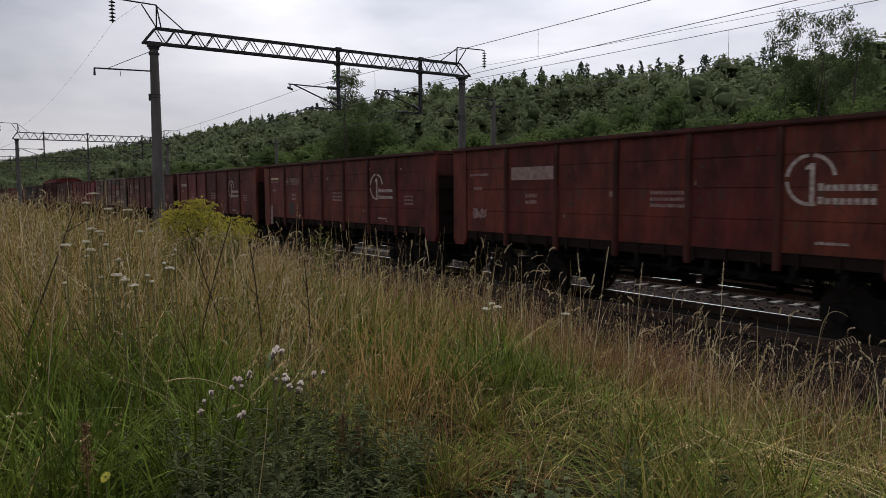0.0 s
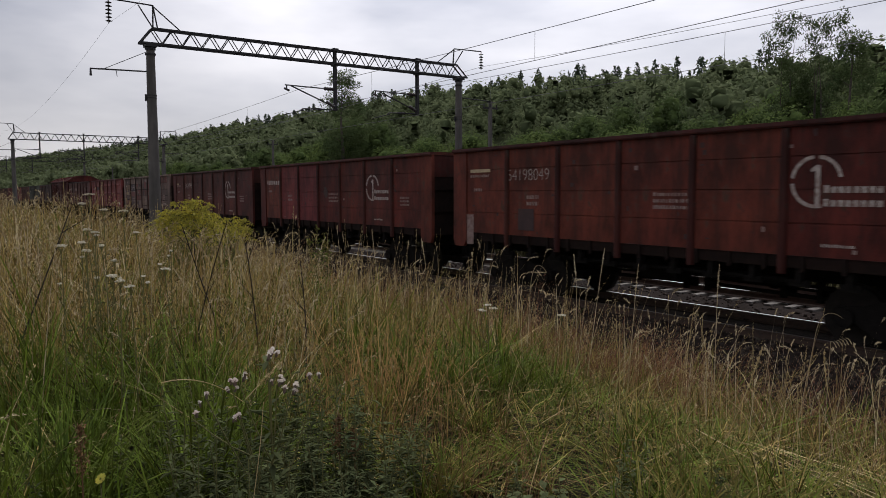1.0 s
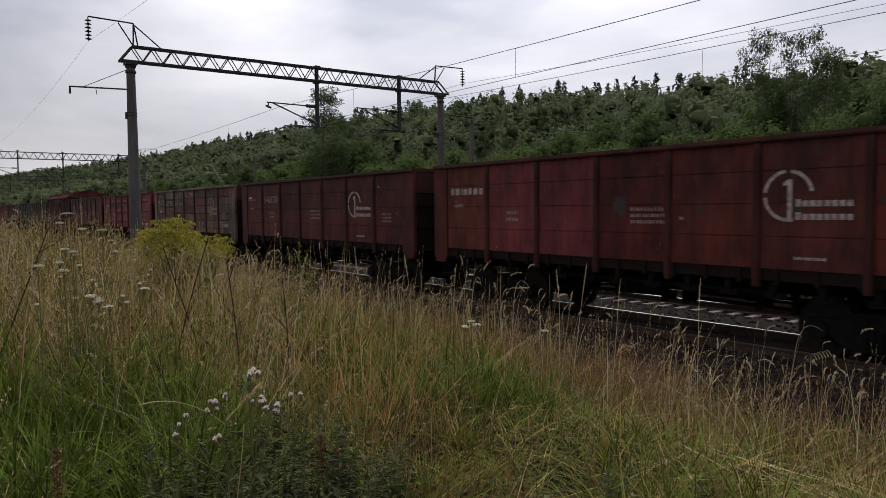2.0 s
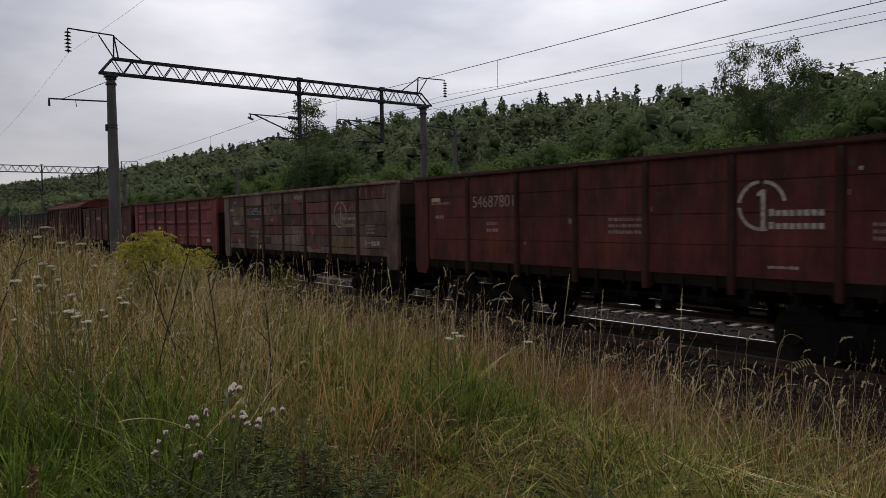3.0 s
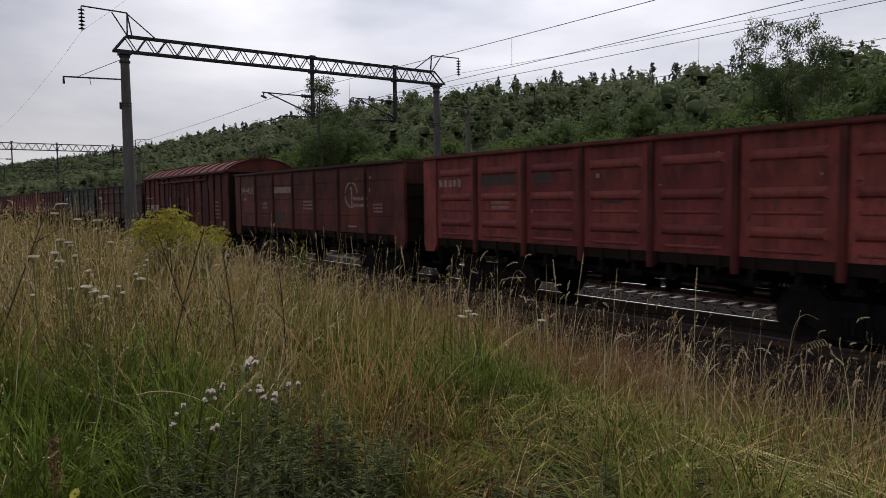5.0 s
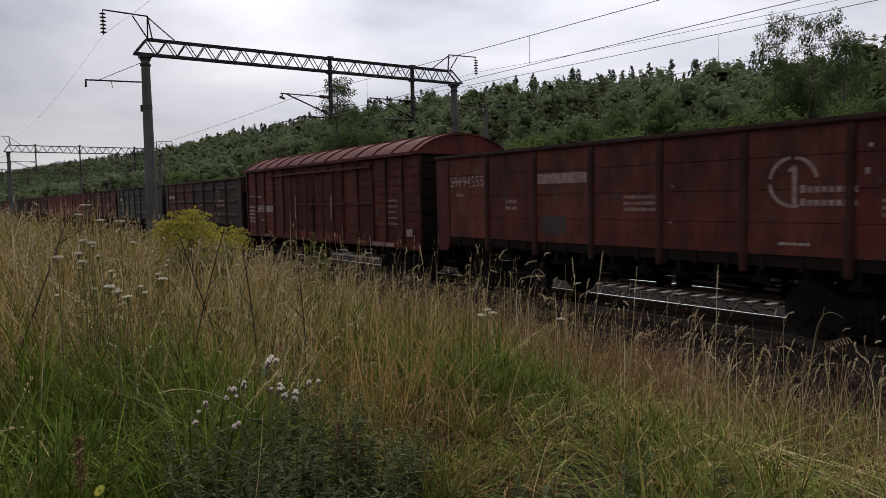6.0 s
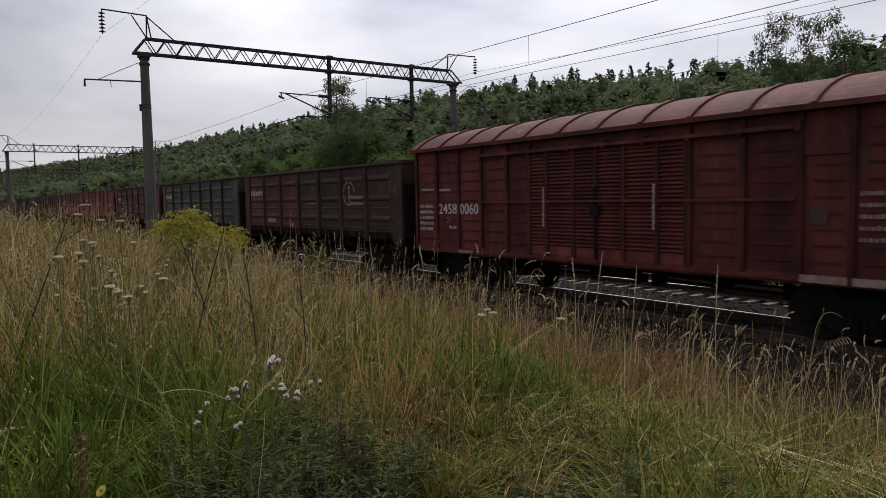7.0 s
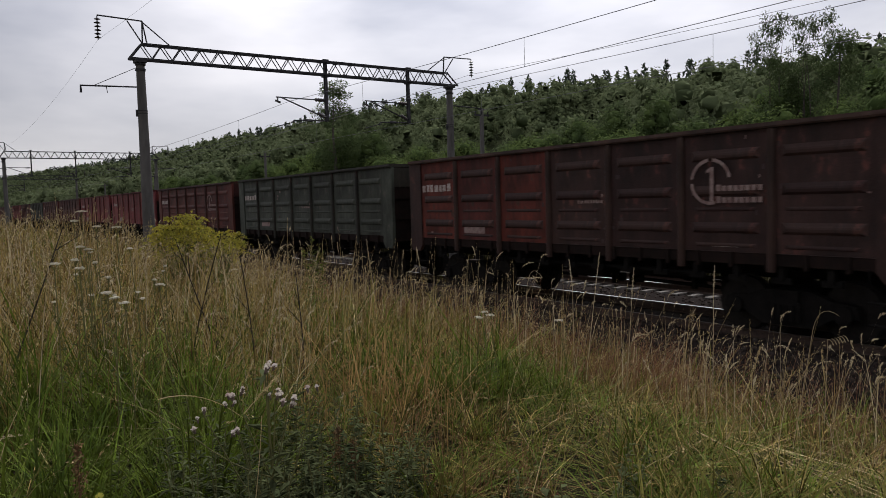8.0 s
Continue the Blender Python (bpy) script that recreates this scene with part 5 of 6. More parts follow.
def tree_kind(kind, seed):
    """Trunk and crown meshes of one kind of tree."""
    rng = np.random.default_rng(seed)
    bm = bmesh.new()
    core = None
    if kind == "broad":
        h, w = 8.5, 6.2
        limbs(bm, h, rng, 0.16, crown=2.2)
        V, Q, N, core = full_crown(4600, 0.165, broad_lobes(h, w, rng, 24), rng)
        mats = (M_BARK, M_LEAF)
    elif kind == "dark":
        h, w = 10.0, 6.0
        limbs(bm, h, rng, 0.18, crown=2.2)
        V, Q, N, core = full_crown(4600, 0.17, broad_lobes(h, w, rng, 24), rng)
        mats = (M_BARK, M_LEAF2)
    elif kind == "birch":
        h = 11.5
        lob = []
        for i in range(60):
            t = rng.uniform(0.50, 1.0)
            a, q = rng.uniform(0, 6.28), rng.uniform(0.2, 1.0) * (2.5 if t < 0.93 else 1.7)
            lob.append((q * math.cos(a), q * math.sin(a), h * t, rng.uniform(0.3, 0.65), rng.uniform(0.3, 0.6)))
        for k in range(4):
            sub = bmesh.new()
            limbs(sub, h * (0.98 - 0.04 * k), rng, 0.10, lean=0.09, crown=1.8, n=10, top=0.97)
            bmesh.ops.translate(sub, verts=sub.verts, vec=((k - 1.5) * 0.55, (k % 2) * 0.5, 0))
            me = bpy.data.meshes.new("stem")
            sub.to_mesh(me)
            sub.free()
            bm.from_mesh(me)
            bpy.data.meshes.remove(me)
        P, N = crown_points(4600, lob, rng, 0.2)
        V, Q = leaf_quads(P, 0.10, rng, 0.7, 0.6)
        N = None
        mats = (M_BARK, M_LEAFB)
    elif kind == "tall":
        h = 14.0
        limbs(bm, h, rng, 0.2, crown=1.3, n=16, top=0.99)
        lob = []
        for i in range(84):
            t = rng.uniform(0.15, 1.0)
            rad = 0.5 + 2.6 * (1 - t) ** 0.55
            a, q = rng.uniform(0, 6.28), rng.uniform(0.3, 0.9) * rad
            lob.append((q * math.cos(a), q * math.sin(a), h * t, rng.uniform(0.5, 0.85), rng.uniform(0.45, 0.75)))
        P, N = crown_points(13000, lob, rng, 0.3)
        V, Q = leaf_quads(P, 0.105, rng, 0.7, 0.6)
        N = leaf_normals(N, rng, 0.4)
        Q = turned_out(V, Q, N)
        mats = (M_BARK, M_LEAF2)
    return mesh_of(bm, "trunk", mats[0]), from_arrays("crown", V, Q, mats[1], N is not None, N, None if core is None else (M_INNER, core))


KINDS = {(k, s): tree_kind(k, s * 7 + len(k)) for k, s in (("broad", 1), ("broad", 2), ("broad", 3), ("dark", 1), ("dark", 2), ("birch", 1), ("tall", 1))}
LABELS = {"broad": ("leafy green broadleaf tree at the foot of the hill", "tree"), "dark": ("dense dark green tree at the wood's edge", "tree"),
          "birch": ("thin many-stemmed tree with sparse airy crown", "tree"), "tall": ("tall narrow dark tree standing above the woods", "tree")}


def plant_tree(kind, seed, x, y, size, turn=0.0, width=1.0):
    trunk, crown = KINDS[(kind, seed)]
    g = thing("tree", *LABELS[kind], "trees at the foot of the hill", at=(x, y, float(ground_z(x, y))))
    g.rotation_euler = (0, 0, turn)
    g.scale = (size * width, size * width, size)
    part("trunk", trunk, None, g)
    part("crown", crown, None, g)


def build_trees():
    rng = random.Random(11)
    plant_tree("birch", 1, -24.8, 43.0, 1.03, 0.3, 0.78)
    plant_tree("birch", 1, -23.4, 43.5, 1.01, 2.0, 0.8)
    plant_tree("tall", 1, -20.7, 42.0, 0.74, 1.0, 1.15)
    plant_tree("tall", 1, -66.9, 34.0, 1.03, 1.0, 1.4)
    plant_tree("dark", 1, -70.0, 36.0, 1.0, 0.4, 0.95)
    plant_tree("dark", 2, -64.0, 36.5, 0.9, 0.4, 0.95)
    for row, (y0, gap) in enumerate(((37, 4.4), (44, 4.8), (53, 5.4)), 1):
        x = 8.0
        while x > -175 - 30 * row:
            kind = rng.choice(("broad", "broad", "dark", "broad", "dark"))
            seed = rng.choice((1, 2, 3)) if kind == "broad" else rng.choice((1, 2))
            size = rng.uniform(0.66, 0.95) if kind == "broad" else rng.uniform(0.6, 0.85)
            plant_tree(kind, seed, x, y0 + rng.uniform(-2, 2), size, rng.uniform(0, 6.28), rng.uniform(0.85, 1.15))
            x -= gap * rng.uniform(0.75, 1.3) * (1.0 if x > -110 else 1.7)


def build_far_woods():
    """Trees up the slope and along the ridge: too many to count, one object a foliage."""
    rng = np.random.default_rng(23)
    for name, mat, share, label in (("far_broadleaf_wood", M_LEAF_HAZE, 0, "broadleaf wood covering the hillside"), ("far_pine_wood", M_PINE, 1, "dark pines along the ridge of the hill")):
        Vs, Qs, Ns, Cs, off = [], [], [], [], 0
        trunks = bmesh.new()
        if share == 0:
            n = 1100
            xs = -rng.random(n) ** 1.5 * 1300 + 30
            ys = 60 + 62 * rng.random(n) ** 0.9 + np.clip(-xs - 200, 0, 400) * 0.02
        else:
            n = 1050
            xs = -rng.random(n) ** 1.3 * 1100 + 40
            ys = rng.uniform(116, 150, n)
        if share == 0:
            xs = np.concatenate([xs, rng.uniform(-620, -150, 420)])
            ys = np.concatenate([ys, rng.uniform(30, 62, 420)])
        ys = np.maximum(ys - np.clip(-xs - 450, 0, 700) * 0.12, 32)
        for x, y in zip(xs, ys):
            z = float(ground_z(x, y))
            far = math.hypot(x, y)
            m = int(np.clip((360 if share == 0 else 220) * 120 / far, 60, 360 if share == 0 else 220))
            size = 0.22 * math.sqrt(760 / m) * (1.0 if share == 0 else 0.85)
            if share == 0:
                h, w = rng.uniform(6.0, 10.0) * (0.88 if y > 92 else 1.0), rng.uniform(5, 7.5)
                v, q, nv, core = full_crown(m, size * 1.2, broad_lobes(h, w, rng, 9), rng, 4, 3)
            else:
                h = rng.uniform(6.5, 10.5)
                t = 0.12 + 0.88 * rng.random(m) ** 0.9
                a = rng.uniform(0, 6.28, m)
                rad = (0.12 + (1 - t) ** 0.75 * rng.uniform(2.0, 3.2)) * np.sqrt(rng.random(m))
                P = np.stack([rad * np.cos(a), rad * np.sin(a), t * h], 1)
                v, q = leaf_quads(P, size * 1.15, rng, 0.75, 0.4)
                nv = leaf_normals(np.stack([np.cos(a), np.sin(a), np.full(m, 0.5)], 1), rng, 0.35)
                q, core = turned_out(v, q, nv), np.zeros(m, bool)
                rod(trunks, (x, y, z - 0.5), (x, y, z + h * 0.95), 0.14, 0.03, seg=5, caps=False)
            Vs.append(v + np.array([x, y, z]))
            Qs.append(q + off)
            Ns.append(nv)
            Cs.append(core)
            off += len(v)
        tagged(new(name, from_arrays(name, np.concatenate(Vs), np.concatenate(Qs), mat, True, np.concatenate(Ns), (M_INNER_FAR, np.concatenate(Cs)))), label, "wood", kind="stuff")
        if share:
            tagged(new("pine_trunks", mesh_of(trunks, "pine_trunks", M_BARK)), "straight trunks of the ridge pines", "trunks", kind="stuff")
        else:
            trunks.free()


build_trees()
build_far_woods()


# ---- meadow ----
def patch_noise(x, y, f, seed):
    """Smooth patchy field between about 0 and 1."""
    s = np.zeros_like(x)
    rng = np.random.default_rng(seed)
    for k in range(7):
        a, ph, q = rng.uniform(0, 6.28), rng.uniform(0, 6.28), f * rng.uniform(0.6, 1.8)
        s += np.sin((x * np.cos(a) + y * np.sin(a)) * q + ph)
    return np.clip(0.5 + s / 7 * 1.1, 0, 1)


def lush(x, y):
    """How green and soft the growth is: a fresh strip at the top of the bank, patches elsewhere."""
    a = 1.4 * np.exp(-(((x + 3.5) / 1.75) ** 2 + ((y - 0.75) / 0.85) ** 2) ** 2)
    b = 1.5 * np.exp(-(((x + 4.5) / 1.0) ** 2 + ((y - 3.2) / 0.8) ** 2) ** 2)
    return np.clip(a + b + 0.45 * (patch_noise(x, y, 1.9, 3) - 0.55), 0, 1)


def bare(x, y):
    """Where the foot of the bank is trodden and stony."""
    return np.clip((x + 7.5) / 2.5, 0, 1) * np.clip((y - 4.7) / 1.3, 0, 1)


def relief(x, y):
    """Uneven growth: hummocks and hollows from a hand's width to a step across."""
    return np.clip(0.35 + 0.55 * patch_noise(x, y, 9.0, 51) + 0.45 * patch_noise(x, y, 3.2, 52), 0.4, 1.3)


def thicket(x, y):
    """Low leafy weeds nearest the path, where the grass stays thin."""
    r, az = np.hypot(x, y), np.degrees(np.arctan2(-x, y))
    edge = 2.85 + 0.75 * np.clip(1.5 - np.abs(az - 66.5) / 7.0, 0, 1) + 0.5 * (patch_noise(x, y, 4.0, 71) - 0.5)
    return np.clip((edge - r) / 0.3, 0, 1) * ((az > 10) & (az < 100))


def hollow(x, y):
    """Share of blades missing in dark hollows between tussocks."""
    return np.clip((0.53 - patch_noise(x, y, 7.0, 61)) * 6.0, 0, 1) * np.clip((7.5 - np.hypot(x, y)) / 3, 0.25, 1)


def open_bank(x, y):
    """The open slope where the grass is short, tangled and half fallen."""
    return np.exp(-(((x + 2.5) / 1.8) ** 4 + ((y - 3.1) / 1.7) ** 4))


def scatter(n, rmin, rmax, rng, ymax=8.8, power=1.0):
    """Places on the bank in the sector seen from its top, denser nearby."""
    out_x, out_y = [], []
    need = n
    while need > 0:
        m = need * 3 + 100
        r = rmin * (rmax / rmin) ** (rng.random(m) ** power)
        az = np.radians(rng.uniform(14, 97, m))
        x, y = -r * np.sin(az), r * np.cos(az)
        ok = (y < ymax) & (y > -2.5)
        out_x.append(x[ok][:need]), out_y.append(y[ok][:need])
        need -= len(out_x[-1])
    return np.concatenate(out_x), np.concatenate(out_y)


def strips(x, y, z, h, width, head, lean, curl, rng, levels=(0, 0.4, 0.75, 1.0), rise=1.0):
    """Curved tapering blades as strips of quads."""
    n = len(x)
    L = np.array(levels)
    k = len(L)
    dx, dy = np.cos(head), np.sin(head)
    along = h[:, None] * (lean[:, None] * L + curl[:, None] * L ** 2.2)
    up = h[:, None] * (L - 0.5 * (lean[:, None] ** 2 * L + curl[:, None] ** 2 * 0.55 * L ** 2.2))
    up = up * rise
    tw = head + rng.uniform(0.6, 2.5, n)
    wx, wy = np.cos(tw), np.sin(tw)
    half = 0.5 * width[:, None] * np.array([(1 - q) ** 0.6 * 0.9 + 0.1 for q in L])
    cx, cy, cz = x[:, None] + dx[:, None] * along, y[:, None] + dy[:, None] * along, z[:, None] + up
    A = np.stack([cx - wx[:, None] * half, cy - wy[:, None] * half, cz], -1)
    B = np.stack([cx + wx[:, None] * half, cy + wy[:, None] * half, cz], -1)
    V = np.stack([A, B], 2).reshape(n, 2 * k, 3)
    q = np.array([(2 * i, 2 * i + 1, 2 * i + 3, 2 * i + 2) for i in range(k - 1)])
    Q = (q[None] + (np.arange(n) * 2 * k)[:, None, None]).reshape(-1, 4)
    tip = np.stack([cx[:, -1], cy[:, -1], cz[:, -1]], 1)
    ax = tip - np.stack([cx[:, -2], cy[:, -2], cz[:, -2]], 1)
    return V.reshape(-1, 3), Q, tip, ax / np.linalg.norm(ax, axis=1)[:, None]


def tufts(n, per, rmin, rmax, rng, ymax=8.8, power=1.0, spread=0.05):
    """Blades in tussocks: places, and headings that fan out from each tussock's middle."""
    cx, cy = scatter(n // per, rmin, rmax, rng, ymax, power)
    cx, cy = np.repeat(cx, per), np.repeat(cy, per)
    k = spread * np.clip(np.hypot(cx, cy) / 5, 1, 3)
    ox, oy = rng.normal(0, 1, len(cx)) * k, rng.normal(0, 1, len(cx)) * k
    return cx + ox, cy + oy, np.arctan2(oy, ox) + rng.normal(0, 0.5, len(cx))


def field(name, label, mat, x, y, hmin, hmax, wmin, wmax, lean, curl, rng, wind=0.25, sink=0.03, fan=None, rise=1.0):
    n = len(x)
    far = np.hypot(x, y)
    h = rng.uniform(hmin, hmax, n) * np.where(hmin < 0.5, relief(x, y), 1.0) * (1 - 0.55 * thicket(x, y)) * (1 - 0.42 * open_bank(x, y)) * (1 + 0.28 * np.clip((np.degrees(np.arctan2(-x, y)) - 76) / 6, 0, 1) * np.clip(far - 3.8, 0, 1) * (y < 8.5))
    w = rng.uniform(wmin, wmax, n) * np.clip(far / 5, 1, 4.5)
    head = np.where(rng.random(n) < wind, rng.normal(0.0, 0.5, n), rng.uniform(0, 6.28, n))
    if fan is not None:
        head = fan
    V, Q, tip, ax = strips(x, y, ground_z(x, y) - sink, h, w, head, np.abs(rng.normal(0, lean, n)), np.abs(rng.normal(0, curl, n)), rng, rise=rise)
    tagged(new(name, from_arrays(name, V, Q, mat)), label, "grass", kind="stuff")
    return tip, ax


def seed_heads(name, label, mat, tip, ax, rng, length, size, count=14, loose=0.018):
    """Spikelets round the top of each stalk."""
    n = len(tip)
    far = np.clip(np.hypot(tip[:, 0], tip[:, 1]) / 5, 1, 3)
    t = rng.random((n, count))
    c = tip[:, None] - ax[:, None] * (t * length * far[:, None] ** 0.3)[..., None] + rng.normal(0, 1, (n, count, 3)) * (loose * (0.35 + 0.65 * np.sin(t * 3.0)))[..., None]
    c = c.reshape(-1, 3)
    m = len(c)
    d = np.repeat(ax, count, 0) + rng.normal(0, 0.35, (m, 3))
    d /= np.linalg.norm(d, axis=1)[:, None]
    e = np.cross(d, rng.normal(size=(m, 3)))
    e /= np.linalg.norm(e, axis=1)[:, None]
    s = (size * rng.uniform(0.6, 1.2, m) * np.repeat(far, count) ** 0.7)[:, None]
    V = np.stack([c - d * s, c + e * s * 0.32, c + d * s, c - e * s * 0.32], 1).reshape(-1, 3)
    tagged(new(name, from_arrays(name, V, np.arange(4 * m).reshape(m, 4), mat)), label, "grass", kind="stuff")


def nodding_heads(name, label, mat, tip, ax, rng, count=46):
    """Spikelets along a drooping axis that goes on from each stalk's tip."""
    n = len(tip)
    far = np.clip(np.hypot(tip[:, 0], tip[:, 1]) / 7, 1, 2.2)
    L = rng.uniform(0.10, 0.20, n)
    side = np.stack([np.cos(h := rng.normal(0.3, 1.0, n)), np.sin(h), np.zeros(n)], 1)
    t = rng.random((n, count))[..., None]
    base = tip[:, None] - ax[:, None] * 0.03
    c = base + ax[:, None] * L[:, None, None] * t * 0.75 + (side * 0.55 - np.array([0, 0, 0.65]))[:, None] * L[:, None, None] * t ** 2 * rng.uniform(0.0, 0.8, (n, 1, 1))
    c = c + rng.normal(0, 1, (n, count, 3)) * 0.0042 * np.sin(0.4 + 2.6 * t)
    c = c.reshape(-1, 3)
    m = len(c)
    d = np.repeat(ax + side * 0.2, count, 0) + rng.normal(0, 0.22, (m, 3)) - np.array([0, 0, 0.4]) * t.reshape(-1, 1)
    d /= np.linalg.norm(d, axis=1)[:, None]
    e = np.cross(d, rng.normal(size=(m, 3)))
    e /= np.linalg.norm(e, axis=1)[:, None]
    s = (0.0085 * rng.uniform(0.6, 1.2, m) * np.repeat(far, count) ** 0.6)[:, None]
    V = np.stack([c - d * s, c + e * s * 0.34, c + d * s, c - e * s * 0.34], 1).reshape(-1, 3)
    tagged(new(name, from_arrays(name, V, np.arange(4 * m).reshape(m, 4), mat)), label, "grass", kind="stuff")


STRAW_HEAD = -0.36   # the way the trampled straw lies


def build_meadow():
    rng = np.random.default_rng(77)
    # low undergrowth
    x, y, f = tufts(40000, 16, 2.2, 45, rng, 9.2, 1.0, 0.07)
    g = lush(x, y)
    keep = rng.random(len(x)) < 1 - 0.6 * g
    x, y, f, g = x[keep], y[keep], f[keep], g[keep]
    k = rng.random(len(x)) < 0.22 + 0.6 * g
    field("green_undergrowth", "short green grass under the taller stalks", M_GREEN, x[k], y[k], 0.10, 0.26, 0.006, 0.012, 0.4, 0.8, rng, fan=f[k])
    field("olive_undergrowth", "matted grass toned dark with shade under the taller stalks", M_THATCH, x[~k], y[~k], 0.10, 0.30, 0.005, 0.010, 0.4, 0.8, rng, fan=f[~k])
    # taller soft green blades
    x, y, f = tufts(64000, 18, 2.3, 30, rng, 8.0, 1.0, 0.055)
    k = rng.random(len(x)) < (lush(x, y) ** 1.2 * 0.95 + 0.03) * (1 - hollow(x, y)) * (1 - 0.85 * thicket(x, y))
    field("green_meadow_grass", "long soft green meadow grass", M_GREEN, x[k], y[k], 0.38, 0.74, 0.008, 0.017, 0.28, 0.75, rng, fan=f[k])
    # olive and dry blades
    x, y, f = tufts(38000, 14, 2.5, 60, rng, 9.0, 1.0, 0.06)
    g = lush(x, y)
    p = np.clip(patch_noise(x, y, 1.1, 9) + 0.12 * np.clip((np.degrees(np.arctan2(-x, y)) - 68) / 8, 0, 1) * np.clip(np.hypot(x, y) - 3.8, 0, 1), 0, 1)
    k = rng.random(len(x)) < (1 - g) ** 1.5 * (0.34 + 0.5 * (1 - p)) * (1 - hollow(x, y)) * (1 - 0.85 * thicket(x, y)) * (1 - 0.8 * bare(x, y))
    field("olive_meadow_grass", "half-dried olive meadow grass", M_OLIVE, x[k], y[k], 0.32, 0.70, 0.007, 0.016, 0.38, 0.8, rng, fan=f[k])
    k2 = (~k) & (rng.random(len(x)) < (1 - g) ** 1.5 * (0.18 + 0.55 * p) * (1 - hollow(x, y)) * (1 - 0.85 * thicket(x, y)) * (1 - 0.8 * bare(x, y)))
    field("dry_meadow_grass", "dry tan meadow grass on the bank", M_DRY, x[k2], y[k2], 0.28, 0.66, 0.006, 0.011, 0.42, 0.8, rng, fan=f[k2])
    # matted, half fallen blades on the open part of the bank
    x, y = scatter(26000, 2.5, 7.0, rng, 6.5)
    k = (np.exp(-(((x + 2.8) / 1.6) ** 2 + ((y - 3.0) / 1.3) ** 2)) * (1 - hollow(x, y)) > rng.random(len(x)) * 0.9)
    mix = rng.random(len(x))
    half, soft_green = mix < 0.40, mix > 0.55
    field("matted_olive_grass", "tangled half-fallen olive grass", M_OLIVE, x[k & half], y[k & half], 0.35, 0.70, 0.006, 0.011, 0.6, 0.9, rng, sink=-0.05, rise=0.6)
    field("matted_green_grass", "tangled half-fallen green grass", M_GREEN, x[k & soft_green], y[k & soft_green], 0.35, 0.75, 0.007, 0.013, 0.5, 0.9, rng, sink=-0.05, rise=0.65)
    k &= ~half & ~soft_green
    field("matted_dry_grass", "tangled half-fallen dry grass", M_DRY, x[k], y[k], 0.35, 0.75, 0.005, 0.009, 0.7, 0.9, rng, sink=-0.08, rise=0.5)
    # tall flowering stalks
    x, y = scatter(4300, 3.2, 70, rng, 9.1, 0.7)
    k = rng.random(len(x)) < (1 - 0.95 * lush(x, y)) * (1 - 0.9 * np.exp(-(((x + 2.8) / 2.0) ** 4 + ((y - 2.9) / 1.6) ** 4))) * (1 - 0.85 * bare(x, y))
    x, y = x[k], y[k]
    ra, rr = np.radians(rng.uniform(66, 92, 900)), rng.uniform(4.2, 12, 900)
    x, y = np.concatenate([x, -rr * np.sin(ra)]), np.concatenate([y, rr * np.cos(ra)])
    tip, ax = field("tall_stalks", "tall dry grass stalks", M_DRY, x, y, 0.50, 0.98, 0.0038, 0.0060, 0.2, 0.35, rng, 0.4)
    seed_heads("seed_panicles", "brownish seed heads of the tall grass", M_SEED, tip, ax, rng, 0.11, 0.009, 9)
    # pale straws standing out
    x, y = scatter(2300, 2.8, 30, rng, 8.9, 0.85)
    k = rng.random(len(x)) < (0.97 - 0.9 * lush(x, y)) * (1 - 0.7 * bare(x, y)) * (1 - 0.8 * thicket(x, y)) * (1 - 0.65 * open_bank(x, y))
    tip, ax = field("pale_straws", "pale bleached straws among the grass", M_STRAW, x[k], y[k], 0.45, 0.95, 0.005, 0.0085, 0.5, 0.7, rng, 0.3)
    seed_heads("pale_ears", "pale narrow ears on bleached straws", M_STRAW, tip, ax, rng, 0.12, 0.009, 12, 0.006)
    ra, rr = np.radians(rng.uniform(64, 90, 280)), rng.uniform(4.0, 12, 280)
    tip, ax = field("crest_straws", "pale straws along the crest of the bank", M_HEAD, -rr * np.sin(ra), rr * np.cos(ra), 0.6, 1.0, 0.005, 0.008, 0.3, 0.4, rng, 0.3)
    nodding_heads("crest_heads", "slender pale seed heads along the crest", M_HEAD, tip, ax, rng, 26)
    # single very tall ears that stand before the train
    x, y = scatter(620, 4.5, 24, rng, 8.4, 0.8)
    k = y > 2.6
    tip, ax = field("tall_ears", "tall thin pale grass stems rising before the train", M_STRAW, x[k], y[k], 0.8, 1.3, 0.0035, 0.005, 0.08, 0.16, rng, 0.4)
    seed_heads("tall_ear_heads", "slender ears of the tallest grass", M_STRAW, tip, ax, rng, 0.17, 0.006, 16, 0.004)
    # stalks with loose nodding heads along the lower bank
    az, y = np.radians(rng.uniform(20, 77, 190)), rng.uniform(3.9, 7.6, 190)
    x = -y * np.tan(az)
    k = np.hypot(x, y) < 21
    tip, ax = field("nodding_stalks", "tall stems with nodding pale heads on the lower bank", M_HEAD, x[k], y[k], 0.75, 1.28, 0.004, 0.006, 0.12, 0.22, rng, 0.5)
    nodding_heads("nodding_panicles", "loose nodding seed heads before the train", M_HEAD, tip, ax, rng)
    # a stand of golden stalks in the middle of the bank
    x, y = rng.normal(-3.95, 0.36, 210), rng.normal(2.3, 0.26, 210)
    tip, ax = field("golden_stalks", "stand of golden dry stalks in the middle of the bank", M_GOLDEN, x, y, 0.62, 1.0, 0.005, 0.0085, 0.24, 0.35, rng, 0.3)
    seed_heads("golden_heads", "narrow golden seed heads", M_GOLDEN, tip, ax, rng, 0.14, 0.007, 16, 0.006)
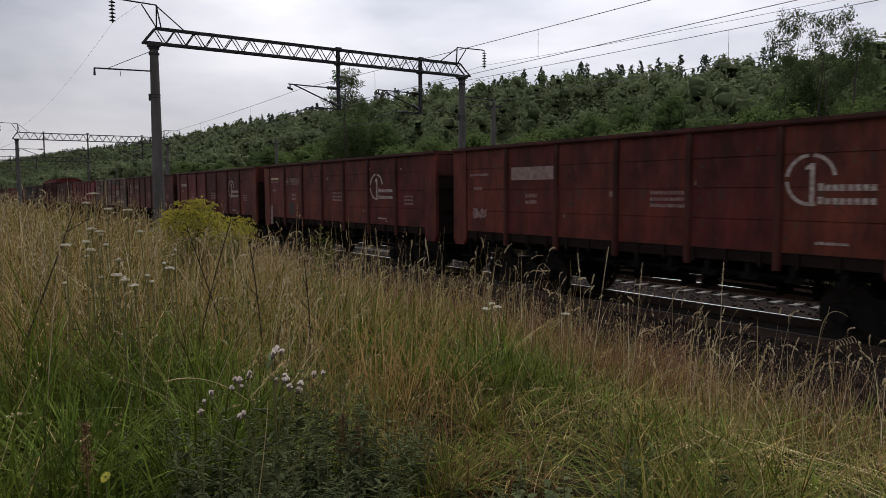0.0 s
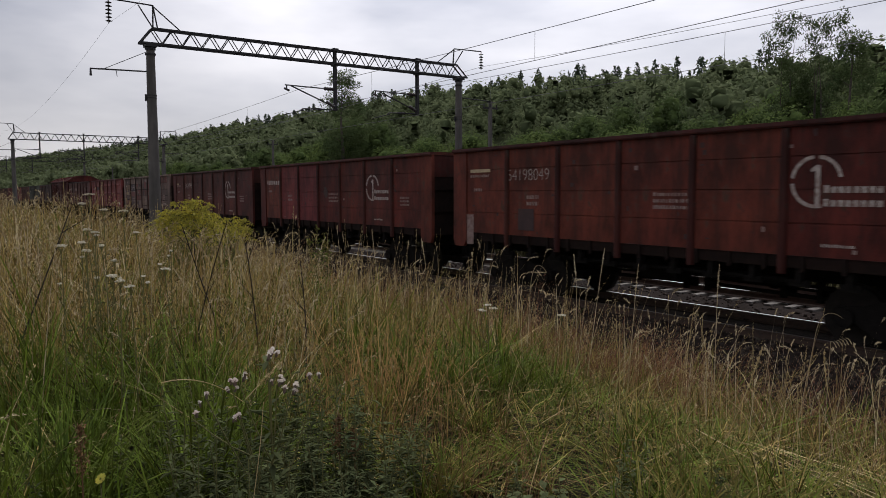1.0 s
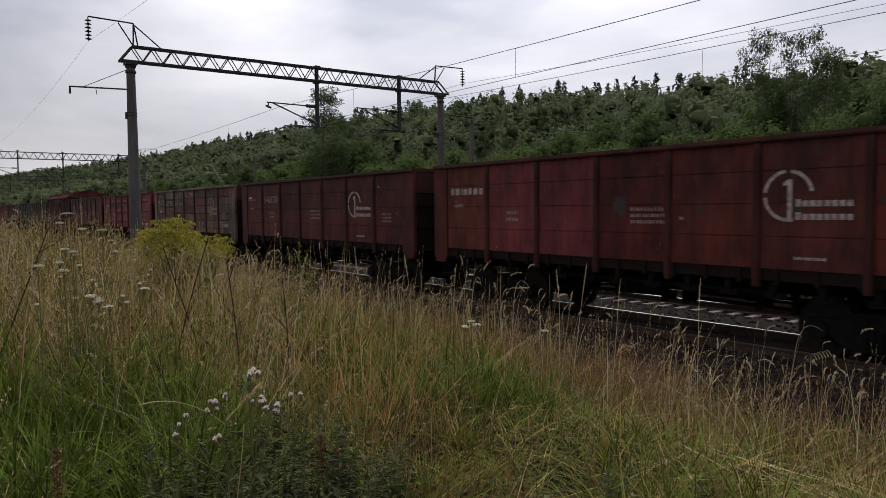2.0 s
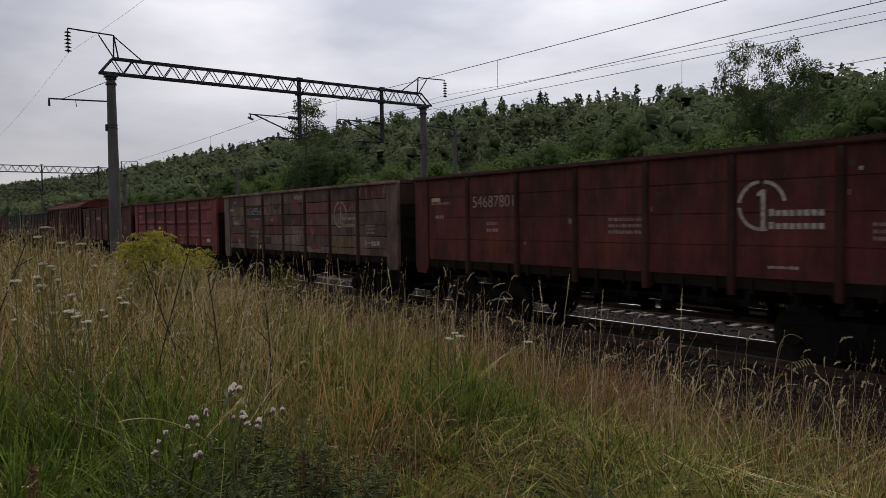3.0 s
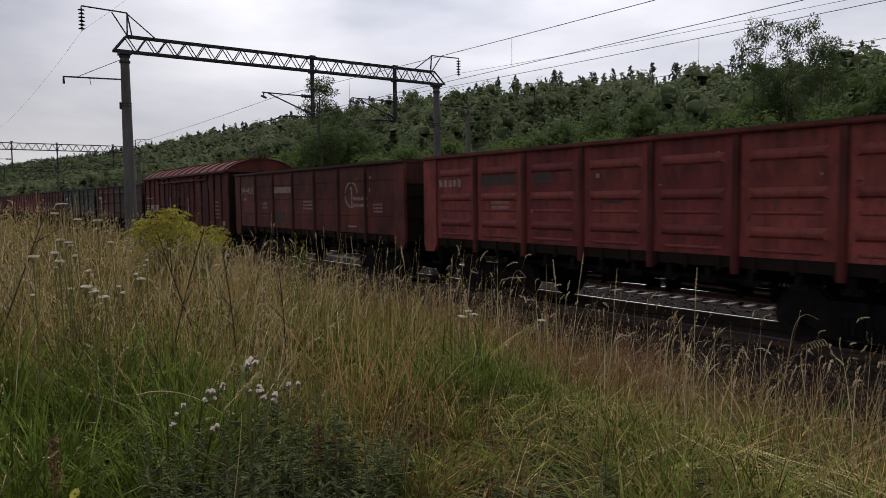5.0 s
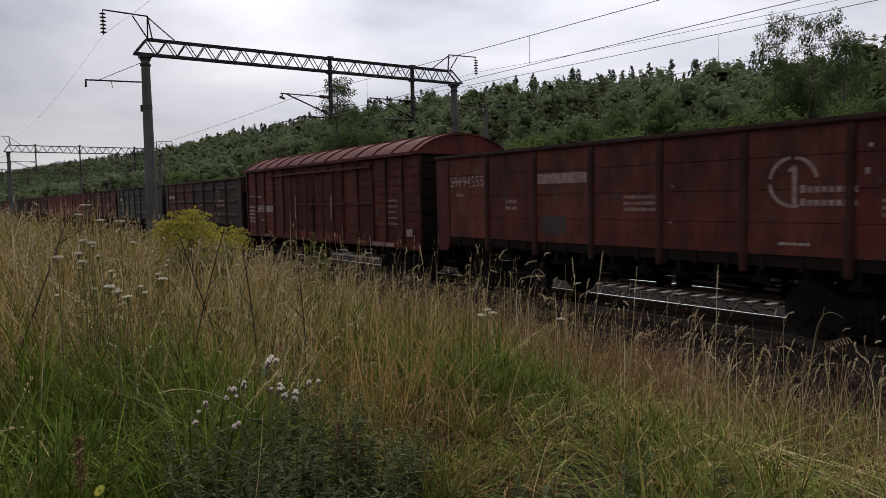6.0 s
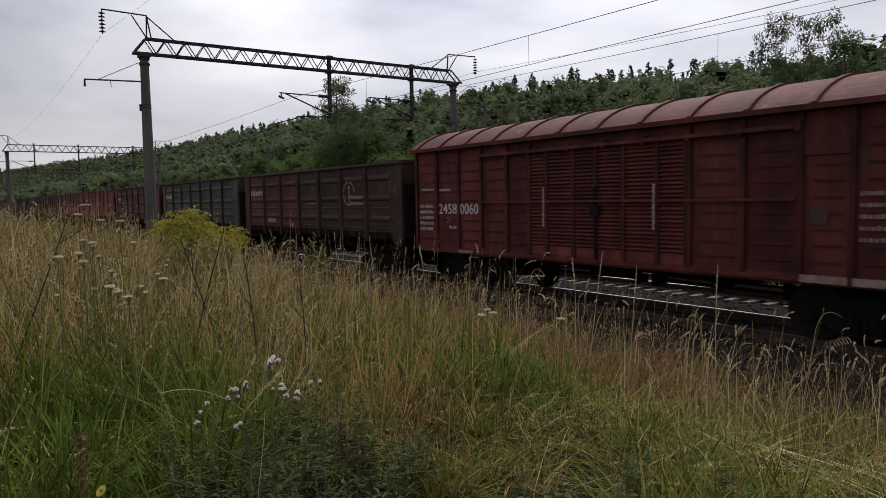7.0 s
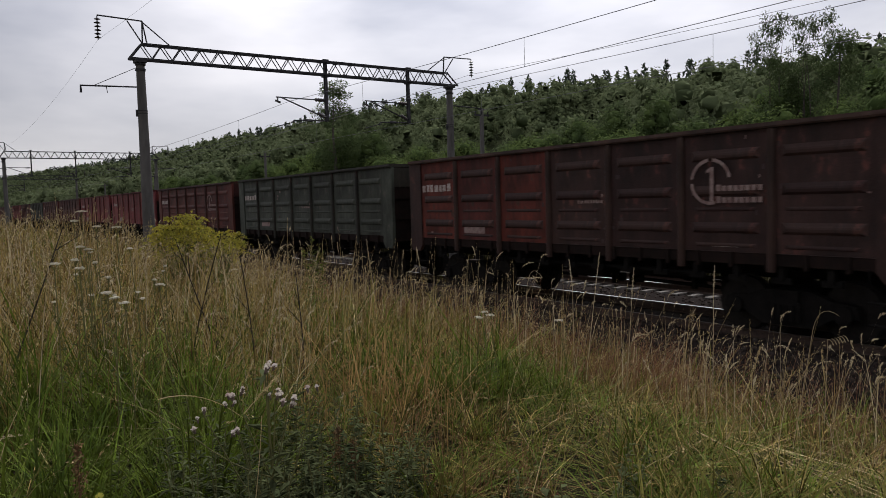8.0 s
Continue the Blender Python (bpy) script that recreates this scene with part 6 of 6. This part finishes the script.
    # tufts of reddish bent grass along the foot of the bank
    x, y = scatter(11000, 2.7, 30, rng, 9.3, 0.8)
    k = ((y > 4.6) & (rng.random(len(x)) < 0.85 * (1 - 0.45 * bare(x, y)))) | (np.exp(-(((x + 2.9) / 0.55) ** 2 + ((y - 1.95) / 0.5) ** 2)) > rng.random(len(x)) * 1.2)
    x, y = np.concatenate([x[k], rng.normal(-4.7, 0.8, 900)]), np.concatenate([y[k], rng.normal(5.5, 0.5, 900)])
    tip, ax = field("bent_grass", "reddish-brown fine bent grass along the ballast", M_BENT, x, y, 0.40, 0.85, 0.003, 0.0048, 0.25, 0.4, rng, 0.5)
    seed_heads("bent_panicles", "airy reddish panicles of the bent grass", M_BENT, tip, ax, rng, 0.16, 0.006, 14, 0.03)
    # weeds added beyond the second track, shade-coloured to darken the gap under wagons
    x, y = rng.uniform(-60, 3, 9000), rng.uniform(20.4, 27.5, 9000)
    field("trackside_weeds", "weeds coloured shade-dark beyond the far track", M_THATCH, x, y, 0.35, 1.0, 0.012, 0.022, 0.25, 0.5, rng)
    # flattened straw
    x, y = scatter(2000, 2.6, 6.5, rng, 6.0)
    k = np.exp(-(((x + 2.05) / 0.62) ** 2 + ((y - 3.78) / 0.48) ** 2)) + 0.35 * (patch_noise(x, y, 1.5, 21) - 0.5) > rng.uniform(0.3, 1.3, len(x))
    x, y = x[k], y[k]
    n = len(x)
    head = rng.normal(STRAW_HEAD, 0.22, n)
    V, Q, _, _ = strips(x, y, ground_z(x, y) + rng.uniform(0.08, 0.26, n), rng.uniform(0.3, 0.8, n), rng.uniform(0.005, 0.009, n), head, np.full(n, 0.94), rng.uniform(-0.12, 0.16, n), rng, rise=0.12)
    tagged(new("flattened_straw", from_arrays("flattened_straw", V, Q, M_STRAW)), "trampled pale straw lying over the grass", "straw", kind="stuff")


    # shorter growth on the rest of the bank top, behind and beside the view
    n = 32000
    x, y = rng.uniform(-11, 10, n), rng.uniform(-10, 8.8, n)
    wide = rng.random(n) < 0.2
    x[wide], y[wide] = rng.uniform(-60, 40, wide.sum()), rng.uniform(-40, 8.8, wide.sum())
    r, az = np.hypot(x, y), np.degrees(np.arctan2(-x, y))
    seen = (az > 14) & (az < 97) & (y < 8.8)
    keep = (~seen | (r < 2.3)) & (r > 0.25)
    green = rng.random(n) < 0.25 + 0.6 * patch_noise(x, y, 1.3, 81)
    for name, m, sel in (("short_green_grass", M_GREEN, green), ("short_dry_grass", M_OLIVE, ~green)):
        for near, hmin, hmax in ((True, 0.10, 0.24), (False, 0.22, 0.52)):
            q = keep & sel & ((r < 2.6) == near)
            field(name, "low grass on the flat top of the bank", m, x[q], y[q], hmin, hmax, 0.009, 0.018, 0.45, 0.8, rng)


build_meadow()


def at_sight(az, el, r):
    """A place seen from the top of the bank: bearing left of the far side, height angle, distance on the level."""
    return Vector((-r * math.sin(radians(az)), r * math.cos(radians(az)), EYE[2] + r * math.tan(radians(el))))


def curved_stem(bm, a, b, r0, r1, bow, n=6):
    a, b = Vector(a), Vector(b)
    pts = [a.lerp(b, i / n) + Vector(bow) * math.sin(math.pi * i / n) for i in range(n + 1)]
    tube(bm, pts, r0, r1)
    return pts


def leaf_set(pts, n, length, width, rng, mat, name, parent, droop=0.2):
    """Narrow leaves set along a stem."""
    Vs = []
    for i in range(n):
        t = rng.random() * 0.9
        k = min(int(t * (len(pts) - 1)), len(pts) - 2)
        p = np.array(pts[k].lerp(pts[k + 1], rng.random()))
        a = rng.uniform(0, 6.28)
        d = np.array([math.cos(a), math.sin(a), rng.uniform(-droop, 0.7)])
        d /= np.linalg.norm(d)
        e = np.cross(d, [0, 0, 1.0])
        e /= np.linalg.norm(e)
        s = length * rng.uniform(0.5, 1.1) * (1.15 - 0.6 * t)
        m = p + d * s * 0.5 + np.array([0, 0, s * 0.06])
        Vs += [p, m + e * width * s, p + d * s - np.array([0, 0, s * 0.12]), m - e * width * s]
    return part(name, from_arrays(name, Vs, np.arange(len(Vs)).reshape(-1, 4), mat), None, parent)


def build_thistle(x, y, top):
    rng = np.random.default_rng(31)
    z = float(ground_z(x, y))
    g = thing("thistle", "creeping thistle with white downy seed heads in the grass", "thistle")
    stem = bmesh.new()
    main = curved_stem(stem, (x, y, z - 0.05), (x - 0.02, y, top - 0.02), 0.006, 0.003, (0.02, 0, 0))
    heads = [main[-1]]
    # heads spread in small clusters on branches
    for du, dv, m in ((-0.20, -0.13, 2), (-0.10, -0.075, 4), (0.02, -0.10, 4), (0.065, -0.12, 3), (0.145, -0.10, 2), (-0.10, -0.20, 3), (-0.245, -0.19, 1), (0.0, 0.0, 4), (-0.12, -0.10, 3)):
        tip = Vector((x + du * 0.36, y + du * 0.93, top + dv))
        k = main[rng.integers(2, 5)]
        branch = bmesh.new()
        curved_stem(branch, k, tip, 0.003, 0.0018, (0, 0, -0.02), 4)
        part("branch", branch, M_GSTEM, g)
        for i in range(m):
            heads.append(tip + Vector((rng.uniform(-0.022, 0.022), rng.uniform(-0.022, 0.022), rng.uniform(-0.02, 0.015))))
    part("stem", stem, M_GSTEM, g)
    leaf_set(main, 80, 0.13, 0.13, rng, M_HERB, "leaves", g)
    for h in heads:
        bm = bmesh.new()
        tilt = Vector((rng.uniform(-0.5, 0.5), rng.uniform(-0.5, 0.5), 1)).normalized()
        size = rng.uniform(0.5, 0.95)
        rod(bm, h - tilt * 0.004, h + tilt * 0.005, 0.003, 0.0074 * size, seg=8)
        rod(bm, h + tilt * 0.005, h + tilt * 0.013, 0.0074 * size, 0.0055 * size, seg=8)
        cup = part("seed_head", bm, M_CUP, g)
        bm = bmesh.new()
        for i in range(22):
            a, e = rng.uniform(0, 6.28), rng.uniform(0.0, 1.5)
            d = Vector((math.cos(a) * math.cos(e), math.sin(a) * math.cos(e), math.sin(e)))
            d = (Vector((0, 0, 1)).rotation_difference(tilt) @ d) * size * rng.uniform(0.6, 1.15)
            s = d.orthogonal().normalized() * 0.0022
            o = h + tilt * 0.011
            v = [bm.verts.new(p) for p in (o - s, o + s, o + d * 0.0135 + s * 1.5, o + d * 0.0135 - s * 1.5)]
            bm.faces.new(v)
        tagged(part("down", bm, M_TUFT, cup), "whitish lilac down", kind="stuff")
    return g


thistle_at = at_sight(69.05, -12.4, 2.35)
build_thistle(thistle_at.x, thistle_at.y, thistle_at.z)


def build_herb_patch():
    """Grey-green leafy weeds round the thistle."""
    rng = np.random.default_rng(41)
    spots = []
    for i in range(110):
        p = at_sight(rng.uniform(59, 76), 0, rng.uniform(2.0, 3.2))
        spots.append((p.x, p.y))
    for i in range(46):
        p = at_sight(rng.choice((rng.uniform(40, 58), rng.uniform(76, 90), rng.uniform(27, 34))), 0, rng.uniform(2.3, 3.3))
        spots.append((p.x, p.y))
    for x, y in spots:
        z = float(ground_z(x, y))
        h = rng.uniform(0.30, 0.60) * (1.2 if 59 < math.degrees(math.atan2(-x, y)) < 76 else 0.72)
        g = thing("herb", "grey-green leafy weed among the grass", "weed", "weeds in the meadow")
        bm = bmesh.new()
        pts = curved_stem(bm, (x, y, z - 0.03), (x + rng.uniform(-0.1, 0.1), y + rng.uniform(-0.1, 0.1), z + h), 0.003, 0.0015, (rng.uniform(-0.04, 0.04), 0, 0))
        part("stem", bm, M_GSTEM, g)
        leaf_set(pts, 130, 0.072, 0.13, rng, M_HERB, "leaves", g)


build_herb_patch()


def build_yarrow(top, spread, seed, lean=0.1):
    rng = np.random.default_rng(seed)
    x, y = top.x + rng.uniform(-lean, lean), top.y + rng.uniform(-lean, lean)
    g = thing("yarrow", "white-flowered yarrow standing in dry grass", "wildflower", "white wildflowers")
    bm = bmesh.new()
    pts = curved_stem(bm, (x, y, float(ground_z(x, y)) - 0.03), top - Vector((0, 0, 0.04)), 0.004, 0.0025, (0.01, 0.01, 0))
    for i in range(9):
        a, q = rng.uniform(0, 6.28), spread * rng.uniform(0.2, 0.9)
        rod(bm, pts[-1], top + Vector((math.cos(a) * q, math.sin(a) * q, rng.uniform(-0.008, 0.004))), 0.0014, seg=4, caps=False)
    part("stem", bm, M_GSTEM, g)
    fl = bmesh.new()
    for i in range(int(22 + spread * 500)):
        a, q = rng.uniform(0, 6.28), spread * math.sqrt(rng.random())
        c = top + Vector((math.cos(a) * q, math.sin(a) * q, 0.004 * (1 - (q / spread) ** 2) + rng.uniform(-0.004, 0.004)))
        rod(fl, c, c + Vector((0, 0, 0.005)), 0.003, 0.0062, seg=6)
    tagged(part("umbel", fl, M_UMBEL, g), "flat white flower cluster", kind="stuff")
    leaf_set(pts, 22, 0.06, 0.12, rng, M_HERB, "leaves", g)


def build_goldenrod(x, y, top):
    rng = np.random.default_rng(51)
    g = thing("goldenrod", "clump of yellow flowering goldenrod on the bank", "goldenrod")
    z = float(ground_z(x, y))
    for i in range(62):
        a, q = rng.uniform(0, 6.28), math.sqrt(rng.random())
        bx, by = x + 0.3 * q * math.cos(a), y + 0.3 * q * math.sin(a)
        tx, ty = x + 0.5 * q * math.cos(a), y + 0.62 * q * math.sin(a)
        tz = top - 0.07 - 0.28 * q * q - rng.uniform(0, 0.24) - 0.15 * (ty - y)
        bm = bmesh.new()
        pts = curved_stem(bm, (bx, by, z - 0.05), (tx, ty, tz), 0.005, 0.002, (0, 0, 0.02))
        stem = part("stem", bm, M_GSTEM, g)
        leaf_set(pts, 60, 0.14, 0.10, rng, M_GREEN, "leaves", stem)
        P, D = [], []
        for k in range(13):
            b = rng.uniform(0, 6.28)
            t = rng.uniform(0.0, 0.25)
            o = np.array([tx, ty, tz - t])
            ln = 0.07 + t * 0.80
            for j in range(12):
                s = j / 11
                P.append(o + np.array([math.cos(b) * ln * s, math.sin(b) * ln * s, ln * (0.60 * s - 0.75 * s * s)]) + rng.normal(0, 0.006, 3))
        V, Q = leaf_quads(np.array(P), 0.017, rng, 0.9)
        tagged(part("flower_plume", from_arrays("flower_plume", V, Q, M_GOLD), None, stem), "yellow feathery plume", kind="stuff")
    return g


def build_dead_stalk(foot, tip, forks, seed, r=0.006):
    rng = np.random.default_rng(seed)
    g = thing("dead_stalk", "dark dry branching weed stalk in the meadow", "weed stalk", "dry dark stalks")
    bm = bmesh.new()
    pts = curved_stem(bm, foot, tip, r, r * 0.4, (rng.uniform(-0.03, 0.03), rng.uniform(-0.03, 0.03), 0), 8)
    for i in range(forks):
        k = rng.integers(3, 8)
        d = (Vector(tip) - Vector(foot)).normalized()
        q = d + Vector(rng.uniform(-0.8, 0.8, 3))
        rod(bm, pts[k], pts[k] + q * rng.uniform(0.08, 0.22), r * 0.45, r * 0.2, seg=5, caps=False)
    part("stem", bm, M_STEM, g)
    V, Q = leaf_quads(np.array([np.array(pts[rng.integers(3, 9)]) + rng.normal(0, 0.02, 3) for _ in range(26)]), 0.012, rng, 0.6)
    part("withered_leaves", from_arrays("withered_leaves", V, Q, M_STEM), None, g)


for k, (az, el, r, sp) in enumerate(((81.4, -0.1, 5.6, 0.036), (81.9, -0.75, 5.6, 0.030), (80.5, -1.2, 5.4, 0.026), (79.2, -1.3, 5.3, 0.030), (81.6, -2.6, 5.0, 0.024),
                                     (81.1, -2.8, 4.9, 0.024), (83.3, -3.7, 4.6, 0.030), (81.7, -4.1, 4.5, 0.024), (80.1, -6.0, 4.0, 0.026), (78.9, -6.8, 3.9, 0.026),
                                     (76.5, -5.65, 4.4, 0.026), (82.0, -3.5, 4.6, 0.025), (79.6, -6.4, 3.95, 0.022), (51.4, -9.15, 5.2, 0.032), (52.3, -9.3, 5.2, 0.030), (51.8, -8.9, 5.25, 0.024), (46.0, -9.6, 5.4, 0.032))):
    build_yarrow(at_sight(az, el, r), sp, 200 + k)
more = random.Random(9)
for k in range(13):
    build_yarrow(at_sight(more.uniform(76, 84.5), more.uniform(-6.6, -2.0), more.uniform(4.8, 6.0)), more.uniform(0.010, 0.018), 240 + k)
gold = at_sight(73.6, 0.1, 10.8)
build_goldenrod(gold.x, gold.y, gold.z)
for k, (a0, e0, a1, e1, r) in enumerate(((87.5, -8.5, 82.6, -1.1, 5.6), (75.0, -13.5, 72.0, -2.1, 5.8), (69.8, -14.5, 70.7, -3.8, 5.4), (71.6, -13.0, 75.2, -2.5, 5.8), (66.4, -12, 66.6, -5.2, 5.2))):
    foot, tip = at_sight(a0, e0, r), at_sight(a1, e1, r)
    foot.z = float(ground_z(foot.x, foot.y)) - 0.02
    build_dead_stalk(foot, tip, 3, 300 + k, 0.008)


def build_straw(points, r, reach, ear=False):
    """One stout bleached straw through three places."""
    g = thing("straw_stalk", "stout pale bleached straw bent through the weeds", "straw", "single pale straws")
    a, b, c = (at_sight(az, el, reach) for az, el in points)
    bm = bmesh.new()
    pts = [a * (1 - t) ** 2 + (b * 2 - (a + c) * 0.5) * 2 * t * (1 - t) + c * t * t for t in (i / 8 for i in range(9))]
    d = pts[1] - pts[0]
    if d.z > 1.5 * Vector((d.x, d.y)).length:   # a standing straw goes on down to its root
        drop = pts[0].z - float(ground_z(pts[0].x, pts[0].y)) + 0.02
        pts = [pts[0] - d * (drop / d.z), pts[0] - d * (0.5 * drop / d.z)] + pts
    mat = M_STRAW if reach < 5.5 else M_HEAD
    tube(bm, pts, r, r * 0.6, 5)
    part("stem", bm, mat, g)
    if ear:
        rng = np.random.default_rng(int(reach * 1000))
        P = np.array([np.array(pts[-6].lerp(pts[-1], rng.random())) + rng.normal(0, 0.003, 3) for _ in range(70)])
        V, Q = leaf_quads(P, 0.009 if reach < 5.5 else 0.0105, rng, 0.4)
        part("ear", from_arrays("ear", V, Q, mat), None, g)


for sight, reach, ear in ((((70.51, -22.67), (69.94, -19.05), (69.62, -15.91)), 2.2, False), (((70.93, -15.61), (69.62, -14.32), (68.09, -12.92)), 2.25, True),
                          (((77.06, -13.9), (74.01, -14.09), (71.06, -15.85)), 2.4, False),
                          (((33.15, -16.86), (32.07, -13.96), (31.21, -11.07)), 3.9, True), (((32.19, -16.36), (33.79, -14.93), (37.46, -12.98)), 4.2, False),
                          (((26.71, -14.9), (27.15, -12.65), (27.27, -11.11)), 4.6, True),
                          (((27.93, -10.39), (27.35, -8.6), (26.19, -8.75)), 7.0, False), (((48.51, -8.46), (48.13, -5.89), (47.2, -6.23)), 7.6, True),
                          (((51.73, -7.16), (51.42, -5.47), (51.01, -5.91)), 8.0, True), (((43.42, -9.66), (43.11, -7.04), (42.76, -4.33)), 6.6, True),
                          (((40.55, -10.41), (40.38, -7.83), (40.21, -5.46)), 6.4, True), (((34.49, -9.26), (34.46, -7.3), (34.39, -5.3)), 6.4, True),
                          (((44.87, -7.95), (44.93, -6.42), (45.12, -4.8)), 6.8, True), (((60.69, -5.78), (60.85, -4.44), (61.01, -2.88)), 8.5, True),
                          (((56.75, -6.26), (56.88, -4.92), (57.1, -3.58)), 8.0, True), (((45.55, -13.19), (47.11, -11.5), (48.24, -9.78)), 4.6, False),
                          (((50.24, -11.57), (51.14, -9.82), (51.9, -8.49)), 5.0, True)):
    build_straw(sight, 0.0017 if reach < 3 else (0.002 if reach < 5.5 else 0.0030), reach, ear)


def build_dock(az, el, r, height):
    """A dead dock: a short stem with tiers of rust-brown seeds."""
    rng = np.random.default_rng(int(az * 10))
    top = at_sight(az, el, r)
    g = thing("dock_plant", "dead rust-brown dock seed stalk in green grass", "weed stalk", "dead docks")
    bm = bmesh.new()
    pts = curved_stem(bm, (top.x, top.y, float(ground_z(top.x, top.y)) - 0.03), top, 0.004, 0.002, (0.01, 0.0, 0.0))
    part("stem", bm, M_RUSTY, g)
    P = []
    for tier in range(7):
        c = np.array(top) - np.array([0, 0, height * tier / 6.5])
        P += [c + rng.normal(0, 1, 3) * np.array([0.011, 0.011, 0.013]) * (0.7 + 0.08 * tier) for _ in range(44)]
    V, Q = leaf_quads(np.array(P), 0.0075, rng, 0.8)
    tagged(part("seed_cluster", from_arrays("seed_cluster", V, Q, M_RUSTY), None, g), "rust-brown seeds", kind="stuff")


for az, el, r, height in ((82.6, -16.3, 2.75, 0.17), (63.8, -17.4, 2.9, 0.15), (62.6, -18.4, 2.85, 0.10)):
    build_dock(az, el, r, height)


def build_mugwort(az, el, r):
    """A tall green weed with narrow leaves and small spikes at its top."""
    rng = np.random.default_rng(61)
    top = at_sight(az, el, r)
    z = float(ground_z(top.x, top.y))
    g = thing("mugwort", "tall green leafy weed with budding spikes on the bank", "weed")
    for dx, dy, drop in ((0, 0, 0.0), (0.06, 0.08, 0.10), (-0.05, -0.09, 0.14), (0.02, 0.15, 0.2)):
        bm = bmesh.new()
        pts = curved_stem(bm, (top.x + dx * 0.4, top.y + dy * 0.4, z - 0.03), (top.x + dx, top.y + dy, top.z - drop), 0.006, 0.002, (0, 0.01, 0))
        stem = part("stem", bm, M_GSTEM, g)
        leaf_set(pts, 70, 0.13, 0.12, rng, M_GREEN, "leaves", stem)
        P = np.array([np.array(pts[-3].lerp(pts[-1], rng.random())) + rng.normal(0, 0.012, 3) for _ in range(90)])
        V, Q = leaf_quads(P, 0.016, rng, 0.6)
        tagged(part("bud_spike", from_arrays("bud_spike", V, Q, M_OLIVE), None, stem), "pale green budding spike", kind="stuff")


build_mugwort(65.3, -2.5, 9.4)


def build_plume(az, el, r):
    """A reed-like panicle that hangs to one side in separate fingers."""
    top = at_sight(az, el, r)
    g = thing("brome_stalk", "pale one-sided drooping brome panicle before the ballast", "grass stalk")
    bm = bmesh.new()
    pts = curved_stem(bm, (top.x - 0.03, top.y, float(ground_z(top.x, top.y)) - 0.03), top, 0.004, 0.002, (0.0, 0.0, 0.01))
    part("stem", bm, M_HEAD, g)
    side = Vector((math.cos(radians(az)), math.sin(radians(az)), 0))
    for k in range(6):
        start = pts[-1] + side * (0.022 * k) + Vector((0, 0, 0.008 * k))
        finger = [start + side * (0.03 * t) + Vector((0, 0, 0.014 * t - 0.030 * t * t)) for t in (0.0, 0.5, 1.0, 1.5)]
        part("spikelet", tube(bmesh.new(), finger, 0.0018, 0.0042, 5), M_HEAD, g)


build_plume(26.9, -10.4, 6.9)


def build_leafy_patch():
    """Broad dark leaves low in the grass, and one small yellow flower."""
    rng = np.random.default_rng(67)
    for k in range(9):
        p = at_sight(48.2 + rng.uniform(-2.6, 2.6), 0, rng.uniform(2.55, 2.95))
        z = float(ground_z(p.x, p.y))
        g = thing("clover", "low dark broad-leaved weed in the grass", "weed", "broad-leaved weeds")
        bm = bmesh.new()
        pts = curved_stem(bm, (p.x, p.y, z - 0.02), (p.x + rng.uniform(-0.05, 0.05), p.y + rng.uniform(-0.05, 0.05), z + 0.30), 0.003, 0.002, (0.01, 0, 0))
        part("stem", bm, M_GSTEM, g)
        leaf_set(pts, 26, 0.085, 0.36, rng, M_HERB, "leaves", g, 0.1)
    top = at_sight(81.4, -20.0, 2.5)
    g = thing("yellow_flower", "small yellow daisy-like flower low in the grass", "wildflower")
    bm = bmesh.new()
    curved_stem(bm, (top.x, top.y, float(ground_z(top.x, top.y)) - 0.02), top, 0.002, 0.0015, (0.01, 0, 0))
    part("stem", bm, M_GSTEM, g)
    bm = bmesh.new()
    for k in range(9):
        a = k * 0.698
        prism(bm, [(0.004, -0.003), (0.017, -0.0045), (0.019, 0.0), (0.017, 0.0045), (0.004, 0.003)], "z", 0.0, 0.0012)
        bmesh.ops.rotate(bm, verts=bm.verts[-10:], cent=(0, 0, 0), matrix=Matrix.Rotation(a, 3, "Z"))
    petals = part("petals", bm, M_GOLD, g, at=tuple(top))
    petals.rotation_euler = (0.7, 0.5, 0)


build_leafy_patch()


# ---- what moves ----
def motions():
    """The train rolls past from the distance; wheels turn with it."""
    for wagon, middle in TRAIN:
        walk(wagon, [(t, pose(middle + travelled(t), Y1, 0)) for t in [0.5 * k for k in range(17)]])
    steps = [k / FPS for k in range(int(8 * FPS) + 1)]
    spins = [(t, math.degrees(travelled(t) / 0.475)) for t in steps]
    for wheel in WHEELS[:40]:
        x, y, z = wheel.location
        walk(wheel, [(t, pose(x, y, z, 0, a % 360, 0)) for t, a in spins])


motions()
